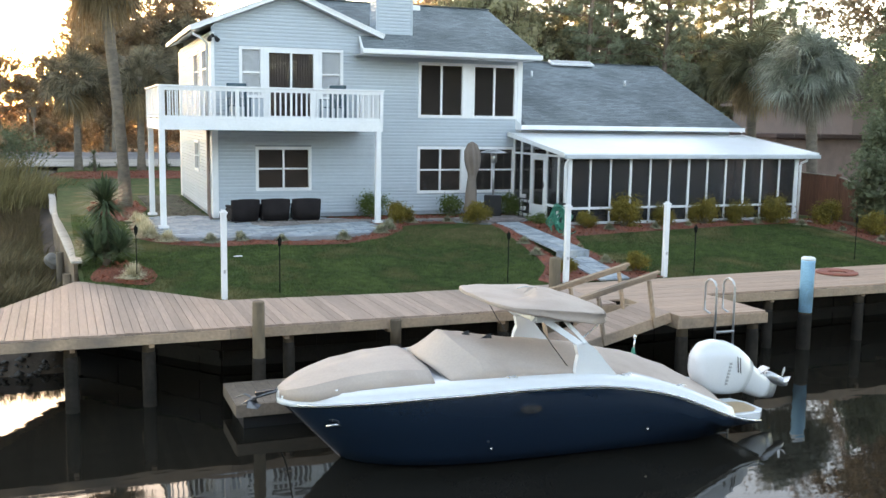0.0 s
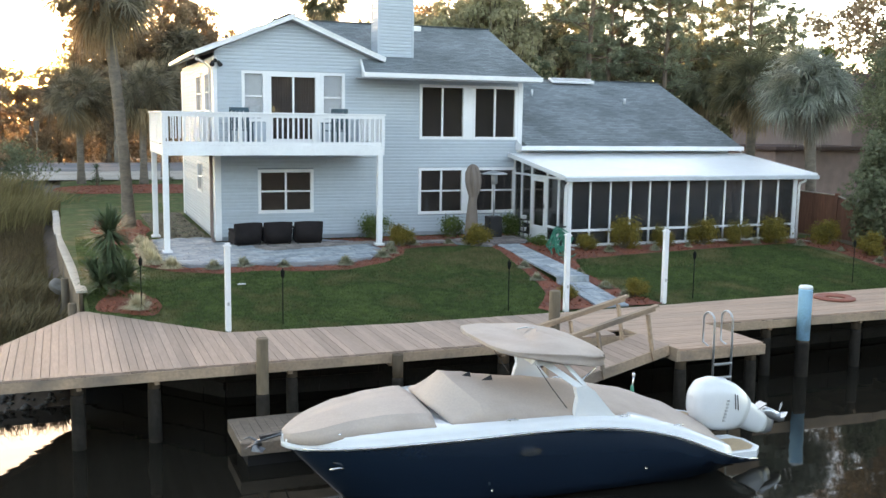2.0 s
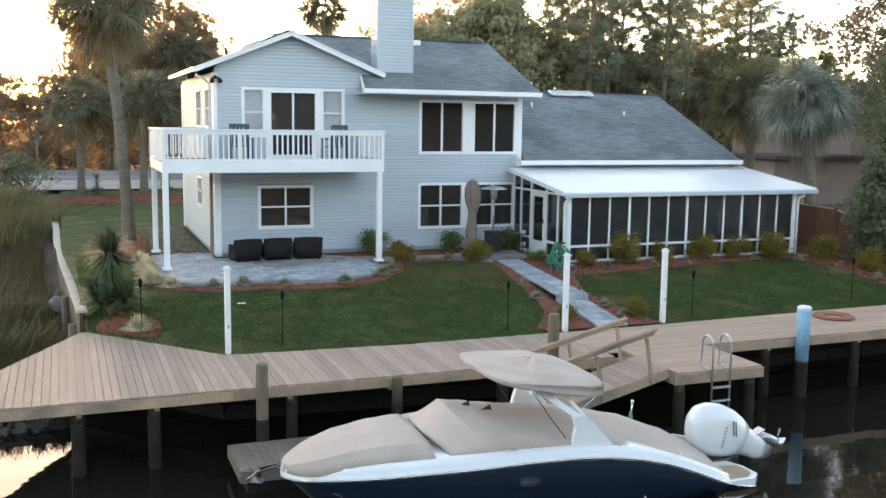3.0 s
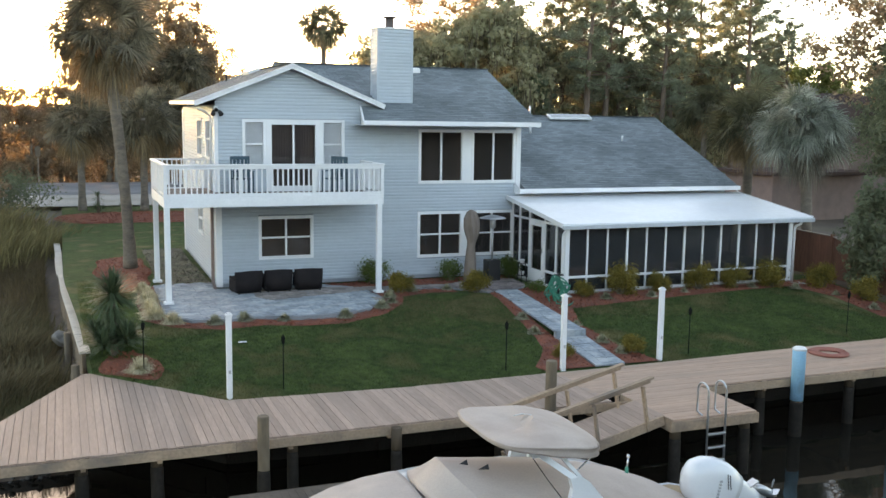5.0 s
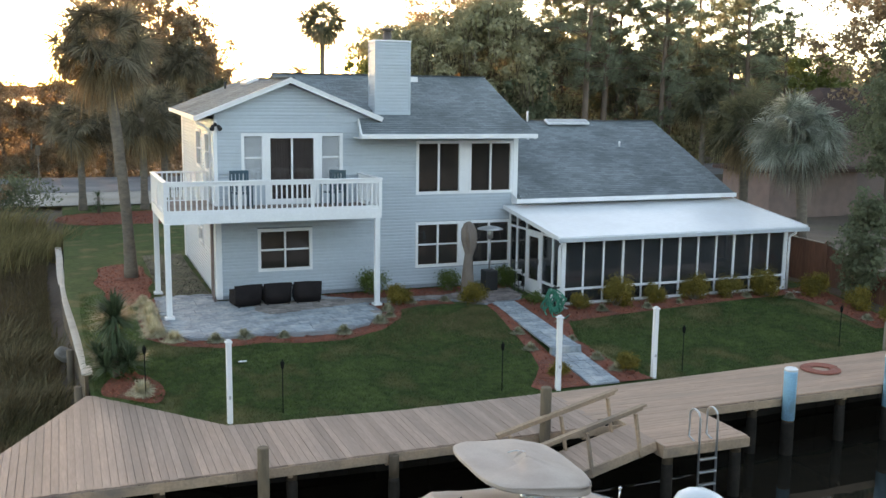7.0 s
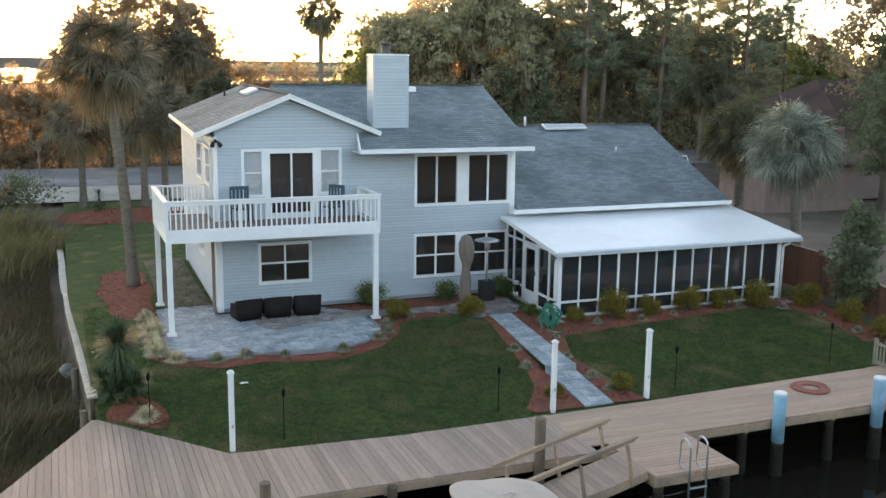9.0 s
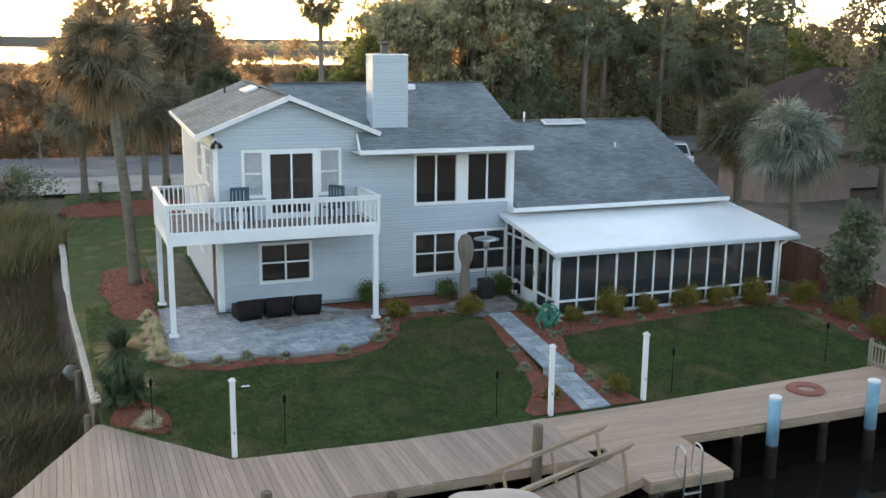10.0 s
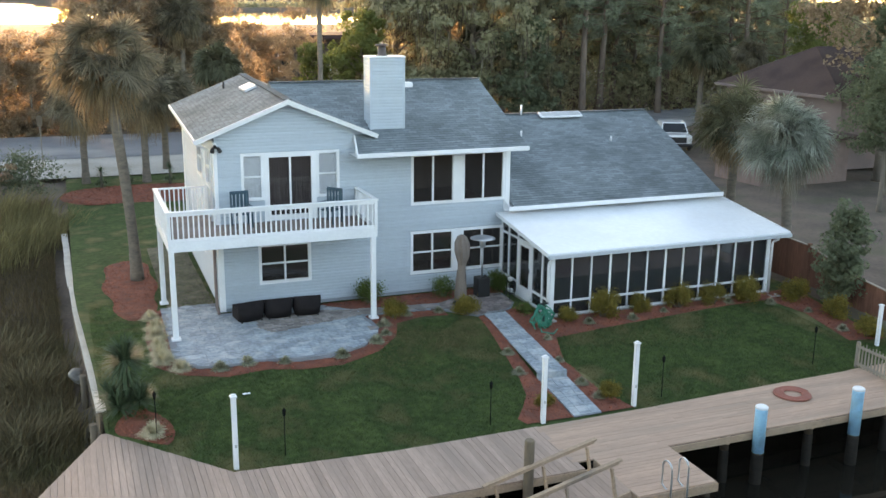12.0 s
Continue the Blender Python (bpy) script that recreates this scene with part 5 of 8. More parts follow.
def mooring_pile(x, y, z, r, blue, label):
    ob = thing("mooring_pile", (x, y, WATER - 1.2), label, "pile")
    bm = bmesh.new()
    lathe(bm, (x, y, 0), [(r * 1.05, -3.4), (r, -1.2), (r * 0.98, z - 0.03), (r * 0.85, z)], 18)
    part("shaft", bm, M["pile"], ob)
    bm = bmesh.new()
    lathe(bm, (x, y, 0), [(r * 1.14, -3.4), (r * 1.10, -1.9), (r * 1.08, -1.22), (r * 1.01, -1.15)], 18)
    part("tidal_band", bm, M["wet_pile"], ob, "dark wet growth below the tide line")
    if blue:
        bm = bmesh.new()
        lathe(bm, (x, y, 0), [(r + 0.012, blue), (r + 0.015, z - 0.02), (r + 0.02, z + 0.02)], 20)
        part("wrap", bm, M["pile_blue"], ob, "pale blue plastic wrap")
        bm = bmesh.new()
        lathe(bm, (x, y, 0), [(r + 0.02, z + 0.02), (r + 0.02, z + 0.06), (r * 0.9, z + 0.09), (0.02, z + 0.10)], 20)
        part("cap", bm, M["trim"], ob, "white pile cap")
    return ob


mooring_pile(3.46, 16.86, -0.16, 0.108, 0, "grey weathered timber mooring pile in front of the dock")
mooring_pile(9.2, 16.9, 0.38, 0.115, 0, "grey timber mooring pile beside the ramp")
mooring_pile(15.64, 17.2, 0.02, 0.135, -1.12, "mooring pile wrapped in pale blue plastic with white cap")
mooring_pile(18.66, 17.2, 0.07, 0.135, -1.12, "mooring pile wrapped in pale blue plastic with white cap")

# panels and wales under the deck carry its shade in their near-black colour
# bulkhead below the dock and along the marsh
bulk = thing("bulkhead", (3.2, 19.5, WATER), "dark timber bulkhead holding back the lawn", "retaining wall")
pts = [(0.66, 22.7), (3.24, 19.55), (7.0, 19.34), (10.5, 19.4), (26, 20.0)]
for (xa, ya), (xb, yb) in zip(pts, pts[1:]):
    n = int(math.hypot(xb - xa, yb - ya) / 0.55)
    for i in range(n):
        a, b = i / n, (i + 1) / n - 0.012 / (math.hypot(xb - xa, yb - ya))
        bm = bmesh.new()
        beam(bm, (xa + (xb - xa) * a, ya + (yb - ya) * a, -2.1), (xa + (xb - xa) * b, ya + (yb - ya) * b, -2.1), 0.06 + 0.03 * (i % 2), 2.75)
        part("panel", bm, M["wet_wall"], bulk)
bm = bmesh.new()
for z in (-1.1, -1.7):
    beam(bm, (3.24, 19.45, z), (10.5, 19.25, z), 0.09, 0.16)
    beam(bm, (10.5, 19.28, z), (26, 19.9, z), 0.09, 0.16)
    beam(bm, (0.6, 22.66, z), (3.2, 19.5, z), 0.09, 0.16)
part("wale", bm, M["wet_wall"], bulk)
side = thing("bulkhead", (0.66, 23.5, -1.2), "timber bulkhead with bleached cap boards beside the marsh", "retaining wall")
yy = 23.2
rng = random.Random(11)
while yy < 43:
    ln = rng.uniform(2.0, 2.6)
    y1 = min(yy + ln, 43.2)
    bm = bmesh.new()
    xo = rng.uniform(-0.02, 0.02)
    beam(bm, (wall_x(yy) + xo, yy + 0.01, -0.30 + rng.uniform(-0.02, 0.02)), (wall_x(y1) + xo, y1 - 0.02, -0.28 + rng.uniform(-0.02, 0.02)), 0.24, 0.05)
    part("cap_board", bm, M["cap_wood"], side)
    bm = bmesh.new()
    beam(bm, (wall_x(yy) - 0.02, yy, -1.0), (wall_x(y1) - 0.02, y1, -1.0), 0.08, 1.34)
    part("panel", bm, M["pile"], side)
    yy = y1
for y, h in ((23.0, -0.5), (26.3, -0.45)):
    bm = bmesh.new()
    tube(bm, [(wall_x(y) - 0.22, y, -2.0), (wall_x(y) - 0.22, y, h)], 0.09, 12)
    part("stub_piling", bm, M["pile"], side)
bm = bmesh.new()
bmesh.ops.create_icosphere(bm, subdivisions=3, radius=0.24)
for v in bm.verts:
    v.co = Vector((v.co.x * 0.9 + 0.12, v.co.y * 1.3 + 27.3, v.co.z * 0.8 - 0.80)) + v.co * (0.5 * noise.noise(v.co * 5))
solo("rock", bm, M["stone"], "pale grey stone against the bulkhead", "rock", at=(0.12, 27.3, -1.0))

# ---------- ramp and float ----------
ramp = thing("ramp", (9.6, 16.2, -1.2), "timber ramp with handrails going down to the float", "ramp")
RA, RB = Vector((11.06, 0, -0.57)), Vector((8.1, 0, -1.31))
slope = math.atan2(RA.z - RB.z, RA.x - RB.x)
k = 21
step_ = (RA - RB).length / k
for i in range(k):
    p = RA.lerp(RB, (i + 0.5) / k)
    bm = boxes((-step_ / 2 + 0.003, 15.72, -0.035, step_ / 2 - 0.003, 16.74, 0.0))
    bm.transform(Matrix.Translation(p) @ Matrix.Rotation(-slope, 4, "Y"))
    part("plank", bm, M["wood"], ramp)
for y in (15.70, 16.76):
    bm = bmesh.new()
    beam(bm, (RA.x, y, RA.z - 0.1), (RB.x, y, RB.z - 0.1), 0.045, 0.19)
    part("stringer", bm, M["wood_side"], ramp)
    bm = bmesh.new()
    beam(bm, (10.76, y, 0.215), (8.05, y, -0.455), 0.10, 0.045)
    part("handrail", bm, M["wood_side"], ramp)
    bm = bmesh.new()
    beam(bm, (10.72, y + 0.03, 0.155), (8.09, y + 0.03, -0.495), 0.035, 0.10)
    part("rail_board", bm, M["wood_side"], ramp)
    for f in (0.16, 0.52, 0.90):
        p = RA.lerp(RB, f)
        bm = bmesh.new()
        beam(bm, (p.x + 0.10, y - 0.03, p.z - 0.15), (p.x - 0.06, y - 0.03, p.z + 0.75), 0.09, 0.045)
        part("rail_post", bm, M["wood_side"], ramp)
flt = thing("floating_dock", (4, 15.8, WATER), "low floating dock of worn planks", "floating dock")
x = 2.86
while x < 8.9:
    part("plank", boxes((x, 15.42, -1.56, x + 0.134, 16.72, -1.525)), M["float_wood"], flt)
    x += 0.14
part("rim_board", boxes((2.83, 15.38, -1.73, 8.95, 15.418, -1.53), (2.83, 16.722, -1.73, 8.95, 16.76, -1.53), (2.82, 15.42, -1.73, 2.856, 16.72, -1.53), (8.95, 15.42, -1.73, 8.99, 16.72, -1.53)), M["float_wood"], flt)
part("float_box", boxes((2.95, 15.5, -2.15, 8.8, 16.6, -1.57)), M["black"], flt, "black flotation tank")

# ---------- dock ladder ----------
lad = thing("dock_ladder", (12.05, 15.45, -0.6), "aluminium swim ladder with hooped grab rails", "ladder")
for x in (11.86, 12.28):
    bm = bmesh.new()
    arc = [(x, 15.56, DZ), (x, 15.74, DZ + 0.05), (x, 15.74, -0.12)] + [(x, 15.57 + 0.17 * math.cos(a), -0.12 + 0.16 * math.sin(a)) for a in np.linspace(0.2, math.pi - 0.1, 8)] + [(x, 15.40, -0.22), (x, 15.38, -1.9)]
    tube(bm, arc, 0.022, 10)
    part("rail", bm, M["alu"], lad)
for z in (-0.95, -1.22, -1.49, -1.76):
    part("rung", boxes((11.86, 15.34, z - 0.02, 12.28, 15.42, z + 0.02), bevel=0.01), M["alu"], lad)

# ---------- coiled hose on the dock ----------
bm = bmesh.new()
path_ = []
for i in range(150):
    a = i / 150 * 2 * math.pi * 6
    r = 0.50 - 0.26 * (i / 150) + 0.008 * math.sin(a * 3.1)
    path_.append((18.07 + r * math.cos(a), 18.85 + r * math.sin(a), DZ + 0.032 + 0.006 * math.sin(a * 1.7)))
tube(bm, path_, 0.027, 7)
solo("coiled_hose", bm, M["ring"], "terracotta-red hose coiled flat on the dock", "hose", at=(18.07, 18.85, DZ))


# ---------- white dock posts and garden torches ----------
def dock_post(x, y, z0, z1):
    ob = thing("dock_post", (x, y, z0), "slim white vinyl post with a square cap at the dock edge", "post", "white posts along the dock")
    part("shaft", boxes((x - 0.055, y - 0.055, z0, x + 0.055, y + 0.055, z1 - 0.05), bevel=0.008), M["trim"], ob)
    part("cap", boxes((x - 0.075, y - 0.075, z1 - 0.05, x + 0.075, y + 0.075, z1 - 0.015), (x - 0.045, y - 0.045, z1 - 0.014, x + 0.045, y + 0.045, z1 + 0.02), bevel=0.008), M["trim"], ob)
    part("socket", boxes((x - 0.02, y - 0.075, z0 + 0.55, x + 0.02, y - 0.056, z0 + 0.62)), M["grey_sign"], ob)


for x, y in ((3.33, 19.76), (10.94, 19.62), (13.65, 19.74)):
    dock_post(x, y, -0.66, 1.13)


TORCH = 1.0


def paper_scrap(x, y):
    """A crumpled white scrap lying in the grass."""
    bm = bmesh.new()
    bmesh.ops.create_grid(bm, x_segments=8, y_segments=5, size=0.5)
    z = lawn_z(x, y)
    for v in bm.verts:
        lift = 0.045 + 0.03 * noise.noise(v.co * 4 + Vector((x, y, 0)))
        v.co = Vector((x + v.co.x * 0.20, y + v.co.y * 0.09, z + lift))
    bm.faces.ensure_lookup_table()
    bmesh.ops.solidify(bm, geom=bm.faces[:], thickness=0.004)
    solo("paper_scrap", bm, M["trim"], "small crumpled white scrap lying on the lawn", "litter", at=(x, y, z))


paper_scrap(4.16, 23.05)


def torch_at(x, y):
    z = lawn_z(x, y)
    ob = thing("garden_torch", (x, y, z), "thin black garden torch standing in the lawn", "torch", "garden torches on the lawn")
    bm = bmesh.new()
    tube(bm, [(x, y, z - 0.05), (x, y, z + TORCH)], 0.011, 8)
    part("pole", bm, M["iron"], ob)
    bm = bmesh.new()
    lathe(bm, (x, y, z + TORCH - 0.02), [(0.018, 0), (0.034, 0.03), (0.042, 0.10), (0.044, 0.15), (0.02, 0.17), (0.010, 0.21)], 12)
    part("head", bm, M["iron"], ob)


for x, y in ((1.8, 21.7), (4.49, 19.98), (9.62, 19.9), (14.64, 19.95), (20.1, 20.4)):
    torch_at(x, y)


# ---------- patio furniture ----------
def wicker_seat(x, y, turn, label):
    ob = thing("wicker_armchair", (0, 0, 0), label, "armchair", "wicker seats by the wall")
    bm = bmesh.new()
    box(bm, -0.45, -0.42, 0.05, 0.45, 0.27, 0.44, bevel=0.05)
    part("base", bm, M["wicker"], ob)
    bm = bmesh.new()
    rows = []
    for th in np.linspace(-1, 1, 15):
        u, v = 0.47 * th, 0.40 - 0.13 * abs(th) ** 4
        top_ = 0.76 - 0.035 * abs(th) ** 2.4
        rows.append([bm.verts.new(p) for p in ((u * 0.86, v - 0.05, 0.03), (u * 0.97, v + 0.015, 0.34), (u, v + 0.03, top_ - 0.03), (u * 0.98, v - 0.02, top_), (u * 0.95, v - 0.09, top_ - 0.03), (u * 0.94, v - 0.10, 0.05))])
    for p, q in zip(rows, rows[1:]):
        for k in range(6):
            bm.faces.new((p[k], p[(k + 1) % 6], q[(k + 1) % 6], q[k])).smooth = True
    bm.faces.new(rows[0][::-1]), bm.faces.new(rows[-1])
    bmesh.ops.recalc_face_normals(bm, faces=bm.faces[:])
    part("backrest", bm, M["wicker"], ob)
    for s in (-1, 1):
        bm = bmesh.new()
        box(bm, s * 0.33, -0.40, 0.442, s * 0.455, 0.2, 0.53, bevel=0.04)
        part("armrest", bm, M["wicker"], ob)
    bm = bmesh.new()
    box(bm, -0.32, -0.41, 0.442, 0.32, 0.24, 0.52, bevel=0.035)
    part("cushion", bm, M["wicker"], ob)
    for sx in (-0.35, 0.35):
        for sy in (-0.36, 0.34):
            part("foot", boxes((sx - 0.03, sy - 0.03, 0.0, sx + 0.03, sy + 0.03, 0.052)), M["black"], ob)
    ob.matrix_basis = pose(x, y, 0.005, 0, 0, turn) @ Matrix.Diagonal((0.90, 0.85, 0.88, 1))
    return ob


wicker_seat(5.17, 28.24, 190, "dark brown wicker seat turned a little on the patio")
wicker_seat(6.08, 28.30, 180, "dark brown wicker seat turned to the house wall")
wicker_seat(7.0, 28.28, 174, "dark brown wicker seat turned to the house wall")

um = thing("patio_umbrella", (11.95, 27.55, 0), "closed patio umbrella in a taupe cover", "umbrella")
bm = bmesh.new()
lathe(bm, (11.95, 27.55, 0), [(0.26, 0.02), (0.26, 0.06), (0.1, 0.1), (0.03, 0.16)], 20)
part("base", bm, M["black"], um)
bm = bmesh.new()
lathe(bm, (11.95, 27.55, 0), [(0.19, 0.12), (0.2, 0.3), (0.17, 0.8), (0.125, 1.2), (0.13, 1.35), (0.19, 1.55), (0.23, 1.8), (0.22, 2.05), (0.14, 2.26), (0.03, 2.33)], 32)
bmesh.ops.subdivide_edges(bm, edges=bm.edges[:], cuts=2, use_grid_fill=True)
for v in bm.verts:
    d = Vector((v.co.x - 11.95, v.co.y - 27.55, 0))
    th = math.atan2(d.y, d.x)
    upper = min(max((v.co.z - 1.15) / 0.3, 0.0), 1.0)
    v.co += d * (0.14 * upper * math.sin(7 * th + 1.5 * v.co.z) + 0.05 * math.sin(5 * th + v.co.z * 2)) + Vector((0.05, -0.02, 0)) * upper * max(0.0, 2.1 - v.co.z)
    v.co += Vector((1, 1, 0)) * 0.02 * noise.noise(v.co * 6)
part("cover", bm, M["umbrella"], um)
ht = thing("patio_heater", (12.95, 28.15, 0), "stainless patio heater with a round reflector", "patio heater")
bm = bmesh.new()
box(bm, 12.73, 27.95, 0.01, 13.17, 28.37, 0.66, bevel=0.03)
part("tank_housing", bm, M["dark_metal"], ht)
bm = bmesh.new()
tube(bm, [(12.95, 28.15, 0.6), (12.95, 28.15, 1.7)], 0.032, 12)
part("pole", bm, M["alu"], ht)
bm = bmesh.new()
lathe(bm, (12.95, 28.15, 1.66), [(0.05, 0.0), (0.10, 0.03), (0.10, 0.28), (0.06, 0.31)], 16)
part("burner", bm, M["alu"], ht)
bm = bmesh.new()
lathe(bm, (12.95, 28.15, 1.98), [(0.42, 0.0), (0.425, 0.012), (0.25, 0.07), (0.05, 0.11)], 28)
part("reflector", bm, M["alu"], ht)


def deck_chair(x, y, turn, label):
    ob = thing("deck_chair", (0, 0, 0), label, "chair", "balcony chairs")
    for sx in (-0.26, 0.26):
        for sy, h in ((-0.24, 0.62), (0.22, 1.02)):
            part("leg", boxes((sx - 0.025, sy - 0.025, 0, sx + 0.025, sy + 0.025, h), bevel=0.006), M["teal"], ob)
        part("armrest", boxes((sx - 0.04, -0.28, 0.622, sx + 0.04, 0.19, 0.65), bevel=0.008), M["teal"], ob)
    for i in range(5):
        part("seat_slat", boxes((-0.23, -0.24 + i * 0.095, 0.40, 0.23, -0.16 + i * 0.095, 0.43)), M["teal"], ob)
    for i in range(4):
        part("back_slat", boxes((-0.2 + i * 0.115, 0.21, 0.45, -0.12 + i * 0.115, 0.235, 0.96)), M["teal"], ob)
    part("top_rail", boxes((-0.285, 0.195, 0.96, 0.285, 0.25, 1.06), bevel=0.01), M["teal"], ob)
    ob.matrix_basis = pose(x, y, BZ1 + 0.005, 0, 0, turn)


deck_chair(5.15, 28.6, 5, "teal wooden chair on the balcony by the sash window")
deck_chair(7.85, 28.3, -50, "teal wooden chair turned aside on the balcony")

# wire plant stand by the porch door
ps = thing("plant_stand", (13.72, 27.55, 0), "black wire plant stand with small white pots by the porch door", "plant stand")
for k_ in range(3):
    a_ = k_ * 2.094
    bm = bmesh.new()
    tube(bm, [(13.72 + 0.17 * math.cos(a_), 27.55 + 0.17 * math.sin(a_), 0.0), (13.72 + 0.12 * math.cos(a_), 27.55 + 0.12 * math.sin(a_), 0.62)], 0.012, 8)
    part("leg", bm, M["black"], ps)
for z_, r_ in ((0.22, 0.16), (0.60, 0.13)):
    bm = bmesh.new()
    tube(bm, [(13.72 + r_ * math.cos(q), 27.55 + r_ * math.sin(q), z_) for q in np.linspace(0, 2 * math.pi, 17)], 0.012, 6)
    part("hoop", bm, M["black"], ps)
    bm = bmesh.new()
    lathe(bm, (13.72, 27.55, z_ + 0.012), [(0.06, 0.0), (0.085, 0.10), (0.09, 0.11), (0.07, 0.105)], 14)
    part("pot", bm, M["trim"], ps, "small white pot")

# garden hose on a stand
hz = thing("garden_hose", (13.55, 24.72, -0.1), "bright green garden hose coiled on a stand", "hose")
rng = random.Random(8)
run = []
for j in range(13):
    cx, cz = 13.52 + rng.uniform(-0.2, 0.2), 0.24 + rng.uniform(-0.1, 0.12)
    r1, r2, tl = rng.uniform(0.16, 0.3), rng.uniform(0.16, 0.34), rng.uniform(-0.7, 0.7)
    run += [(cx + r1 * math.cos(a), 24.68 + 0.08 * math.sin(a * 2 + j) + 0.012 * j, cz + r2 * math.sin(a) + tl * 0.3 * math.cos(a)) for a in np.linspace(0, 2 * math.pi, 24, endpoint=False)]
run += [(13.4, 24.7, 0.05), (13.3, 24.4, -0.09), (13.6, 24.2, -0.12), (13.9, 24.5, -0.1)]
bm = bmesh.new()
tube(bm, run, 0.02, 6)
part("coil", bm, M["hose"], hz)
bm = bmesh.new()
beam(bm, (13.55, 24.8, -0.12), (13.55, 24.8, 0.72), 0.05, 0.05)
beam(bm, (13.40, 24.8, 0.66), (13.70, 24.8, 0.66), 0.05, 0.05)
part("stand", bm, M["dark_metal"], hz)
solo("splash_block", boxes((13.75, 25.0, -0.13, 14.15, 25.3, -0.02), bevel=0.02), M["concrete"], "small concrete splash block under the downpipe", "splash block", at=(13.95, 25.15, -0.13))
solo("splash_block", boxes((22.3, 24.9, -0.16, 22.7, 25.3, -0.05), bevel=0.02), M["concrete"], "small concrete splash block under the downpipe", "splash block", at=(22.5, 25.1, -0.16))


# ---------- the boat ----------
BOW, BANG = Vector((3.14, 13.70, 0)), radians(-1.2)
boat = thing("boat", (BOW.x, BOW.y, WATER), "navy and white motorboat under taupe canvas covers, moored at the float", "boat")
BL = 7.40


def on_boat(a, w, z):
    """Boat metres: a aft of the bow, w to the far side, z up."""
    return Vector((BOW.x + a * math.cos(BANG) - w * math.sin(BANG), BOW.y + a * math.sin(BANG) + w * math.cos(BANG), z))


def curve(rows, s):
    return float(np.interp(s, [r[0] for r in rows], [r[1] for r in rows]))


def smooth_curve(rows, s, k=0.03):
    return sum(curve(rows, min(max(s + d, 0), 1)) for d in (-k, -k / 2, 0, k / 2, k)) / 5


SHEER = [(0, -0.90), (0.1, -0.80), (0.25, -0.70), (0.42, -0.665), (0.58, -0.69), (0.68, -0.78), (0.78, -0.96), (0.87, -1.24), (0.93, -1.44), (1.0, -1.53)]


def beam_at(s):
    q = max(0.0, 1 - (1 - min(s / 0.42, 1)) ** 2.1) ** 0.60
    return 1.27 * q - 0.06 * max(0, (s - 0.8) / 0.2)


def hull_ring(s):
    b, zs = beam_at(s), smooth_curve(SHEER, s)
    flare = math.exp(-s * 7)
    aft = min(max((s - 0.86) / 0.14, 0), 1) ** 1.3
    rows = [(b, zs - 0.13), (b * 0.995, max(zs - 0.30, -1.66)), (b * (0.95 - 0.12 * flare), zs - 0.62), (b * (0.86 - 0.3 * flare), -1.72 + 0.05 * aft), (b * (0.78 - 0.4 * flare), -1.90 + 0.21 * aft), (0.0, -2.25 + 0.35 * flare + 0.54 * aft)]
    rows[2] = (rows[2][0], max(rows[2][1], -1.66 + 0.04 * aft))
    out = []
    for w, z in rows:
        shift = 0.95 * max(0, (zs - 0.1 - z)) * flare
        out.append((s * BL + shift, w, z))
    return out


STN = [0.0, 0.006, 0.018, 0.035, 0.06, 0.09, 0.13, 0.18, 0.24, 0.31, 0.38, 0.46, 0.54, 0.62, 0.7, 0.77, 0.84, 0.9, 0.95, 1.0]


def loft(bm, rings, close=False):
    vr = [[bm.verts.new(p) for p in r] for r in rings]
    for r0, r1 in zip(vr, vr[1:]):
        m_ = len(r0)
        for k in range(m_ if close else m_ - 1):
            q = (k + 1) % m_
            try:
                bm.faces.new((r0[k], r0[q], r1[q], r1[k])).smooth = True
            except ValueError:
                pass
    return vr


bm = bmesh.new()
rings = []
for s in STN:
    half = hull_ring(s)
    rings.append([on_boat(a, -w, z) for a, w, z in half] + [on_boat(a, w, z) for a, w, z in half[::-1][1:]])
vr = loft(bm, rings)
bm.faces.new(vr[-1])
bmesh.ops.remove_doubles(bm, verts=bm.verts[:], dist=0.0005)
bmesh.ops.recalc_face_normals(bm, faces=bm.faces[:])
part("hull", bm, M["navy"], boat, "glossy navy hull")

bm = bmesh.new()
rings = []
for s in [q for q in STN if q < 0.92] + [0.925]:
    b, zs = beam_at(s), smooth_curve(SHEER, s)
    inn = max(b - 0.30, 0.0)
    prof = [(b + 0.004, zs - 0.135), (b + 0.035, zs - 0.11), (b + 0.03, zs - 0.075), (b + 0.005, zs - 0.065), (b - 0.01, zs - 0.01), (b - 0.06, zs + 0.04), (inn, zs + 0.06), (0.0, zs + 0.065)]
    a = s * BL - 0.03 * math.exp(-s * 20)
    rings.append([on_boat(a, -max(w, 0), z) for w, z in prof] + [on_boat(a, max(w, 0), z) for w, z in prof[::-1][1:]])
vr = loft(bm, rings)
bm.faces.new(vr[-1])
bmesh.ops.remove_doubles(bm, verts=bm.verts[:], dist=0.0005)
bmesh.ops.recalc_face_normals(bm, faces=bm.faces[:])
part("deck", bm, M["gelcoat"], boat, "white gunwale and deck")
for s in (-1, 1):
    bm = bmesh.new()
    tube(bm, [on_boat(q * BL, s * (beam_at(q) + 0.035), smooth_curve(SHEER, q) - 0.10) for q in np.linspace(0.004, 0.99, 40)], 0.016, 8)
    part("rub_rail", bm, M["chrome"], boat)

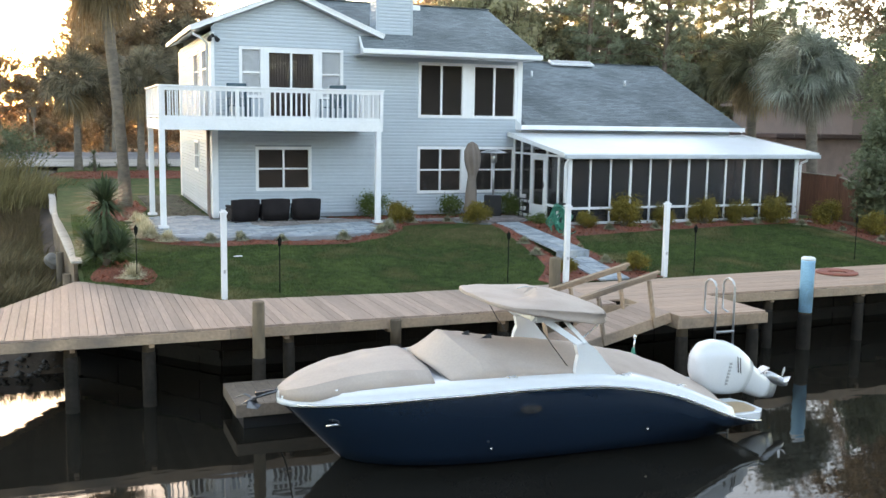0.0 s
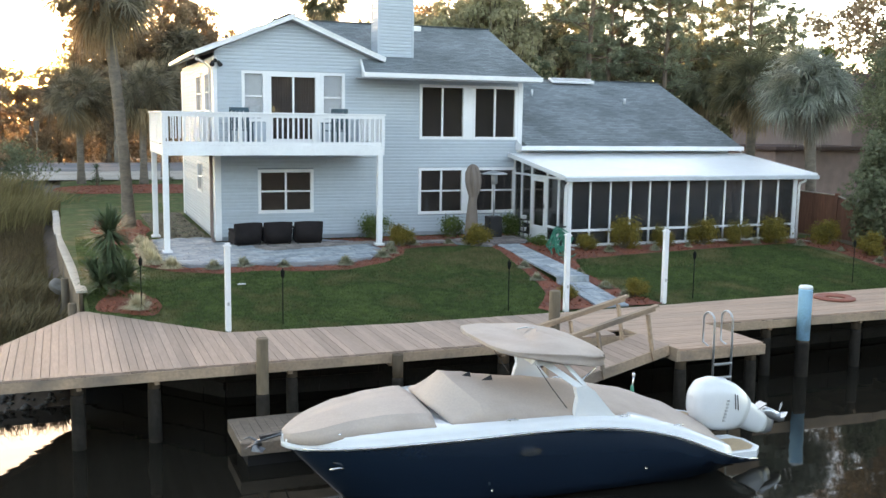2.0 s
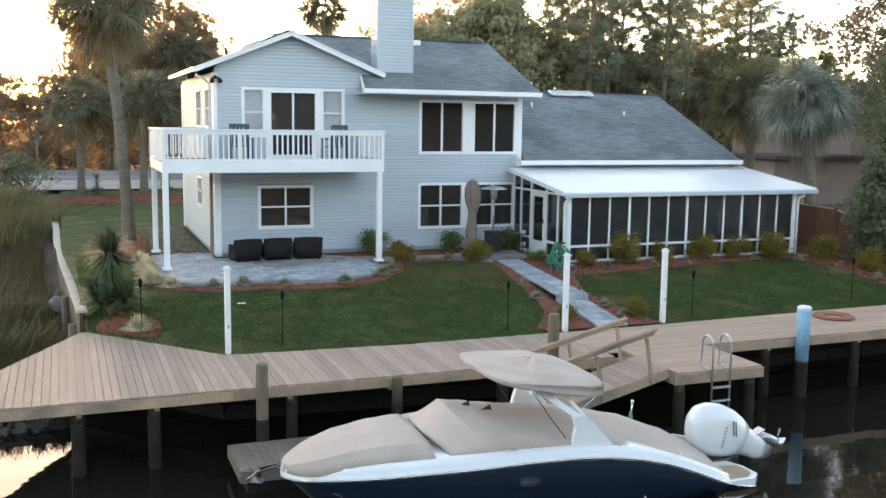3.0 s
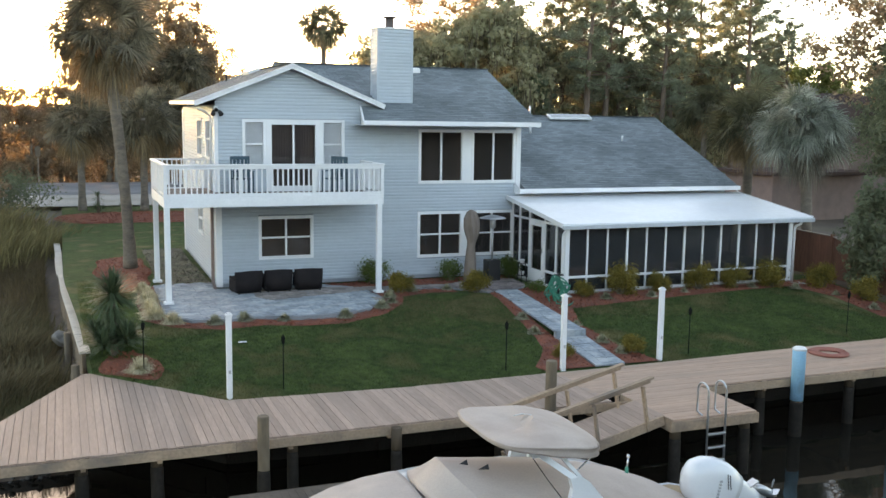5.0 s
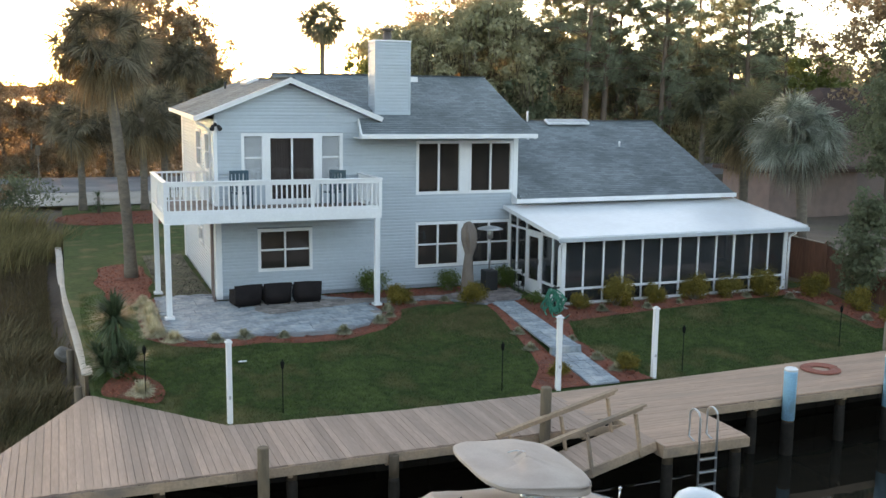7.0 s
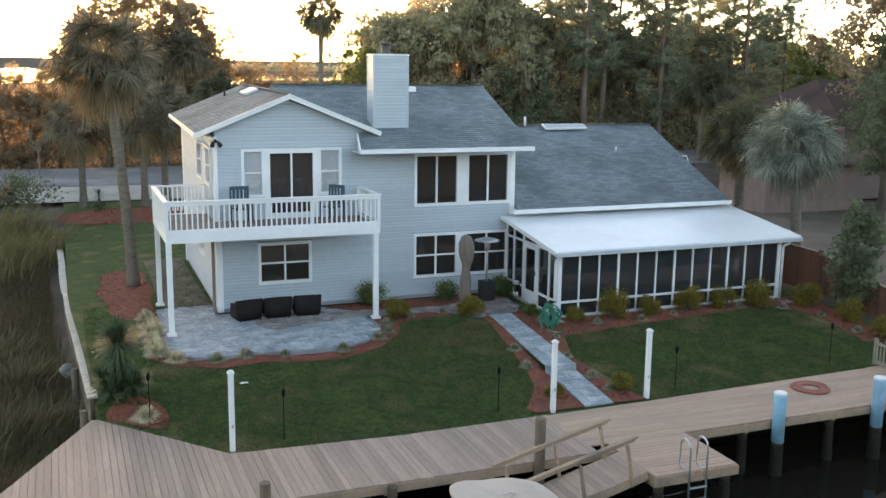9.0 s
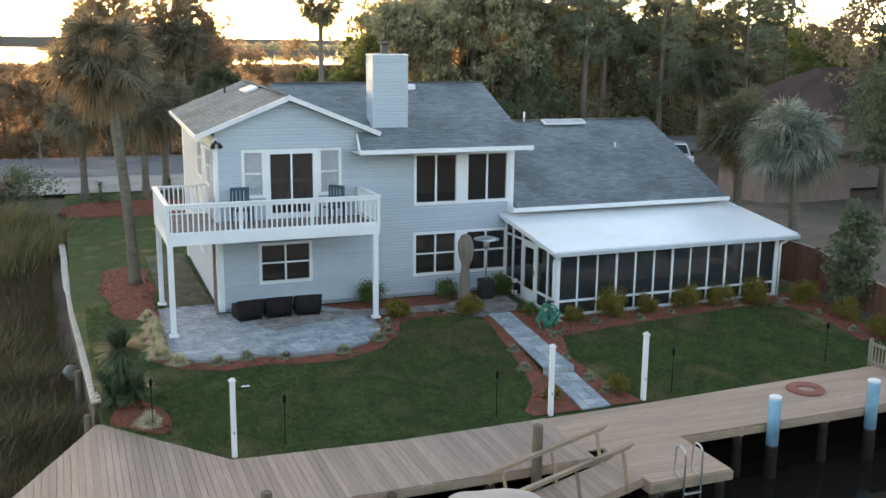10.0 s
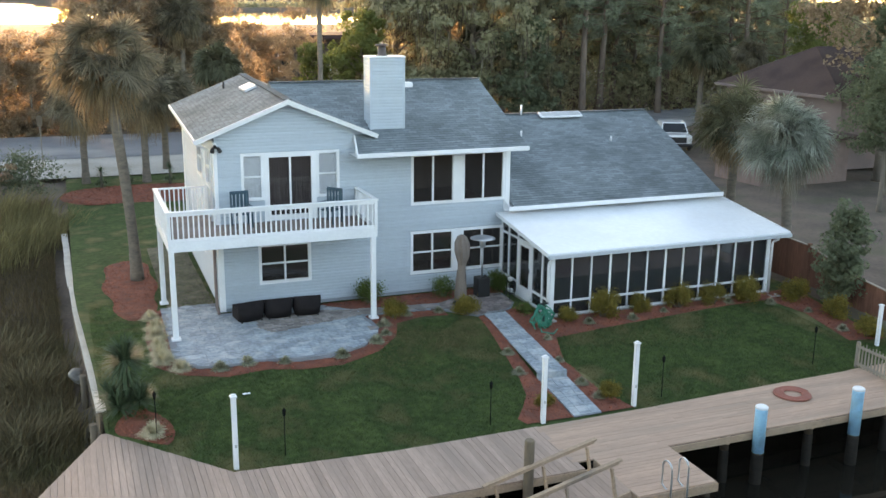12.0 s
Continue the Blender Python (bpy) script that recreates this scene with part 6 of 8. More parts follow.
# bow cover
bm = bmesh.new()
rings = []
BOWH = [(0.0, 0.0), (0.02, 0.05), (0.05, 0.11), (0.12, 0.20), (0.19, 0.225), (0.272, 0.165)]
for s in np.linspace(0.002, 0.272, 22):
    b, zs = beam_at(s) - 0.02 - 0.15 * min(max((s - 0.06) / 0.12, 0), 1), smooth_curve(SHEER, s)
    over = min(max((0.13 - s) / 0.08, 0), 1)
    b = max(b + 0.045 * over, 0.02)
    h = curve(BOWH, s)
    ring = []
    for f in np.linspace(-1, 1, 17):
        fold = 0.014 * noise.noise((s * 30, f * 4, 2.0))
        prof = 1 - 0.28 * abs(f) - 0.72 * max(0.0, (abs(f) - 0.74) / 0.26) ** 1.2
        ring.append(on_boat(s * BL - 0.02, f * b, zs + 0.057 + h * prof + fold * prof - (0.10 * over if abs(f) > 0.99 else 0.035 * over if abs(f) > 0.86 else 0.0)))
    rings.append(ring)
vr = loft(bm, rings)
for r_, q_ in zip(vr, vr[1:]):
    for j in (2, 14):
        e_ = bm.edges.get((r_[j], q_[j]))
        if e_:
            e_.smooth = False
bow_cover = part("bow_cover", bm, M["canvas"], boat, "taupe canvas cover over the bow")
bow_cover.modifiers.new("thick", "SOLIDIFY").thickness = -0.012

# cockpit cover: creased over the windscreen's top and sides, falling aft
STATIONS = [  # centre a, z; shoulder a, w, z; foot a, w
    (2.02, -0.48, 2.20, 0.90, -0.605, 2.24, 1.00), (2.44, -0.14, 2.70, 0.84, -0.40, 2.73, 1.07), (2.85, -0.205, 2.96, 0.85, -0.425, 2.96, 1.09), (3.30, -0.29, 3.34, 0.87, -0.47, 3.34, 1.10),
    (4.00, -0.39, 4.00, 0.90, -0.55, 4.00, 1.10), (4.80, -0.50, 4.80, 0.90, -0.66, 4.80, 1.10), (5.70, -0.70, 5.70, 0.86, -0.88, 5.70, 1.09), (6.30, -0.94, 6.30, 0.82, -1.10, 6.30, 1.07), (6.95, -1.27, 6.90, 0.74, -1.37, 6.86, 1.04)]


def cover_ring(st):
    ac, zc, ash, wsh, zsh, af, wf = st
    zf = smooth_curve(SHEER, af / BL) + 0.055
    half = [(af, wf, zf), (af * 0.3 + ash * 0.7, wf * 0.4 + wsh * 0.6 + 0.02, zf * 0.35 + zsh * 0.65)]
    half += [(ac + (ash - ac) * f ** 2, wsh * f, zc + (zsh - zc) * f ** 1.7) for f in (1.0, 0.82, 0.62, 0.42, 0.2)]
    return half + [(ac, 0.0, zc)] + [(a, -w, z) for a, w, z in half[::-1]]


bm = bmesh.new()
rings = []
for i, (p, q) in enumerate(zip(STATIONS, STATIONS[1:])):
    for k in range(6):
        f = k / 6
        ring = []
        for j, (a_, b_) in enumerate(zip(cover_ring(p), cover_ring(q))):
            a, w, z = (u + (v - u) * f for u, v in zip(a_, b_))
            wrinkle = 0.012 * noise.noise((a * 2.6, w * 3.2, 7.0)) + 0.010 * noise.noise((a * 0.9 + w * 5.0, w, 3.0)) if j not in (0, 14) else 0
            sag = -0.005 * math.sin(f * math.pi) if i else 0.0
            ring.append(on_boat(a, -w, z + wrinkle + sag))
        rings.append(ring)
rings.append([on_boat(a, -w, z) for a, w, z in cover_ring(STATIONS[-1])])
vr = loft(bm, rings)
for k, r_ in enumerate(vr):
    for j in range(len(r_) - 1):
        if k == 6:
            e_ = bm.edges.get((r_[j], r_[j + 1]))
            if e_:
                e_.smooth = False
    if k < 30 and k + 1 < len(vr):
        for j in (2, 12):
            e_ = bm.edges.get((r_[j], vr[k + 1][j]))
            if e_:
                e_.smooth = False
cov = part("cockpit_cover", bm, M["canvas"], boat, "taupe canvas cover over windscreen and cockpit")
cov.modifiers.new("thick", "SOLIDIFY").thickness = -0.014
for a, w in ((2.78, -0.06), (3.02, -0.34)):
    bm = bmesh.new()
    p = on_boat(a, w, -0.215)
    vs = [bm.verts.new(p + Vector(o)) for o in ((-0.09, 0, 0.0), (0.08, -0.05, 0.0), (0.08, 0.05, 0.0), (0.08, 0.0, 0.075))]
    for f in ((0, 1, 3), (0, 3, 2), (1, 2, 3), (0, 2, 1)):
        bm.faces.new([vs[i] for i in f])
    part("cover_vent", bm, M["black"], cov)

# arch
for s in (-1, 1):
    y_b, y_t = s * 1.16, s * 0.92
    bm = bmesh.new()

    def plate(pts, th):
        f = [bm.verts.new(on_boat(a, w, z)) for a, w, z in pts]
        g = [bm.verts.new(on_boat(a, w - s * th, z)) for a, w, z in pts]
        bm.faces.new(f), bm.faces.new(g[::-1])
        for i in range(len(pts)):
            j = (i + 1) % len(pts)
            bm.faces.new((f[j], f[i], g[i], g[j]))

    plate([(4.10, y_b, -0.66), (4.82, y_b, -0.74), (4.62, y_b * 0.985, -0.52), (4.44, y_b * 0.97, -0.30), (4.30, y_b * 0.96, -0.20), (4.12, y_b * 0.96, -0.22), (4.16, y_b * 0.97, -0.38), (4.12, y_b * 0.985, -0.52)], 0.10)
    plate([(4.12, y_b * 0.96, -0.22), (4.24, y_b * 0.96, -0.20), (3.70, y_t, 0.19), (3.54, y_t, 0.19)], 0.07)
    plate([(4.24, y_b * 0.96, -0.20), (4.31, y_b * 0.96, -0.20), (4.16, y_b * 0.90, -0.02), (4.02, y_t, 0.15), (3.94, y_t, 0.17), (4.08, y_b * 0.90, -0.02)], 0.06)
    plate([(3.50, y_t, 0.12), (4.08, y_t, 0.12), (4.02, y_t, 0.19), (3.54, y_t, 0.19)], 0.09)
    bmesh.ops.recalc_face_normals(bm, faces=bm.faces[:])
    part("arch_leg", bm, M["gelcoat"], boat, "white swept-forward arch leg")
bm = bmesh.new()
beam(bm, on_boat(3.8, -0.95, 0.14), on_boat(3.8, 0.95, 0.14), 0.5, 0.07)
part("arch_top", bm, M["gelcoat"], boat)
for s in (-1, 1):
    bm = bmesh.new()
    tube(bm, [on_boat(3.55, s * 0.93, 0.13), on_boat(3.78, s * 1.0, -0.22), on_boat(4.02, s * 1.04, -0.54)], 0.007, 6)
    part("strap", bm, M["black"], boat)
    bm = bmesh.new()
    tube(bm, [on_boat(4.64, s * 0.9, 0.06), on_boat(4.24, s * 1.0, -0.18)], 0.014, 8)
    part("stay", bm, M["chrome"], boat)

# sun top, covered
BCX, BCW = 3.86, -0.08
bm = bmesh.new()
rings = []
for f, h in ((0.97, -0.10), (1.0, -0.085), (0.985, -0.055), (1.01, -0.03), (0.99, 0.0), (1.0, 0.02), (0.97, 0.045), (0.90, 0.075), (0.74, 0.115), (0.52, 0.15), (0.28, 0.175), (0.1, 0.185)):
    ring = []
    for k in range(56):
        a = 2 * math.pi * k / 56
        ca, sa = math.cos(a), math.sin(a)
        rx = 0.94 * abs(ca) ** 0.52 * (1 if ca > 0 else -1)
        ry = 1.10 * abs(sa) ** 0.52 * (1 if sa > 0 else -1)
        wob = 0.014 * noise.noise((rx * 4, ry * 4, h * 9)) + 0.022 * noise.noise((rx * 2.2 + 9, ry * 1.5, f * 2))
        if f > 0.88 and ry < -0.5:
            wob += 0.016 * math.sin(rx * 3.0 + h * 90) * math.sin(h * 40 + 1)
        thick = 0.30 + 0.70 * min(max((rx + 0.94) / 1.3, 0), 1)
        ring.append(on_boat(BCX + rx * f, BCW + ry * f - (0.02 * math.sin(h * 60 + rx * 2) if f > 0.88 else 0), 0.275 + (h * 1.35 if h < 0 else h) * thick - 0.115 * rx * f + wob * (0.4 + 0.6 * thick)))
    rings.append(ring)
vr = loft(bm, rings, close=True)
bm.faces.new(vr[-1])
bm.faces.new(vr[0][::-1])
sun_top = part("sun_top", bm, M["canvas"], boat, "taupe canvas sun top, domed and laced")
bm = bmesh.new()
tube(bm, [on_boat(3.72, 0.12, 0.425), on_boat(3.86, 0.1, 0.45), on_boat(4.0, 0.05, 0.43)], 0.012, 8)
part("mast_light", bm, M["alu"], sun_top)

# swim platform
for s in (-1, 1):
    bm = bmesh.new()
    b0 = [(6.75, s * 0.30), (7.42, s * 0.34), (7.55, s * 0.62), (7.55, s * 1.0), (7.38, s * 1.17), (6.75, s * 1.19)]
    lo = [bm.verts.new(on_boat(a, w, -1.63)) for a, w in b0]
    hi = [bm.verts.new(on_boat(a, w, -1.51)) for a, w in b0]
    bm.faces.new(lo), bm.faces.new(hi[::-1])
    for i in range(6):
        bm.faces.new((lo[i], lo[(i + 1) % 6], hi[(i + 1) % 6], hi[i]))
    bmesh.ops.recalc_face_normals(bm, faces=bm.faces[:])
    pl = part("swim_platform", bm, M["gelcoat"], boat, "white swim platform")
    bm = bmesh.new()
    b1 = [(6.97, s * 0.52), (7.38, s * 0.55), (7.47, s * 0.66), (7.47, s * 0.96), (7.32, s * 1.08), (6.93, s * 1.08)]
    vs = [bm.verts.new(on_boat(a, w, -1.503)) for a, w in b1]
    bm.faces.new(vs if s > 0 else vs[::-1])
    part("deck_mat", bm, M["teak"], pl, "tan teak-look mat")

# outboard, tilted up
motor = part("outboard_motor", boxes((BOW.x + 6.95, 13.44, -1.5, BOW.x + 7.2, 13.56, -1.2), bevel=0.02), M["black"], boat, "white outboard motor tilted up")


def body(rows, mtl, name, lab="", n=22, power=0.8):
    bm = bmesh.new()
    rings = []
    for i, (a, z, ra, rb) in enumerate(rows):
        p0, p1 = rows[max(i - 1, 0)], rows[min(i + 1, len(rows) - 1)]
        d = Vector((p1[0] - p0[0], 0, p1[1] - p0[1])).normalized()
        up = Vector((-d.z, 0, d.x))
        ring = []
        for k in range(n):
            q = 2 * math.pi * k / n
            c, s_ = math.cos(q), math.sin(q)
            c, s_ = math.copysign(abs(c) ** power, c), math.copysign(abs(s_) ** power, s_)
            o = up * (ra * c)
            ring.append(on_boat(a + 0.12 + o.x, -0.12 + rb * s_, z - 0.02 + o.z))
        rings.append(ring)
    vr = loft(bm, rings, close=True)
    bm.faces.new(vr[0][::-1]), bm.faces.new(vr[-1])
    bmesh.ops.recalc_face_normals(bm, faces=bm.faces[:])
    return part(name, bm, mtl, motor, lab)


body([(6.70, -0.92, 0.10, 0.09), (6.73, -0.92, 0.24, 0.18), (6.82, -0.93, 0.36, 0.25), (6.98, -0.95, 0.425, 0.285), (7.18, -1.00, 0.45, 0.30), (7.38, -1.07, 0.425, 0.29), (7.56, -1.14, 0.365, 0.26), (7.70, -1.20, 0.30, 0.21)], M["gelcoat"], "cowl", "smooth white cowl", n=32)
body([(7.56, -1.13, 0.29, 0.17), (7.78, -1.25, 0.25, 0.14), (7.98, -1.36, 0.22, 0.11), (8.14, -1.44, 0.19, 0.08), (8.24, -1.49, 0.13, 0.05)], M["gelcoat"], "midsection")
body([(8.02, -1.37, 0.20, 0.055), (8.16, -1.43, 0.19, 0.06), (8.28, -1.47, 0.17, 0.05), (8.38, -1.50, 0.12, 0.03)], M["alu"], "gearcase", "bare metal gearcase")
body([(8.16, -1.20, 0.03, 0.03), (8.20, -1.22, 0.075, 0.075), (8.34, -1.29, 0.09, 0.09), (8.54, -1.38, 0.075, 0.075), (8.62, -1.42, 0.03, 0.03)], M["alu"], "propeller_shaft")
bm = bmesh.new()
beam(bm, on_boat(8.06, -0.12, -1.22), on_boat(8.30, -0.12, -1.10), 0.18, 0.02)
part("cavitation_plate", bm, M["alu"], motor)
bm = bmesh.new()
for k in range(3):
    a = k * 2.094 + 0.4
    c = on_boat(8.64, -0.12, -1.31)
    u = Vector((0.30 * math.cos(a) * 0.35, 0.16 * math.sin(a), 0.16 * math.cos(a)))
    v = Vector((0.07, 0.05 * math.cos(a), -0.05 * math.sin(a)))
    vs = [bm.verts.new(c + o) for o in (u * 0.15 - v * 0.4, u * 0.15 + v * 0.4, u * 0.8 + v * 1.2, u * 1.15, u * 0.8 - v * 0.8)]
    bm.faces.new(vs)
part("propeller", bm, M["chrome"], motor)
for i, (a0, z0) in enumerate(((7.36, -0.80), (7.41, -0.82))):
    bm = bmesh.new()
    beam(bm, on_boat(a0 + 0.12, -0.418, z0), on_boat(a0 + 0.14, -0.425, z0 - 0.26), 0.012, 0.012)
    part("stripe", bm, M["dark_metal"], motor)
bm = bmesh.new()
for i in range(7):
    p = on_boat(7.28 + 0.012 * i, -0.424, -1.24 + 0.055 * i)
    box(bm, p.x - 0.025, p.y - 0.006, p.z - 0.015, p.x + 0.02, p.y + 0.012, p.z + 0.02)
part("lettering_bar", bm, M["grey_sign"], motor)
part("bracket", boxes((BOW.x + 6.85, 13.38, -1.62, BOW.x + 7.25, 13.62, -1.25), bevel=0.03), M["black"], motor)

# fittings
bm = bmesh.new()
c = on_boat(3.35, -1.275, -1.06)
for k in range(24):
    a, b = 2 * math.pi * k / 24, 2 * math.pi * (k + 1) / 24
    beam(bm, c + Vector((0.155 * math.cos(a), -0.012, 0.045 * math.sin(a))), c + Vector((0.155 * math.cos(b), -0.012, 0.045 * math.sin(b))), 0.012, 0.012)
for dx in (-0.06, 0.06):
    box(bm, c.x + dx - 0.045, c.y - 0.015, c.z - 0.012, c.x + dx + 0.045, c.y - 0.002, c.z + 0.012)
part("oval_badge", bm, M["chrome"], boat, "oval chrome badge")
for a, s in ((0.75, -1), (3.1, -1), (4.95, -1), (5.9, -1), (0.75, 1), (4.95, 1)):
    bm = bmesh.new()
    q = a / BL
    p = on_boat(a, s * (beam_at(q) - 0.13), smooth_curve(SHEER, q) + 0.055)
    tube(bm, [p + Vector((-0.09, 0, 0.004)), p + Vector((-0.05, 0, 0.014)), p + Vector((0.05, 0, 0.012)), p + Vector((0.09, 0, -0.004))], 0.012, 8)
    tube(bm, [p + Vector((-0.04, 0, -0.02)), p + Vector((-0.04, 0, 0.012))], 0.01, 8)
    tube(bm, [p + Vector((0.04, 0, -0.02)), p + Vector((0.04, 0, 0.012))], 0.01, 8)
    part("cleat", bm, M["chrome"], boat)
bm = bmesh.new()
p = on_boat(-0.02, 0, -0.86)
tube(bm, [p + Vector((0.25, 0, 0.02)), p, p + Vector((-0.35, 0.02, -0.08)), p + Vector((-0.42, 0.02, -0.16))], 0.022, 8)
for s in (-1, 1):
    vs = [bm.verts.new(p + Vector(o)) for o in ((-0.40, 0, -0.10), (-0.24, s * 0.08, -0.16), (-0.30, s * 0.13, -0.2), (-0.44, s * 0.03, -0.2))]
    bm.faces.new(vs)
for s in (-1, 1):
    tube(bm, [p + Vector((-0.30, s * 0.02, -0.10)), p + Vector((-0.42, s * 0.16, -0.05)), p + Vector((-0.55, s * 0.20, -0.10))], [0.02, 0.016, 0.006], 6)
part("anchor", bm, M["worn_steel"], boat, "dull steel anchor on the bow roller")
bm = bmesh.new()
beam(bm, p + Vector((0.32, 0.05, 0.03)), p + Vector((-0.30, 0.05, -0.03)), 0.10, 0.05)
part("bow_roller", bm, M["dark_metal"], boat)
bm = bmesh.new()
p = on_boat(0.55, -0.60, -1.25)
tube(bm, [p + Vector((0.0, 0, 0)), p + Vector((0.12, -0.06, 0.03)), p + Vector((0.22, -0.02, 0.0))], 0.02, 8)
part("bow_light", bm, M["chrome"], boat)
for a, z in ((2.8, -1.62), (5.35, -1.58)):
    bm = bmesh.new()
    bmesh.ops.create_uvsphere(bm, u_segments=10, v_segments=6, radius=0.02, matrix=Matrix.Translation(on_boat(a, -1.16, z)))
    part("drain_fitting", bm, M["chrome"], boat)
bm = bmesh.new()
q = on_boat(5.82, 0.10, -0.80)
tube(bm, [q + Vector((0, 0, 0.08)), q + Vector((0.02, 0, 0.30))], 0.014, 8)
lathe(bm, q + Vector((0.02, 0, 0.30)), [(0.014, 0), (0.028, 0.015), (0.028, 0.05), (0.01, 0.065)], 10)
light_pole = part("stern_light", bm, M["chrome"], boat, "short chrome stern light")
bm = bmesh.new()
lathe(bm, q, [(0.03, 0), (0.035, 0.05), (0.025, 0.14), (0.016, 0.15)], 10)
part("socket", bm, M["hose"], light_pole, "teal plastic socket")
bm = bmesh.new()
a, b = on_boat(0.3, 0.2, -0.80), Vector((3.55, 15.5, -1.50))
tube(bm, [a.lerp(b, t) + Vector((0, 0, -0.25 * math.sin(t * math.pi))) for t in np.linspace(0, 1, 10)], 0.014, 6)
solo("mooring_rope", bm, M["black"], "dark mooring rope from bow to float", "rope", at=tuple(b))


# ---------- planting ----------
def leaf_quads(c, size, rs, flat=0.0, aspect=0.55, up=None):
    """Diamond leaves round the centres c, turned at random."""
    n = len(c)
    d = rs.normal(size=(n, 3))
    d[:, 2] *= (1 - flat)
    d /= np.linalg.norm(d, axis=1, keepdims=True) + 1e-9
    e = rs.normal(size=(n, 3))
    e -= (e * d).sum(1, keepdims=True) * d
    e /= np.linalg.norm(e, axis=1, keepdims=True) + 1e-9
    s = (size * rs.uniform(0.6, 1.3, n))[:, None]
    v = np.stack([c - d * s, c + e * s * aspect, c + d * s, c - e * s * aspect], 1).reshape(-1, 3)
    f = np.arange(n * 4).reshape(-1, 4)
    return v, f


def limb(bm, a, b, r0, r1, bend=0.1, n=6, seed=0):
    r = random.Random(seed)
    a, b = Vector(a), Vector(b)
    L = (b - a).length
    off = Vector((r.uniform(-1, 1), r.uniform(-1, 1), r.uniform(-0.3, 0.6))) * bend * L
    pts = [a.lerp(b, t) + off * math.sin(t * math.pi) for t in (0, 0.25, 0.5, 0.75, 1)]
    tube(bm, pts, [r0 + (r1 - r0) * t for t in (0, 0.25, 0.5, 0.75, 1)], n, cap=False)


def shell_leaves(c, radii, n, size, rs, aspect=0.6, tidy=0.75):
    """Leaves over an uneven clump, most of them facing outwards, so that the clump shades as one mass."""
    d = rs.normal(size=(n, 3))
    d /= np.linalg.norm(d, axis=1, keepdims=True) + 1e-9
    lump = 1 + 0.22 * np.sin(d[:, :1] * 5 + c[0]) * np.cos(d[:, 1:2] * 4 + c[1])
    p = np.asarray(c) + d * np.asarray(radii) * lump * rs.uniform(0.35, 1.0, (n, 1)) ** 0.5
    nr = d * tidy + rs.normal(size=(n, 3)) * (1 - tidy) + np.array([0, 0, 0.25])
    nr /= np.linalg.norm(nr, axis=1, keepdims=True) + 1e-9
    u = rs.normal(size=(n, 3))
    u -= (u * nr).sum(1, keepdims=True) * nr
    u /= np.linalg.norm(u, axis=1, keepdims=True) + 1e-9
    w = np.cross(nr, u)
    k = (size * rs.uniform(0.55, 1.35, n))[:, None]
    v = np.stack([p - u * k, p + w * k * aspect, p + u * k, p - w * k * aspect], 1).reshape(-1, 3)
    return v, np.arange(n * 4).reshape(-1, 4)


def strands(p, length, width, rs, sway=0.12):
    """Thin hanging ribbons from the points p."""
    n = len(p)
    a = rs.uniform(0, 2 * np.pi, n)
    s_ = np.column_stack([np.cos(a), np.sin(a), np.zeros(n)]) * (width * rs.uniform(0.6, 1.4, n))[:, None]
    ln = length * rs.uniform(0.4, 1.4, n)
    off = np.column_stack([rs.normal(size=n) * sway, rs.normal(size=n) * sway, -ln])
    v = np.stack([p - s_, p + s_, p + off * 0.55 + s_ * 0.8, p + off * 0.55 - s_ * 0.8, p + off + s_ * 0.15, p + off - s_ * 0.15], 1).reshape(-1, 3)
    i = np.arange(n)[:, None] * 6
    return v, np.concatenate([i + np.array([[0, 1, 2, 3]]), i + np.array([[3, 2, 4, 5]])])


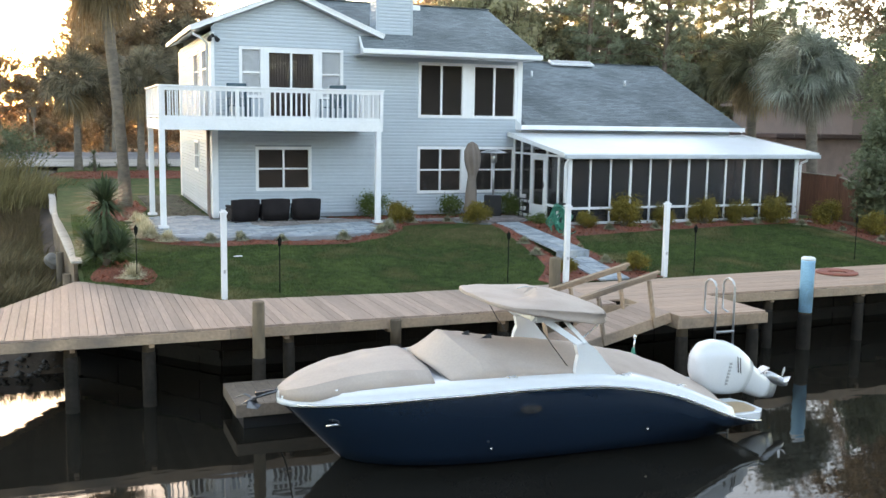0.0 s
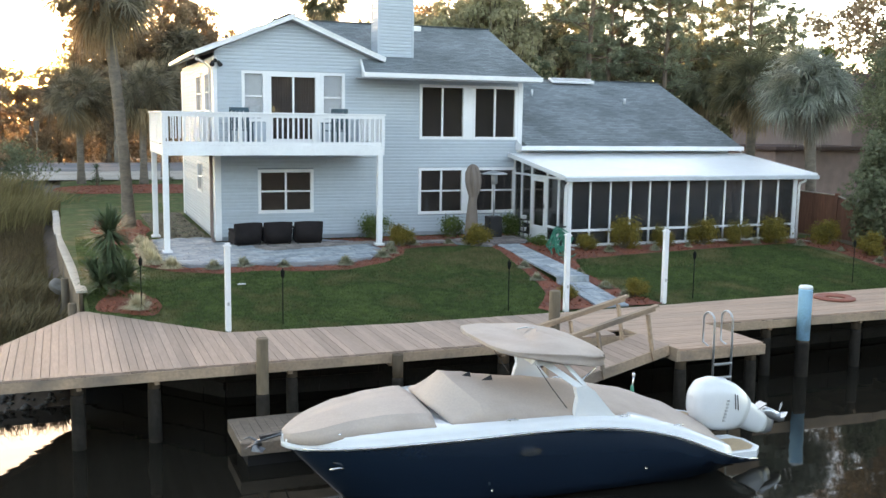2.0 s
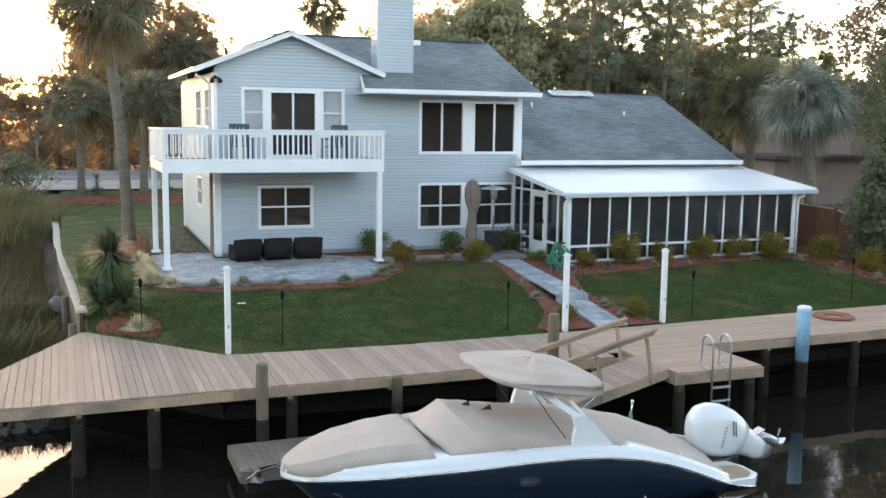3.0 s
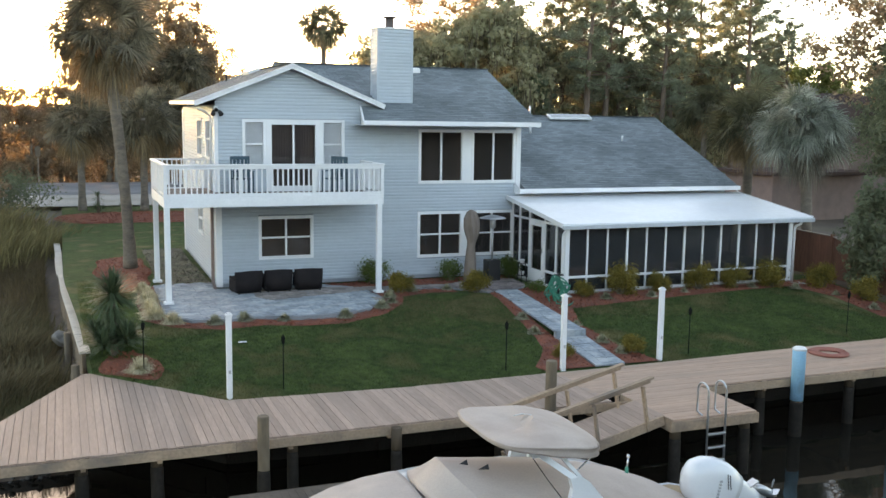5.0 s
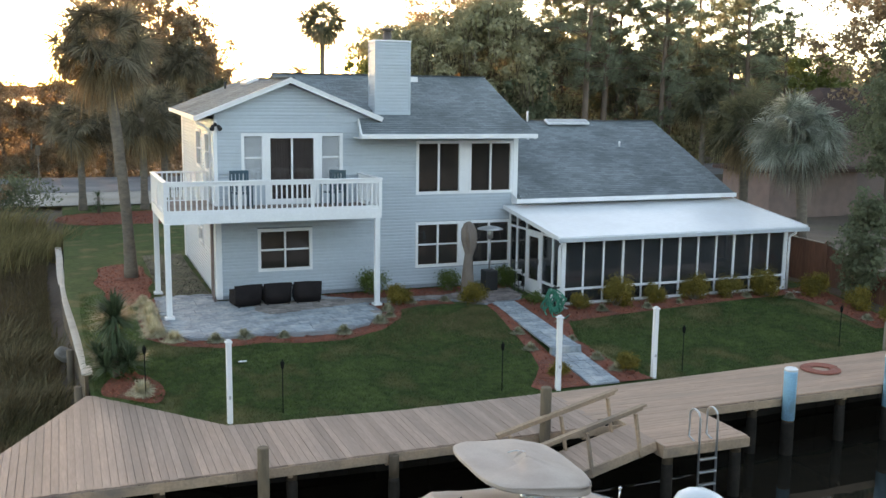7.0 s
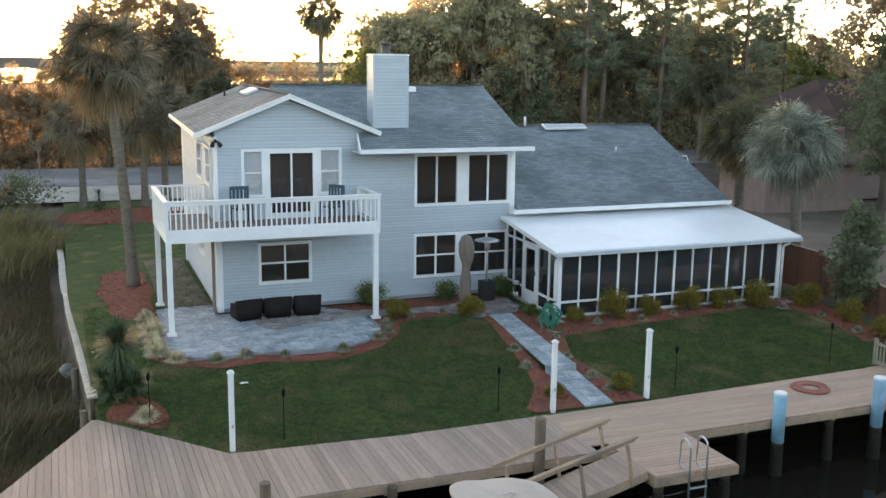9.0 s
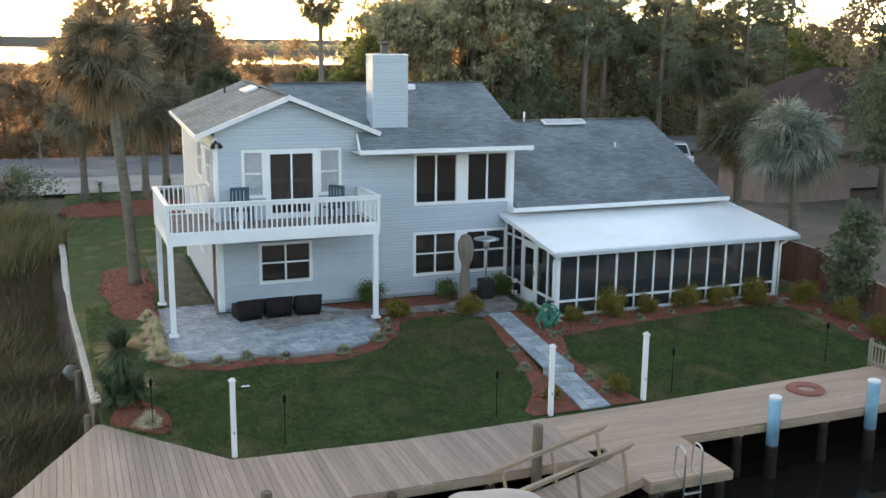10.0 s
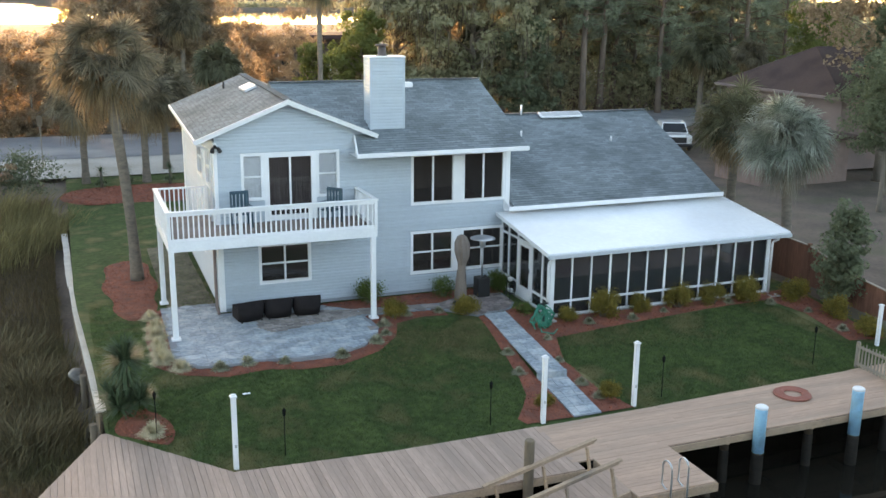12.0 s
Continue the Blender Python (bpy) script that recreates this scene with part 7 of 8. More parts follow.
def tree(label, height, trunk_r, base, spread, clumps, per, size, leaf, seed, squash=0.7, top_heavy=0.0, clump_r=0.16, droop=0.0, lean=0.03, moss=0):
    """A tapered trunk with limbs out to uneven clumps of leaves, at the origin."""
    rs, r = np.random.RandomState(seed), random.Random(seed)
    ob = thing("tree", (0, 0, 0), label, "tree")
    bm = bmesh.new()
    tip = Vector((r.uniform(-1, 1) * lean * height, r.uniform(-1, 1) * lean * height, height * 0.93))
    mid = tip * 0.5 + Vector((r.uniform(-1, 1), r.uniform(-1, 1), 0)) * lean * height
    tube(bm, [(0, 0, -0.3), tuple(mid * 0.12), tuple(mid * 0.55), tuple(mid), tuple(mid.lerp(tip, 0.5)), tuple(tip)], [trunk_r * 1.35, trunk_r * 1.05, trunk_r * 0.85, trunk_r * 0.68, trunk_r * 0.42, trunk_r * 0.08], 9)
    V, F, k, hang = [], [], 0, []
    for i in range(clumps):
        t = r.uniform(0, 1) ** (1 - 0.5 * top_heavy)
        z = height * (base + (1.0 - base) * t)
        wide = spread * (math.sin(math.pi * min(0.12 + 0.80 * t, 1)) ** 0.7) * r.uniform(0.25, 1.0)
        a = r.uniform(0, 2 * math.pi)
        axis_pt = mid * (z / max(mid.z, 0.1)) if z < mid.z else mid.lerp(tip, (z - mid.z) / (tip.z - mid.z + 1e-6))
        c = axis_pt + Vector((math.cos(a) * wide, math.sin(a) * wide, 0))
        start_z = max(z - wide * (0.55 + droop), height * base * 0.8)
        st = mid * (start_z / mid.z) if start_z < mid.z else mid.lerp(tip, min(1, (start_z - mid.z) / (tip.z - mid.z + 1e-6)))
        limb(bm, st, c, trunk_r * 0.24, trunk_r * 0.05, 0.12, 5, seed * 100 + i)
        cr = clump_r * spread * r.uniform(0.8, 1.5) + 0.15
        # a loose cluster of twig ends, each with its own spray
        for j in range(5):
            o = Vector((r.gauss(0, 1), r.gauss(0, 1), r.gauss(0, 1) * squash)) * cr * 0.62
            q = cr * r.uniform(0.45, 0.85)
            n = max(8, int(per * r.uniform(0.12, 0.28)))
            v, f = shell_leaves(tuple(c + o), (q, q, q * squash), n, size, rs)
            V.append(v), F.append(f + k)
            k += len(v)
            hang.append(c + o - Vector((0, 0, q * squash * 0.6)))
    part("trunk", bm, M["bark"], ob)
    raw("crown", np.concatenate(V), np.concatenate(F), M[leaf], ob)
    if moss:
        at = np.array([tuple(h) for h in hang])
        at = at[rs.randint(0, len(at), moss)] + rs.normal(size=(moss, 3)) * np.array([0.3, 0.3, 0.2])
        v, f = strands(at, 1.1, 0.05, rs)
        raw("hanging_moss", v, f, M["moss"], ob)["label"] = "grey-brown hanging moss"
    return ob


def pine_tree(label, height, trunk_r, base, reach, branches, leaf, seed, tufts=7, needle=0.34, flat=0.35):
    """A tall pine: a bare straight trunk, uneven level boughs and round tufts of long needles at their ends."""
    rs, r = np.random.RandomState(seed), random.Random(seed)
    ob = thing("tree", (0, 0, 0), label, "tree")
    bm = bmesh.new()
    lean = Vector((r.uniform(-0.02, 0.02), r.uniform(-0.02, 0.02), 0)) * height
    spine = [Vector((0, 0, -0.3)) + lean * t ** 2 + Vector((0.10 * math.sin(t * 7 + seed), 0.10 * math.cos(t * 5), height * t)) for t in (0, 0.1, 0.25, 0.4, 0.55, 0.7, 0.85, 1.0)]
    tube(bm, spine, [trunk_r * q for q in (1.3, 1.05, 0.92, 0.8, 0.66, 0.5, 0.32, 0.06)], 8)
    at_t = lambda t: spine[min(int(t * 7), 6)].lerp(spine[min(int(t * 7), 6) + 1], t * 7 - min(int(t * 7), 6))
    ends = []
    for i in range(branches):
        t = base + (0.99 - base) * ((i + r.random()) / branches) ** 0.85
        root = at_t(t)
        up = (t - base) / (1 - base)
        ln = reach * (0.35 + 0.65 * math.sin(math.pi * min(0.18 + 0.74 * up, 1))) * r.uniform(0.35, 1.1)
        if up < 0.12:
            ln *= 0.6
        a = i * 2.4 + r.uniform(-0.6, 0.6)
        end = root + Vector((math.cos(a) * ln, math.sin(a) * ln, ln * (0.05 + 0.55 * up) + r.uniform(-0.3, 0.3)))
        limb(bm, root, end, trunk_r * 0.20, 0.025, 0.10, 5, seed * 90 + i)
        for j in range(tufts):
            f = r.uniform(0.45, 1.08)
            p = root.lerp(end, f) + Vector((r.gauss(0, 0.26), r.gauss(0, 0.26), r.gauss(0, 0.16) + 0.06)) * (ln * 0.42 + 0.3)
            if j % 2:
                limb(bm, root.lerp(end, f * 0.8), p, 0.022, 0.010, 0.05, 4, seed * 91 + i * 9 + j)
            ends.append(tuple(p))
    part("trunk", bm, M["pine_bark"], ob)
    n = 46
    c = np.repeat(np.array(ends), n, axis=0)
    m_ = len(c)
    size = np.repeat(rs.uniform(0.75, 1.35, len(ends)), n)[:, None]
    d = rs.normal(size=(m_, 3))
    d[:, 2] = d[:, 2] * (1 - flat) + 0.25
    d /= np.linalg.norm(d, axis=1, keepdims=True)
    e = np.cross(d, rs.normal(size=(m_, 3)))
    e /= np.linalg.norm(e, axis=1, keepdims=True) + 1e-9
    L = needle * size * rs.uniform(0.7, 1.25, (m_, 1))
    w = 0.034
    v = np.stack([c + d * L * 0.1, c + d * L * 0.62 + e * w, c + d * L, c + d * L * 0.62 - e * w], 1).reshape(-1, 3)
    raw("crown", v, np.arange(m_ * 4).reshape(-1, 4), M[leaf], ob)
    return ob


def put(ob, places, relabel=None):
    """Stands the template at the first place and copies of it at the others: x, y, z, turn, size."""
    x, y, z, a, s = places[0]
    ms = [pose(x, y, z, 0, 0, a) @ Matrix.Diagonal((s, s, s * random.Random(int(x * 7 + y)).uniform(0.95, 1.05), 1)) for x, y, z, a, s in places]
    for m in ms[1:]:
        copy_thing(ob, m)
    ob.matrix_basis = ms[0]


def fan_palm(label, trunk_h, trunk_r, fronds, reach, seed, leaf="palm_leaf", skirt=8, lean=(0.0, 0.0), name="palm_tree", droop=0.34, split=(0.58, 0.46), broad=1.0, dead_leaf="palm_dead"):
    """A cabbage palm: ringed trunk, a round head of drooping fan fronds, dry ones beneath."""
    r = random.Random(seed)
    ob = thing(name, (0, 0, 0), label, "palm tree")
    bm = bmesh.new()
    top = Vector((lean[0], lean[1], trunk_h))
    pts, rad = [], []
    for i in range(25):
        t = i / 24
        pts.append(Vector((lean[0] * t ** 1.6, lean[1] * t ** 1.6, trunk_h * t - 0.1 * (1 - t))))
        rad.append(trunk_r * (1.25 - 0.35 * min(t * 5, 1) + 0.12 * max(0, (t - 0.85) / 0.15)) * (1 + 0.045 * (i % 2)))
    tube(bm, pts, rad, 14)
    part("trunk", bm, M["palm_bark"], ob)

    def fan(V, F, elev, az, length, blade, dead):
        d = Vector((math.cos(az) * math.cos(elev), math.sin(az) * math.cos(elev), math.sin(elev)))
        root = top - Vector((0, 0, 0.12 * reach * r.random()))
        mid = root + d * length * 0.55
        hub = root + d * length - Vector((0, 0, length * (0.5 if dead else 0.14) * math.cos(elev)))
        e0 = ((hub - mid).normalized() - Vector((0, 0, 0.9 if dead else 0.3 * r.random()))).normalized()
        side = Vector((-math.sin(az), math.cos(az), 0))
        side = (Matrix.Rotation(r.uniform(-1.5, 1.5), 3, e0) @ (side - e0 * side.dot(e0)).normalized())
        up = side.cross(e0)
        if up.z < 0:
            up = -up
        w = 0.02
        k = len(V)
        V += [tuple(root - side * w), tuple(root + side * w), tuple(mid + side * w), tuple(mid - side * w), tuple(hub + side * w), tuple(hub - side * w)]
        F.extend([(k, k + 1, k + 2, k + 3), (k + 3, k + 2, k + 4, k + 5)])
        n = 26
        sag = (droop if not dead else 0.8) * r.uniform(0.7, 1.3)
        for j in range(n):
            q = (j / (n - 1) - 0.5) * radians(240) + r.uniform(-0.06, 0.06)
            e = (e0 * math.cos(q) + side * math.sin(q) - up * r.uniform(-0.08, 0.2)).normalized()
            ln = blade * (0.70 + 0.30 * math.cos(q * 0.6)) * r.uniform(0.82, 1.12)
            ww = (0.016 * blade + 0.008) * broad
            wd = up.cross(e).normalized() * ww
            fall = sag * ln * r.uniform(0.7, 1.4)
            m1 = hub + e * ln * 0.5 - Vector((0, 0, fall * 0.12))
            m2 = hub + e * ln * 0.8 - Vector((0, 0, fall * 0.45))
            m3 = hub + e * ln * 0.99 - Vector((0, 0, fall * 0.95))
            k = len(V)
            V += [tuple(hub - wd * 0.5), tuple(hub + wd * 0.5), tuple(m1 + wd), tuple(m1 - wd), tuple(m2 + wd * 0.6), tuple(m2 - wd * 0.6), tuple(m3 + wd * 0.1), tuple(m3 - wd * 0.1)]
            F += [(k, k + 1, k + 2, k + 3), (k + 3, k + 2, k + 4, k + 5), (k + 5, k + 4, k + 6, k + 7)]

    V, F = [], []
    for i in range(fronds):
        u = (i + 0.5) / fronds
        elev = math.asin(max(-0.95, min(0.99, 1.0 - 1.42 * u + r.uniform(-0.12, 0.12))))
        fan(V, F, elev, i * 2.39996 + r.uniform(-0.3, 0.3), reach * split[0] * r.uniform(0.5, 1.12), reach * split[1] * r.uniform(0.75, 1.15), False)
    tagged(raw("crown", V, F, M[leaf], ob))
    if skirt:
        V, F = [], []
        for i in range(skirt):
            fan(V, F, radians(r.uniform(-70, -25)), i * 2.4 + 1.0, reach * 0.36, reach * 0.36, True)
        raw("dead_fronds", V, F, M[dead_leaf], ob)["label"] = "hanging dry fronds"
    return ob


def blades(n, area, h, w, rs, z_of, lean=0.5, splay=None):
    """Curved grass blades: two faces each. area(n) gives xy."""
    xy = area(n)
    z = np.array([z_of(x, y) for x, y in xy])
    a = rs.uniform(0, 2 * np.pi, n)
    hh = h * rs.uniform(0.55, 1.25, n)
    ww = w * rs.uniform(0.7, 1.3, n)
    ln = lean * hh * rs.uniform(0.2, 1.2, n)
    b = rs.uniform(0, 2 * np.pi, n) if splay is None else splay(xy)
    sx, sy = np.cos(a) * ww, np.sin(a) * ww
    base = np.column_stack([xy, z])
    d = np.column_stack([np.cos(b) * ln, np.sin(b) * ln, np.zeros(n)])
    s = np.column_stack([sx, sy, np.zeros(n)])
    up = np.column_stack([np.zeros(n), np.zeros(n), hh])
    v = np.stack([base - s, base + s, base + d * 0.35 + up * 0.62 + s * 0.7, base + d * 0.35 + up * 0.62 - s * 0.7, base + d + up * 0.95 + s * 0.1, base + d + up * 0.95 - s * 0.1], 1).reshape(-1, 3)
    i = np.arange(n)[:, None] * 6
    f = np.concatenate([i + np.array([[0, 1, 2, 3]]), i + np.array([[3, 2, 4, 5]])])
    return v, f


# lawn blades
rs = np.random.RandomState(2)
beds = [PATIO, path_poly, [(2.0, 30.2), (2.05, 25.2), (2.7, 24.5), (5.8, 24.2), (8.1, 24.6), (9.3, 26.5), (11.2, 26.8), (11.2, 27.6), (2.6, 30)], [(12.0, 26.2), (11.55, 23.0), (11.15, 21.0), (10.4, 19.95), (10.5, 19.5), (13.6, 19.5), (13.1, 22.6), (13.6, 24.1), (22, 24.8), (22.4, 21.4), (23.7, 21.2), (23.7, 29), (4.4, 29.3), (4.4, 40), (9, 40), (9, 27)]]


def lawn_area(n):
    out = []
    while len(out) < n:
        x, y = rs.uniform(0.6, 23.6), 19.5 + 12.5 * rs.beta(1.0, 1.5)
        if y < shore_y(x) + 0.04 or x < wall_x(y) + 0.1 or any(inside(p, x, y) for p in beds) or (y > 28.5 and x > 4.4):
            continue
        out.append((x, y))
    return np.array(out)


v, f = blades(170000, lawn_area, 0.040, 0.0075, rs, lambda x, y: lawn_z(x, y) - 0.004, 0.8)
tagged(raw("grass", v, f, M["blade"]), "short mown grass blades over the lawn", "grass", kind="stuff")


# worn dry patches in the turf
dry = np.random.RandomState(29)
DRY = ((11.0, 24.9, 0.55, 0.28, 700), (10.4, 24.4, 0.5, 0.25, 420), (9.6, 25.3, 0.8, 0.4, 520), (8.6, 23.9, 0.9, 0.4, 380), (11.3, 23.6, 0.4, 0.5, 300), (15.3, 23.6, 0.9, 0.4, 380), (17.6, 23.2, 1.1, 0.4, 320))
spots_ = np.concatenate([np.array([px, py]) + dry.normal(size=(n_d, 2)) * np.array([ax, ay]) for px, py, ax, ay, n_d in DRY for _ in range(6)])
v, f = blades(len(spots_), lambda n: spots_, 0.036, 0.006, dry, lambda x, y: lawn_z(x, y) + 0.002, 1.3)
tagged(raw("dry_grass", v, f, M["straw"]), "worn straw-coloured patches in the lawn", "grass", kind="stuff")


# marsh reeds beside the bulkhead
def marsh_area(n):
    y = 20.9 + 28 * rs.uniform(0, 1, n) ** 1.2
    x = np.array([wall_x(q) for q in y]) - 0.5 - 8.0 * rs.uniform(0, 1, n) ** 1.3
    return np.column_stack([x, y])


v, f = blades(64000, marsh_area, 0.42, 0.009, rs, lambda x, y: ground_z(x, y) - 0.05, 0.7)
tagged(raw("marsh_grass", v, f, M["reed"]), "brown and olive marsh grass beside the bulkhead", "marsh grass", kind="stuff")


def cane_clump(x, y, z, n, h, spread, mtl, seed, name, label, category):
    q = np.random.RandomState(seed)
    ctr = np.array([x, y])
    ar = lambda m: ctr + q.normal(size=(m, 2)) * spread
    v, f = blades(n, ar, h, 0.022, q, lambda a, b: z, 0.75, lambda xy: np.arctan2(xy[:, 1] - y, xy[:, 0] - x) + q.normal(size=len(xy)) * 0.6)
    v = v - np.array([x, y, z])
    ob = raw(name, v, f, M[mtl])
    ob.location = (x, y, z)
    return tagged(ob, label, category)


for i, (x, y, n, h, s) in enumerate(((-2.2, 43.0, 1100, 1.5, 0.8), (-3.6, 41.0, 1000, 1.5, 0.9), (-1.0, 45.0, 900, 1.3, 0.7), (-4.8, 43.5, 1100, 1.8, 1.0), (-3.0, 46.0, 1000, 1.6, 0.9), (-5.5, 37.0, 700, 1.2, 0.8))):
    cane_clump(x, y, ground_z(x, y) - 0.05, n, h * 0.8, s * 1.1, "reed_green", 40 + i, "reed_clump", "tall yellow-green reeds at the marsh edge", "reeds")


for i, (x, y, n, h, s) in enumerate(((-1.3, 24.6, 1500, 0.75, 0.7), (-2.9, 23.4, 1800, 0.8, 0.9), (-3.4, 26.5, 1600, 0.85, 0.9), (-1.2, 28.2, 1300, 0.8, 0.7), (-2.4, 31.0, 1500, 0.9, 0.9), (-4.8, 24.6, 1500, 0.8, 0.9))):
    cane_clump(x, y, ground_z(x, y) - 0.05, n, h * 0.8, s, "reed_dark", 60 + i, "rush_clump", "dark green rushes in the marsh", "rushes")


# grassy tufts round the patio and path
TUFTS = [(2.35, 29.4), (2.42, 28.4), (2.38, 27.6), (2.36, 26.8), (2.34, 26.1), (2.36, 25.5), (2.75, 24.9), (3.75, 24.62), (4.5, 24.75), (5.5, 24.55), (7.1, 24.5), (8.3, 25.1), (8.75, 25.6), (8.95, 26.4), (9.9, 27.2), (11.0, 27.1), (11.72, 23.4), (11.5, 22.2), (12.95, 22.6), (12.9, 21.2), (13.0, 20.4), (13.3, 24.0), (15.1, 24.7), (16.6, 24.6), (17.9, 24.8), (20.5, 24.9), (21.9, 24.5), (22.7, 23.6), (22.75, 22.1), (1.74, 21.85)]
tq = np.random.RandomState(12)
tn = 900
ta, te = tq.uniform(0, 2 * np.pi, tn), np.radians(88 - 78 * tq.uniform(0, 1, tn) ** 0.8)
tl = 0.34 * tq.uniform(0.7, 1.15, tn)
tb = np.column_stack([np.cos(ta), np.sin(ta), np.zeros(tn)]) * tq.uniform(0, 0.07, (tn, 1))
to = np.column_stack([np.cos(ta) * np.cos(te), np.sin(ta) * np.cos(te), np.sin(te)]) * tl[:, None]
tw = np.column_stack([-np.sin(ta), np.cos(ta), np.zeros(tn)]) * 0.006
fall = np.column_stack([np.zeros(tn), np.zeros(tn), tl * (0.10 + 0.5 * np.cos(te))])
tm, tt_ = tb + to * 0.6 - fall * 0.25, tb + to - fall
tt_[:, 2] = np.maximum(tt_[:, 2], 0.0)
tv = np.stack([tb - tw, tb + tw, tm + tw, tm - tw, tt_ + tw * 0.15, tt_ - tw * 0.15], 1).reshape(-1, 3)
ti = np.arange(tn)[:, None] * 6
tf = np.concatenate([ti + np.array([[0, 1, 2, 3]]), ti + np.array([[3, 2, 4, 5]])])
tuft = tagged(raw("grass_tuft", tv, tf, M["pale_blade"]), "pale variegated grass tuft in red mulch", "ornamental grass", "grass tufts in the beds")
dull = tagged(raw("grass_tuft", tv, tf, M["dull_blade"]), "small grey-green grass tuft in red mulch", "ornamental grass", "grass tufts in the beds")
for i, (x, y) in enumerate(TUFTS):
    s = 1.0 + 0.2 * (i % 3) / 2 if i < 7 else (0.85 if i % 3 else 0.66)
    s = 1.1 if i == len(TUFTS) - 1 else s * 0.8 if i > 15 else s
    m = pose(x, y, lawn_z(x, y) + 0.03, 0, 0, i * 47) @ Matrix.Diagonal((s, s, s, 1))
    if i == 7:
        dull_place = m
    elif i:
        copy_thing(tuft if i < 7 or i == len(TUFTS) - 1 else dull, m)
dull.matrix_basis = dull_place
first_tuft = pose(TUFTS[0][0], TUFTS[0][1], lawn_z(*TUFTS[0]) + 0.03)
tuft.matrix_basis = first_tuft


def shrub(label, w, h, leaf, seed, n=1500, size=0.035):
    rs_ = np.random.RandomState(seed)
    ob = thing("shrub", (0, 0, 0), label, "shrub")
    r = random.Random(seed)
    bm = bmesh.new()
    V, F, k = [], [], 0
    for i in range(16):
        a, q = r.uniform(0, 6.28), r.uniform(0.1, 1) ** 0.6
        c = Vector((math.cos(a) * q * w * 0.42, math.sin(a) * q * w * 0.42, h * r.uniform(0.22, 0.92) * (1 - 0.35 * q * q)))
        limb(bm, (c.x * 0.15, c.y * 0.15, -0.03), c, 0.014, 0.004, 0.1, 5, seed * 50 + i)
        p = rs_.normal(size=(n // 16, 3)) * np.array([w * 0.13, w * 0.13, h * 0.13]) + np.array(c)
        p[:, 2] = np.maximum(p[:, 2], 0.03)
        v, f = leaf_quads(p, size, rs_)
        V.append(v), F.append(f + k)
        k += len(v)
    part("stem", bm, M["bark"], ob)
    raw("foliage", np.concatenate(V), np.concatenate(F), M[leaf], ob)
    return ob


def put_on_lawn(ob, rows):
    put(ob, [(x, y, lawn_z(x, y) + 0.02, i * 61, s) for i, (x, y, s) in enumerate(rows)])


put_on_lawn(shrub("round golden-green shrub in red mulch", 0.78, 0.62, "gold", 21, 4200, 0.03), [(9.45, 27.0, 0.92), (11.72, 26.5, 1.0), (22.95, 24.5, 1.1), (23.3, 23.0, 1.05), (23.2, 21.5, 1.0), (14.45, 24.95, 0.72), (13.2, 20.25, 0.72), (11.35, 20.3, 0.6)])
put_on_lawn(shrub("upright yellow-green shrub against the porch", 0.78, 0.88, "gold", 22, 4600, 0.03), [(15.75, 25.0, 1.12), (18.6, 25.0, 0.98), (19.9, 24.98, 0.9), (21.25, 24.9, 1.05), (17.15, 25.05, 0.72)])
put_on_lawn(shrub("dense dark green shrub against the house wall", 0.95, 0.85, "shrub", 23, 1700), [(9.2, 28.72, 0.95), (11.75, 28.6, 0.85), (13.75, 28.6, 0.9)])
put_on_lawn(shrub("low brown-green shrub beside the porch door", 0.7, 0.4, "shrub", 24, 800), [(13.55, 26.15, 0.9), (14.0, 28.9, 0.7)])


# yucca by the dock
def yucca(at, h, label, seed, n=190):
    r = random.Random(seed)
    ob = thing("yucca", at, label, "yucca")
    x, y, z = at
    bm = bmesh.new()
    tube(bm, [(x, y, z - 0.1), (x + 0.02, y, z + h * 0.5), (x, y, z + h * 0.78)], [0.09, 0.08, 0.06], 10)
    part("stem", bm, M["bark"], ob)
    V, F = [], []
    heads = [(0, 0, h * 0.76, 0.37 * h, 0.30, -35, 88)] * 3 + [(0, 0, h * 0.60, 0.24 * h, 0.25, -80, -10), (0, 0, h * 0.42, 0.20 * h, 0.25, -80, 0)]
    for k in range(6):
        a = k * 1.05 + r.uniform(-0.3, 0.3)
        heads.append((math.cos(a) * 0.20 * h, math.sin(a) * 0.20 * h, h * r.uniform(0.12, 0.26), 0.29 * h, 0.12, -15, 80))
    for hx, hy, hz, reach, _, lo, hi in heads:
        for i in range(n // len(heads)):
            b = Vector((hx, hy, hz + r.uniform(-0.05, 0.05) * h))
            az, el = r.uniform(0, 6.28), radians(r.uniform(lo, hi))
            ln = reach * r.uniform(0.75, 1.2)
            d = Vector((math.cos(az) * math.cos(el), math.sin(az) * math.cos(el), math.sin(el)))
            s = Vector((-math.sin(az), math.cos(az), 0)) * 0.011 * h
            mid = b + d * ln * 0.55
            tip = b + d * ln - Vector((0, 0, 0.12 * ln))
            k = len(V)
            V += [b - s * 0.6, b + s * 0.6, mid + s, mid - s, tip + s * 0.06, tip - s * 0.06]
            F += [(k, k + 1, k + 2, k + 3), (k + 3, k + 2, k + 4, k + 5)]
    raw("leaves", [tuple(v) for v in V], F, M["yucca_leaf"], ob)


yucca((1.25, 23.0, lawn_z(1.25, 23.0)), 1.78, "tall dark green yucca with sword leaves by the dock", 3, 1500)
for i, (x, y) in enumerate(((1.9, 51.2), (5.3, 51.4), (3.2, 51.4))):
    yucca((x, y, 0.16), 1.1, "spiky yucca under the palms beside the street", 10 + i, 300)

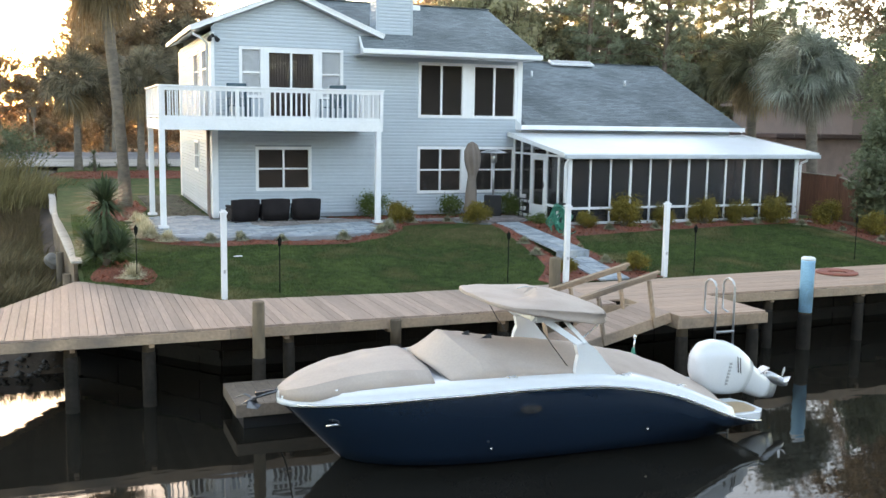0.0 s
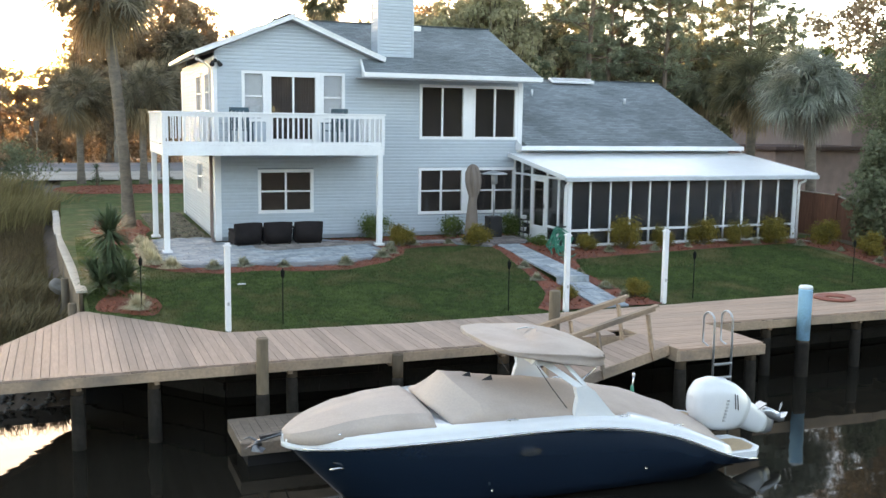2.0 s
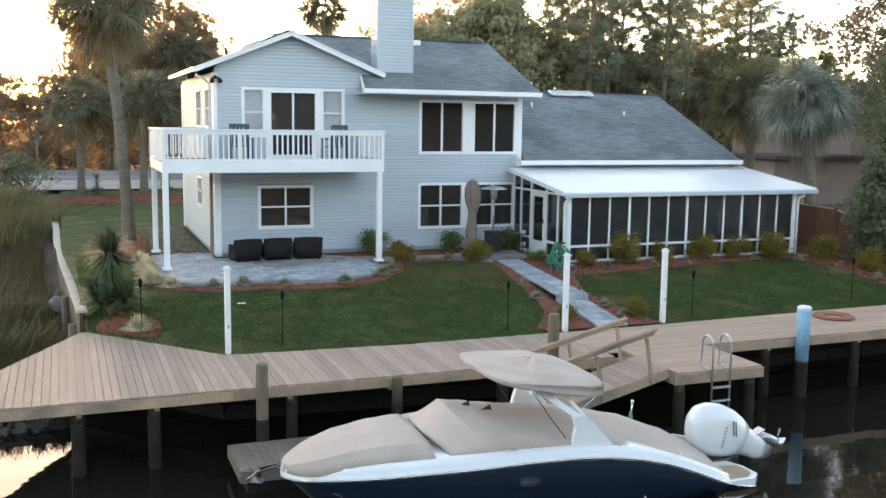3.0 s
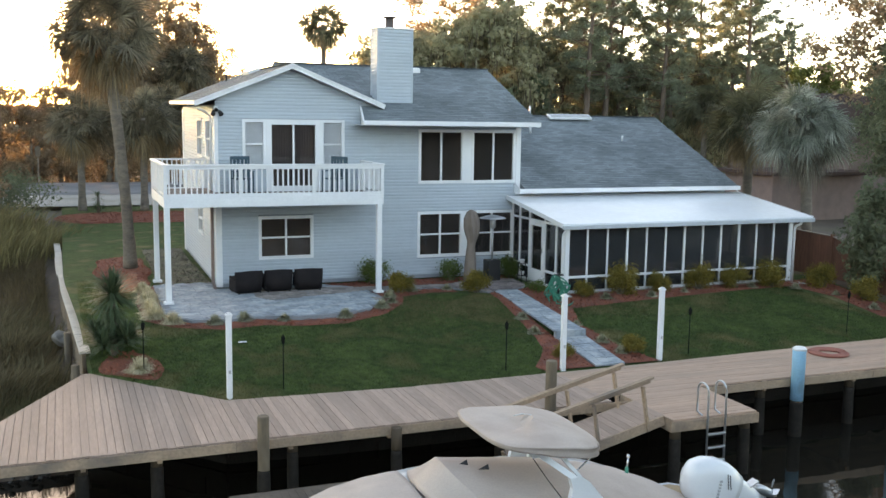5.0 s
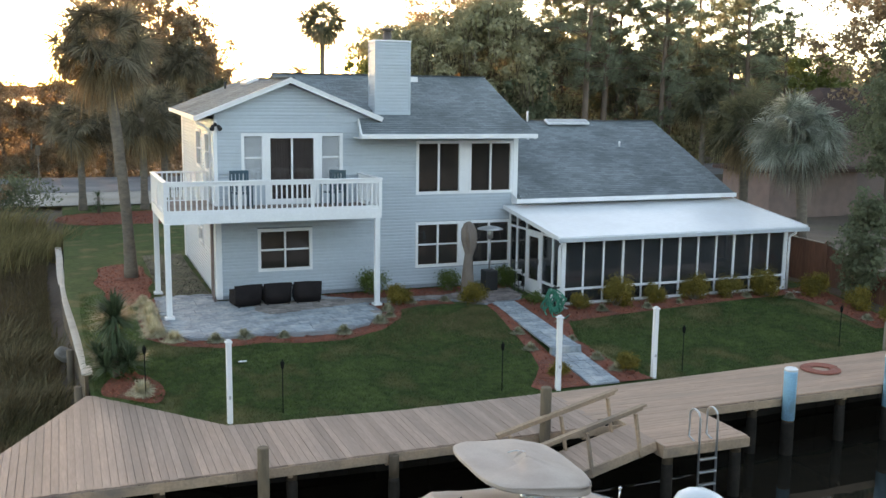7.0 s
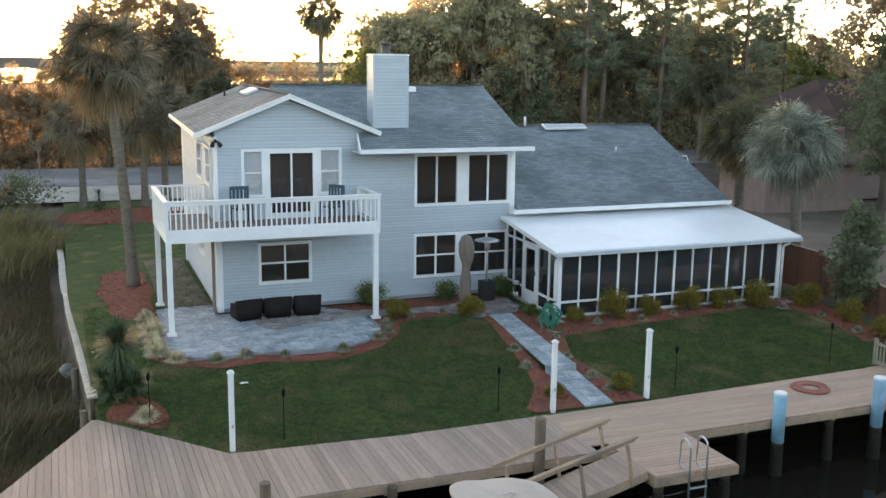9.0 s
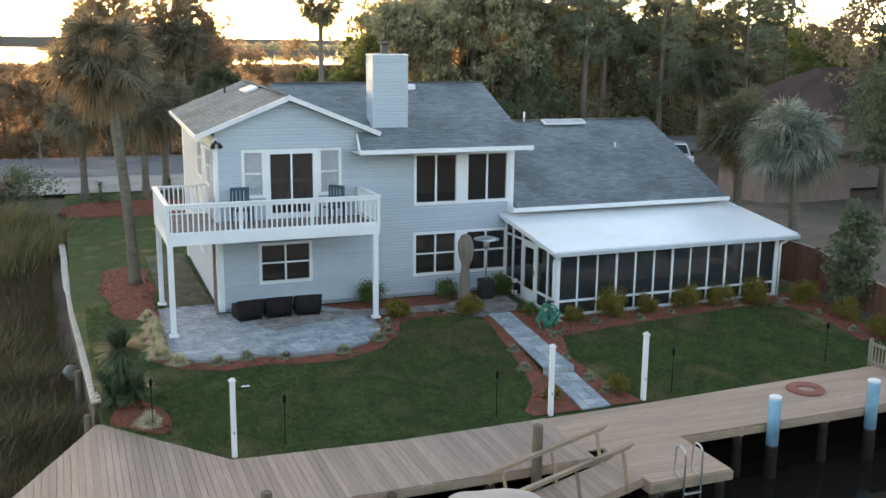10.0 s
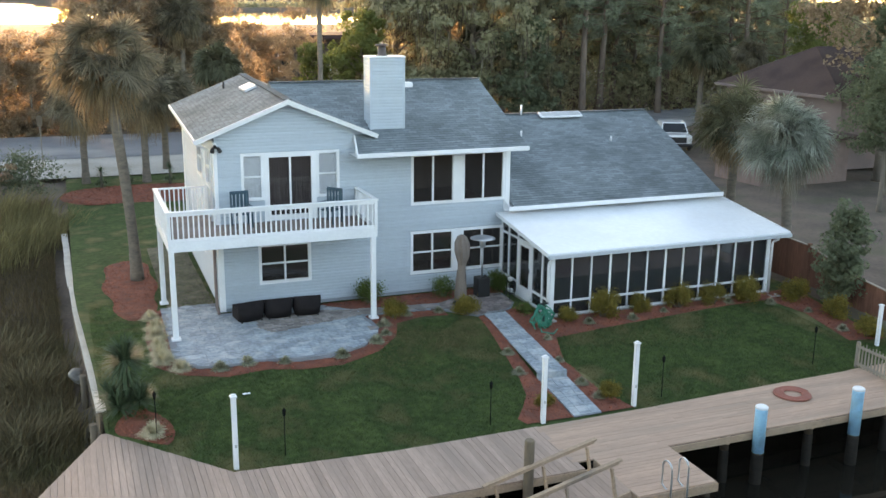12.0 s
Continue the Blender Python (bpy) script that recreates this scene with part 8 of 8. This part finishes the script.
# palms
pm = fan_palm("tall cabbage palm with a shaggy head beside the house", 7.75, 0.19, 84, 2.1, 31, leaf="palm_brown", skirt=24, lean=(-0.62, 0.0), droop=0.2, split=(0.62, 0.42))
pm.matrix_basis = pose(2.32, 34.0, 0.0)
p2 = fan_palm("cabbage palm standing in the island bed by the street", 4.5, 0.19, 66, 2.1, 32, leaf="palm_brown", skirt=20, droop=0.22, broad=1.25, split=(0.62, 0.42))
put(p2, [(1.2, 52.6, 0.2, 0, 1.0), (4.2, 52.2, 0.2, 130, 1.04), (5.5, 55.0, 0.2, 60, 1.05)])
p3 = fan_palm("cabbage palm with drooping silvery fronds behind the fence", 5.3, 0.20, 150, 1.92, 33, skirt=40, lean=(-0.5, 0.0), droop=0.38, split=(0.62, 0.42), broad=0.9, dead_leaf="palm_grey")
p3.matrix_basis = pose(25.2, 27.75, -0.3)
p3b = fan_palm("cabbage palm with a darker head and yellowed lower fronds", 5.35, 0.20, 84, 1.85, 38, leaf="palm_olive", skirt=24, lean=(-0.1, 0.0), droop=0.26, split=(0.64, 0.42))
p3b.matrix_basis = pose(25.05, 31.0, -0.2)
p4 = fan_palm("tall lone palm on the verge behind the house", 10.2, 0.17, 24, 1.95, 34, leaf="palm_olive", skirt=6, droop=0.3, split=(0.52, 0.48), broad=1.5)
p4.matrix_basis = pose(15.3, 58.7, 0.35)
p5 = fan_palm("tall shaggy palm among the trees across the street", 8.2, 0.2, 90, 2.2, 36, leaf="palm_brown", skirt=26, droop=0.4, broad=1.8)
put(p5, [(8.6, 71.5, 0.3, 0, 1.0), (50.0, 62.0, 0.2, 80, 0.72)])
p6 = fan_palm("shorter green palm across the street", 5.2, 0.2, 90, 1.9, 37, leaf="palm_olive", skirt=10, droop=0.4, broad=1.8)
put(p6, [(9.6, 62.0, 0.4, 140, 1.0), (33.0, 75.0, 0.2, 200, 1.2), (47.5, 64.5, 0.2, 20, 1.2)])

# trees: several kinds, standing in copies
oak = tree("broad spreading oak hung with grey moss", 11.5, 0.32, 0.16, 5.2, 78, 300, 0.17, "oak_leaf", 51, 0.7, moss=1500)
put(oak, [(49.5, 78, 0.2, 210, 0.88), (31.5, 72, 0.2, 0, 1.08), (26.8, 78, 0.2, 80, 0.96), (38.0, 78, 0.2, 160, 1.05), (58.0, 80, 0.2, 250, 1.0), (47.0, 86, 0.2, 40, 1.0), (70.0, 84, 0.2, 120, 0.9), (82.0, 88, 0.2, 300, 0.78)])
pine = pine_tree("tall slender pine with open boughs of long needles", 19.0, 0.25, 0.34, 3.1, 52, "pine_leaf", 52)
put(pine, [(40.0, 70, 0.2, 0, 1.08), (43.5, 73, 0.2, 50, 1.15), (52.0, 76, 0.2, 190, 1.2), (56.0, 70, 0.2, 240, 1.02), (36.0, 82, 0.2, 140, 1.1), (60.0, 83, 0.2, 100, 1.15), (34.5, 74, 0.2, 310, 0.92), (45.0, 80, 0.2, 10, 1.2)])
pine_b = pine_tree("dense blue-green pine with a full crown", 17.0, 0.22, 0.22, 2.9, 66, "pine_leaf", 62, tufts=8)
put(pine_b, [(48.0, 71, 0.2, 110, 1.12), (57.5, 74, 0.2, 160, 1.15), (46.5, 76, 0.2, 20, 1.05), (62.5, 76, 0.2, 300, 0.78), (64.0, 62, 0.2, 20, 0.46), (73.0, 72, 0.2, 80, 0.5), (74.0, 66, 0.2, 200, 0.78), (61.0, 71, 0.2, 220, 0.8), (41.5, 77, 0.2, 260, 1.1)])
pine_c = pine_tree("thin dark pine standing among the neighbour's trees", 10.5, 0.15, 0.42, 2.0, 36, "dark_leaf", 63, needle=0.26)
put(pine_c, [(43.5, 41.3, 0.0, 45, 0.96), (45.5, 42.0, 0.0, 145, 1.05), (41.3, 39.2, 0.0, 250, 0.88)])
lime = tree("young tree in light spring green", 9.0, 0.17, 0.15, 3.0, 54, 300, 0.13, "lime_leaf", 53, 0.8)
put(lime, [(22.6, 74, 0.2, 0, 0.95), (56.5, 62, 0.2, 90, 1.0), (20.0, 80, 0.2, 200, 0.62), (64.0, 60, 0.2, 30, 0.95)])
dark = tree("dense dark evergreen tree", 8.0, 0.18, 0.06, 2.7, 54, 300, 0.13, "dark_leaf", 54, 0.8)
put(dark, [(75.0, 53, 0.2, 0, 1.0), (60.0, 56, 0.1, 100, 1.0), (54.0, 53, 0.1, 200, 0.85), (66.0, 50, 0.1, 40, 1.1), (34.0, 68, 0.2, 150, 0.95), (72.0, 58, 0.1, 260, 1.2), (72.0, 61, 0.2, 20, 0.7)])
backrow = tree("dim evergreen on the far bank of the canal", 13.0, 0.3, 0.1, 4.6, 46, 300, 0.30, "shade_leaf", 66, 0.8)
backrow.matrix_basis = pose(-46, -26, -0.5)
for i_ in range(9):
    copy_thing(backrow, pose(-38 + i_ * 10.5, -25 - 3 * (i_ % 3), -0.5, 0, 0, i_ * 77) @ Matrix.Diagonal((1.15, 1.15, 0.95 + 0.08 * (i_ % 4), 1)))
brown = tree("hazy brown-olive tree beyond the street", 7.6, 0.16, 0.08, 3.1, 56, 280, 0.10, "bare_leaf", 55, 0.8)
put(brown, [(-7.0, 72.5, 0.2, 0, 0.86), (-3.2, 73, 0.2, 60, 0.9), (0.2, 74, 0.2, 120, 0.92), (4.5, 78, 0.2, 200, 1.05), (-11.5, 74, 0.2, 260, 0.85), (9.5, 80, 0.2, 90, 1.0), (-1.6, 71.8, 0.2, 310, 0.72), (15.0, 84, 0.2, 320, 0.68), (19.6, 106, 0.0, 40, 0.95), (21.4, 104.5, 0.0, 170, 0.8)])
tall_b = tree("tall hazy brown tree behind the palms", 13.0, 0.22, 0.16, 3.6, 84, 380, 0.10, "bare_leaf", 61, 0.8)
put(tall_b, [(3.4, 73.0, 0.2, 0, 0.95), (7.6, 75.5, 0.2, 100, 1.05), (10.8, 72.5, 0.2, 200, 0.72), (3.2, 79.0, 0.2, 300, 0.8)])
lean_t = tree("thin half-bare tree with glowing gaps by the street", 12.5, 0.16, 0.30, 3.2, 60, 240, 0.085, "bare_leaf", 56, 0.7, 0.2, 0.16)
put(lean_t, [(3.8, 71, 0.2, 0, 1.05), (7.4, 73.5, 0.2, 120, 1.1), (10.8, 76, 0.2, 220, 0.9), (20.5, 88, 0.2, 70, 0.66), (30.5, 80, 0.2, 150, 1.3), (34.5, 81, 0.2, 20, 1.35), (43.2, 41.4, 0.0, 200, 1.5), (46.5, 42.6, 0.0, 310, 1.75), (50.0, 43.0, 0.0, 95, 1.6)])
small = tree("small dark-leaved tree by the fence", 3.2, 0.05, 0.10, 0.72, 46, 150, 0.07, "dark_leaf", 57, 0.9, clump_r=0.22)
small.matrix_basis = pose(24.15, 23.8, -0.22)
edge = tree("thin-trunked green tree at the property edge", 6.6, 0.10, 0.40, 2.0, 44, 260, 0.07, "dark_leaf", 58, 0.8)
put(edge, [(37.2, 35.2, -0.1, 0, 1.1), (40.5, 38.2, -0.1, 90, 1.2), (40.5, 34.0, -0.1, 30, 1.2)])
left_t = tree("olive bush tree among the marsh reeds", 3.4, 0.08, 0.05, 1.7, 34, 150, 0.08, "bare_leaf", 59, 0.8)
put(left_t, [(-4.2, 50.0, 0.0, 0, 1.0), (-6.5, 46.0, -0.3, 80, 1.0), (-5.6, 36.0, -0.9, 170, 0.8), (-8.5, 41.0, -0.7, 250, 1.1), (-9.0, 53.0, 0.0, 60, 1.2)])

put(shrub("dark leafy bush on the bank by the street", 2.7, 2.2, "dark_leaf", 63, 2600, 0.07), [(-1.5, 50.3, 0.1, 0, 1.0), (-4.2, 52.5, 0.1, 100, 1.1)])


# undergrowth: a hazy band of brush along the far side of the street
uq = np.random.RandomState(77)


def brush(name, n, xs, ys, h, size, leaf, label):
    x, y = uq.uniform(*xs, n), uq.uniform(*ys, n)
    hh = np.array([h * (0.55 + 0.6 * noise.noise((a * 0.22, b * 0.22, 4.0)) + 0.3) for a, b in zip(x, y)])
    z = 0.1 + np.abs(hh) * uq.uniform(0, 1, n) ** 0.8
    v, f = leaf_quads(np.column_stack([x, y, z]), size, uq)
    tagged(raw(name, v, f, M[leaf]), label, "brush", kind="stuff")


brush("brush", 26000, (-30, 24), (71, 79), 2.2, 0.11, "bare_leaf", "tangled brown brush beyond the street")
brush("brush", 26000, (24, 100), (72, 84), 4.0, 0.19, "oak_leaf", "dim green undergrowth below the pines")
brush("brush", 26000, (-90, 110), (-46, -33), 13.0, 0.75, "shade_leaf", "dim woods on the far bank of the canal")
brush("brush", 22000, (38, 190), (95, 150), 9.0, 0.55, "oak_leaf", "deep green woods behind the pines")
brush("brush", 30000, (-120, 60), (84, 260), 1.7, 0.4, "bare_leaf", "low brown scrub towards the lake")
# far wooded shore
fx = uq.uniform(118, 1500, 16000)
fz = 1.0 + np.abs(uq.normal(size=16000)) * 2.2 + np.array([3.2 + 2.2 * noise.noise((a * 0.01, 0, 0)) for a in fx]) * uq.uniform(0, 1, 16000)
v, f = leaf_quads(np.column_stack([fx, 1016 + uq.uniform(0, 60, 16000), fz]), 2.2, uq)
tagged(raw("far_woods", v, f, M["oak_leaf"]), "far wooded shore across the lake", "woods", kind="stuff")


# ---------- fences, neighbours, street ----------
fence = thing("wooden_fence", (23.7, 25.6, -0.2), "tall red-brown board fence stepping down beside the lawn", "fence")
rng = random.Random(6)
FPTS = [(24.7, 29.5, 1.36), (24.7, 26.0, 1.27), (24.7, 24.0, 0.78), (24.75, 20.6, 0.42)]
for (xa, ya, za), (xb, yb, zb) in zip(FPTS, FPTS[1:]):
    L = math.hypot(xb - xa, yb - ya)
    n = int(L / 0.145)
    for i in range(n):
        t = (i + 0.5) / n
        bm = bmesh.new()
        p = Vector((xa + (xb - xa) * t, ya + (yb - ya) * t, 0))
        d = Vector((xb - xa, yb - ya, 0)).normalized() * 0.069
        top = za + (zb - za) * t + rng.uniform(-0.012, 0.012)
        beam(bm, (p.x - d.x, p.y - d.y, (top - 0.35) / 2), (p.x + d.x, p.y + d.y, (top - 0.35) / 2), 0.02, top + 0.35)
        part("board", bm, M["fence"], fence)
    bm = bmesh.new()
    beam(bm, (xa, ya, za + 0.02), (xb, yb, zb + 0.02), 0.10, 0.03)
    part("cap_rail", bm, M["picket"], fence)
    part("post", boxes((xb - 0.06, yb - 0.06, -0.5, xb + 0.06, yb + 0.06, zb + 0.10), bevel=0.01), M["fence"], fence)
PA, PB = Vector((21.27, 19.86, 0)), Vector((21.22, 17.5, 0))
pk = thing("picket_fence", (PA.x, PA.y, -0.62), "low weathered picket fence across the end of the dock", "fence")
for i in range(20):
    p = PA.lerp(PB, i / 19)
    h = 0.13 + rng.uniform(-0.04, 0.04)
    bm = boxes((p.x - 0.012, p.y - 0.035, -0.60, p.x + 0.012, p.y + 0.035, h), bevel=0.004)
    for v in bm.verts:
        if v.co.z > h - 0.03:
            v.co.y = p.y + (v.co.y - p.y) * 0.35
    part("picket", bm, M["picket"], pk)
for z in (-0.50, 0.02):
    bm = bmesh.new()
    beam(bm, (PA.x - 0.03, PA.y + 0.05, z), (PB.x - 0.03, PB.y - 0.05, z), 0.035, 0.08)
    part("rail", bm, M["picket"], pk)
part("post", boxes((21.22, 19.88, -0.66, 21.31, 19.96, 0.16), bevel=0.008), M["picket"], pk)
wp = thing("fence_post", (23.0, 20.9, -0.6), "white post at the corner of the board fence", "post")
part("shaft", boxes((22.95, 20.85, -0.65, 23.05, 20.95, 0.76), bevel=0.01), M["trim"], wp)
part("cap", boxes((22.93, 20.83, 0.762, 23.07, 20.97, 0.80), bevel=0.01), M["trim"], wp)

nb = thing("neighbour_house", (50, 50, 0), "single-storey tan house with a brown hip roof among trees", "house")
part("wall", boxes((43.1, 44.6, 0, 60, 55.4, 4.3)), M["tan_wall"], nb)
bm = bmesh.new()
e = [(42.5, 44), (60.6, 44), (60.6, 56), (42.5, 56)]
lo = [bm.verts.new((x, y, 4.33)) for x, y in e]
r0, r1 = bm.verts.new((45.6, 50, 7.0)), bm.verts.new((57.5, 50, 7.0))
bm.faces.new((lo[0], lo[1], r1, r0)), bm.faces.new((lo[1], lo[2], r1)), bm.faces.new((lo[2], lo[3], r0, r1)), bm.faces.new((lo[3], lo[0], r0)), bm.faces.new(lo[::-1])
part("roof", bm, M["brown_shingle"], nb, "brown shingle hip roof")
part("fascia", boxes((42.44, 43.95, 4.18, 60.6, 43.998, 4.36), (42.44, 44.0, 4.18, 42.498, 56, 4.36)), M["tan_wall"], nb)
lowb = thing("garden_shed", (33.5, 40, 0), "long low brown shed behind the palms", "shed")
part("wall", boxes((35.5, 42.0, -0.2, 41.5, 46, 2.3)), M["brick_far"], lowb)
part("roof", boxes((35.1, 41.5, 2.3, 42.0, 46.5, 2.5), bevel=0.02), M["brown_shingle"], lowb)
far = thing("lake_house", (26, 112, 0), "grey house with a dark roof by the lake", "house")
part("wall", boxes((22.5, 110, 0, 33, 118, 5.2)), M["dim_wall"], far)
part("roof", boxes((21.8, 109, 5.2, 33.7, 119, 5.7)), M["brown_shingle"], far)
for x in (23.4, 26.3, 29.4):
    wf = part("window", boxes((x, 109.92, 1.6, x + 1.5, 110.0, 3.6)), M["trim"], far)
    part("pane", boxes((x + 0.12, 109.88, 1.72, x + 1.38, 109.915, 3.48)), M["car_glass"], wf)
h2 = thing("brick_house", (50, 92, 0), "pale and brick house front glimpsed between trunks", "house")
part("wall", boxes((47, 92, 0, 66, 100, 3.2)), M["brick_far"], h2)
part("garage_door", boxes((52.0, 91.93, 0.2, 55.2, 91.99, 2.6)), M["trim"], h2)
part("roof", boxes((46, 91, 3.2, 67, 101, 4.0)), M["brown_shingle"], h2)

# pickup truck parked in the drive
truck = thing("pickup_truck", (38.3, 54.6, 0.2), "white pickup truck parked facing the house", "truck")
tt = pose(38.3, 54.6, 0.2, 0, 0, -25)


def tpart(name, bm, m_, parent=truck, label=""):
    bm.transform(tt)
    return part(name, bm, m_, parent, label)


bm = boxes((-0.95, -1.2, 0.42, 0.95, 4.4, 1.05), bevel=0.08)
box(bm, -0.92, -2.5, 0.45, 0.92, -1.15, 1.12, bevel=0.12)
tpart("body", bm, M["car_white"])
bm = bmesh.new()
lo = [bm.verts.new(p) for p in ((-0.9, -1.15, 1.05), (0.9, -1.15, 1.05), (0.9, 1.5, 1.05), (-0.9, 1.5, 1.05))]
hi = [bm.verts.new(p) for p in ((-0.74, -0.45, 1.72), (0.74, -0.45, 1.72), (0.74, 1.3, 1.72), (-0.74, 1.3, 1.72))]
bm.faces.new(hi)
for i in range(4):
    bm.faces.new((lo[i], lo[(i + 1) % 4], hi[(i + 1) % 4], hi[i]))
tpart("cab", bm, M["car_white"])
bm = bmesh.new()
vs = [bm.verts.new(p) for p in ((-0.80, -1.09, 1.13), (0.80, -1.09, 1.13), (0.68, -0.54, 1.66), (-0.68, -0.54, 1.66))]
bm.faces.new(vs)
tpart("windscreen", bm, M["car_glass"])
tpart("grille", boxes((-0.55, -2.53, 0.62, 0.55, -2.49, 0.98), bevel=0.01), M["black"])
tpart("bumper", boxes((-0.95, -2.6, 0.36, 0.95, -2.45, 0.58), bevel=0.03), M["dark_metal"])
for s in (-1, 1):
    tpart("headlight", boxes((s * 0.6, -2.53, 0.74, s * 0.9, -2.48, 0.98), bevel=0.01), M["lamp_glow"])
    tpart("mirror", boxes((s * 0.95, -0.95, 1.05, s * 1.15, -0.85, 1.25), bevel=0.02), M["black"])
    for y in (-1.6, 2.9):
        bm = bmesh.new()
        tube(bm, [(s * 0.72, y, 0.36), (s * 0.97, y, 0.36)], 0.36, 20)
        tpart("tyre", bm, M["black"])

# street sign by the road
sg = thing("street_sign", (-0.9, 56.8, 0.4), "small metal sign on a post by the street", "sign")
bm = bmesh.new()
tube(bm, [(-0.88, 56.8, 0.3), (-0.88, 56.8, 3.3)], 0.03, 8)
part("post", bm, M["picket"], sg)
part("plate", boxes((-1.02, 56.74, 2.75, -0.74, 56.76, 3.3), bevel=0.005), M["pile"], sg)

# dark stones at the marsh bank
rv_, rf_, kk = [], [], 0
qs = np.random.RandomState(91)
for i in range(420):
    x, y = qs.uniform(-7, 0.35), BANK + 0.45 + abs(qs.normal()) * 0.4
    r = qs.uniform(0.03, 0.10)
    z = ground_z(x, y) + 0.02
    t_ = np.array([[1, 0, 0], [-1, 0, 0], [0, 1, 0], [0, -1, 0], [0, 0, 0.7], [0, 0, -0.7]]) * r * qs.uniform(0.7, 1.3, (6, 1)) + np.array([x, y, z])
    rv_ += t_.tolist()
    rf_ += [(kk + a, kk + b, kk + c) for a, b, c in ((0, 2, 4), (2, 1, 4), (1, 3, 4), (3, 0, 4), (2, 0, 5), (1, 2, 5), (3, 1, 5), (0, 3, 5))]
    kk += 6
tagged(raw("rubble", rv_, rf_, M["mud"]), "dark wet stones and mud at the marsh edge", "rubble", kind="stuff")
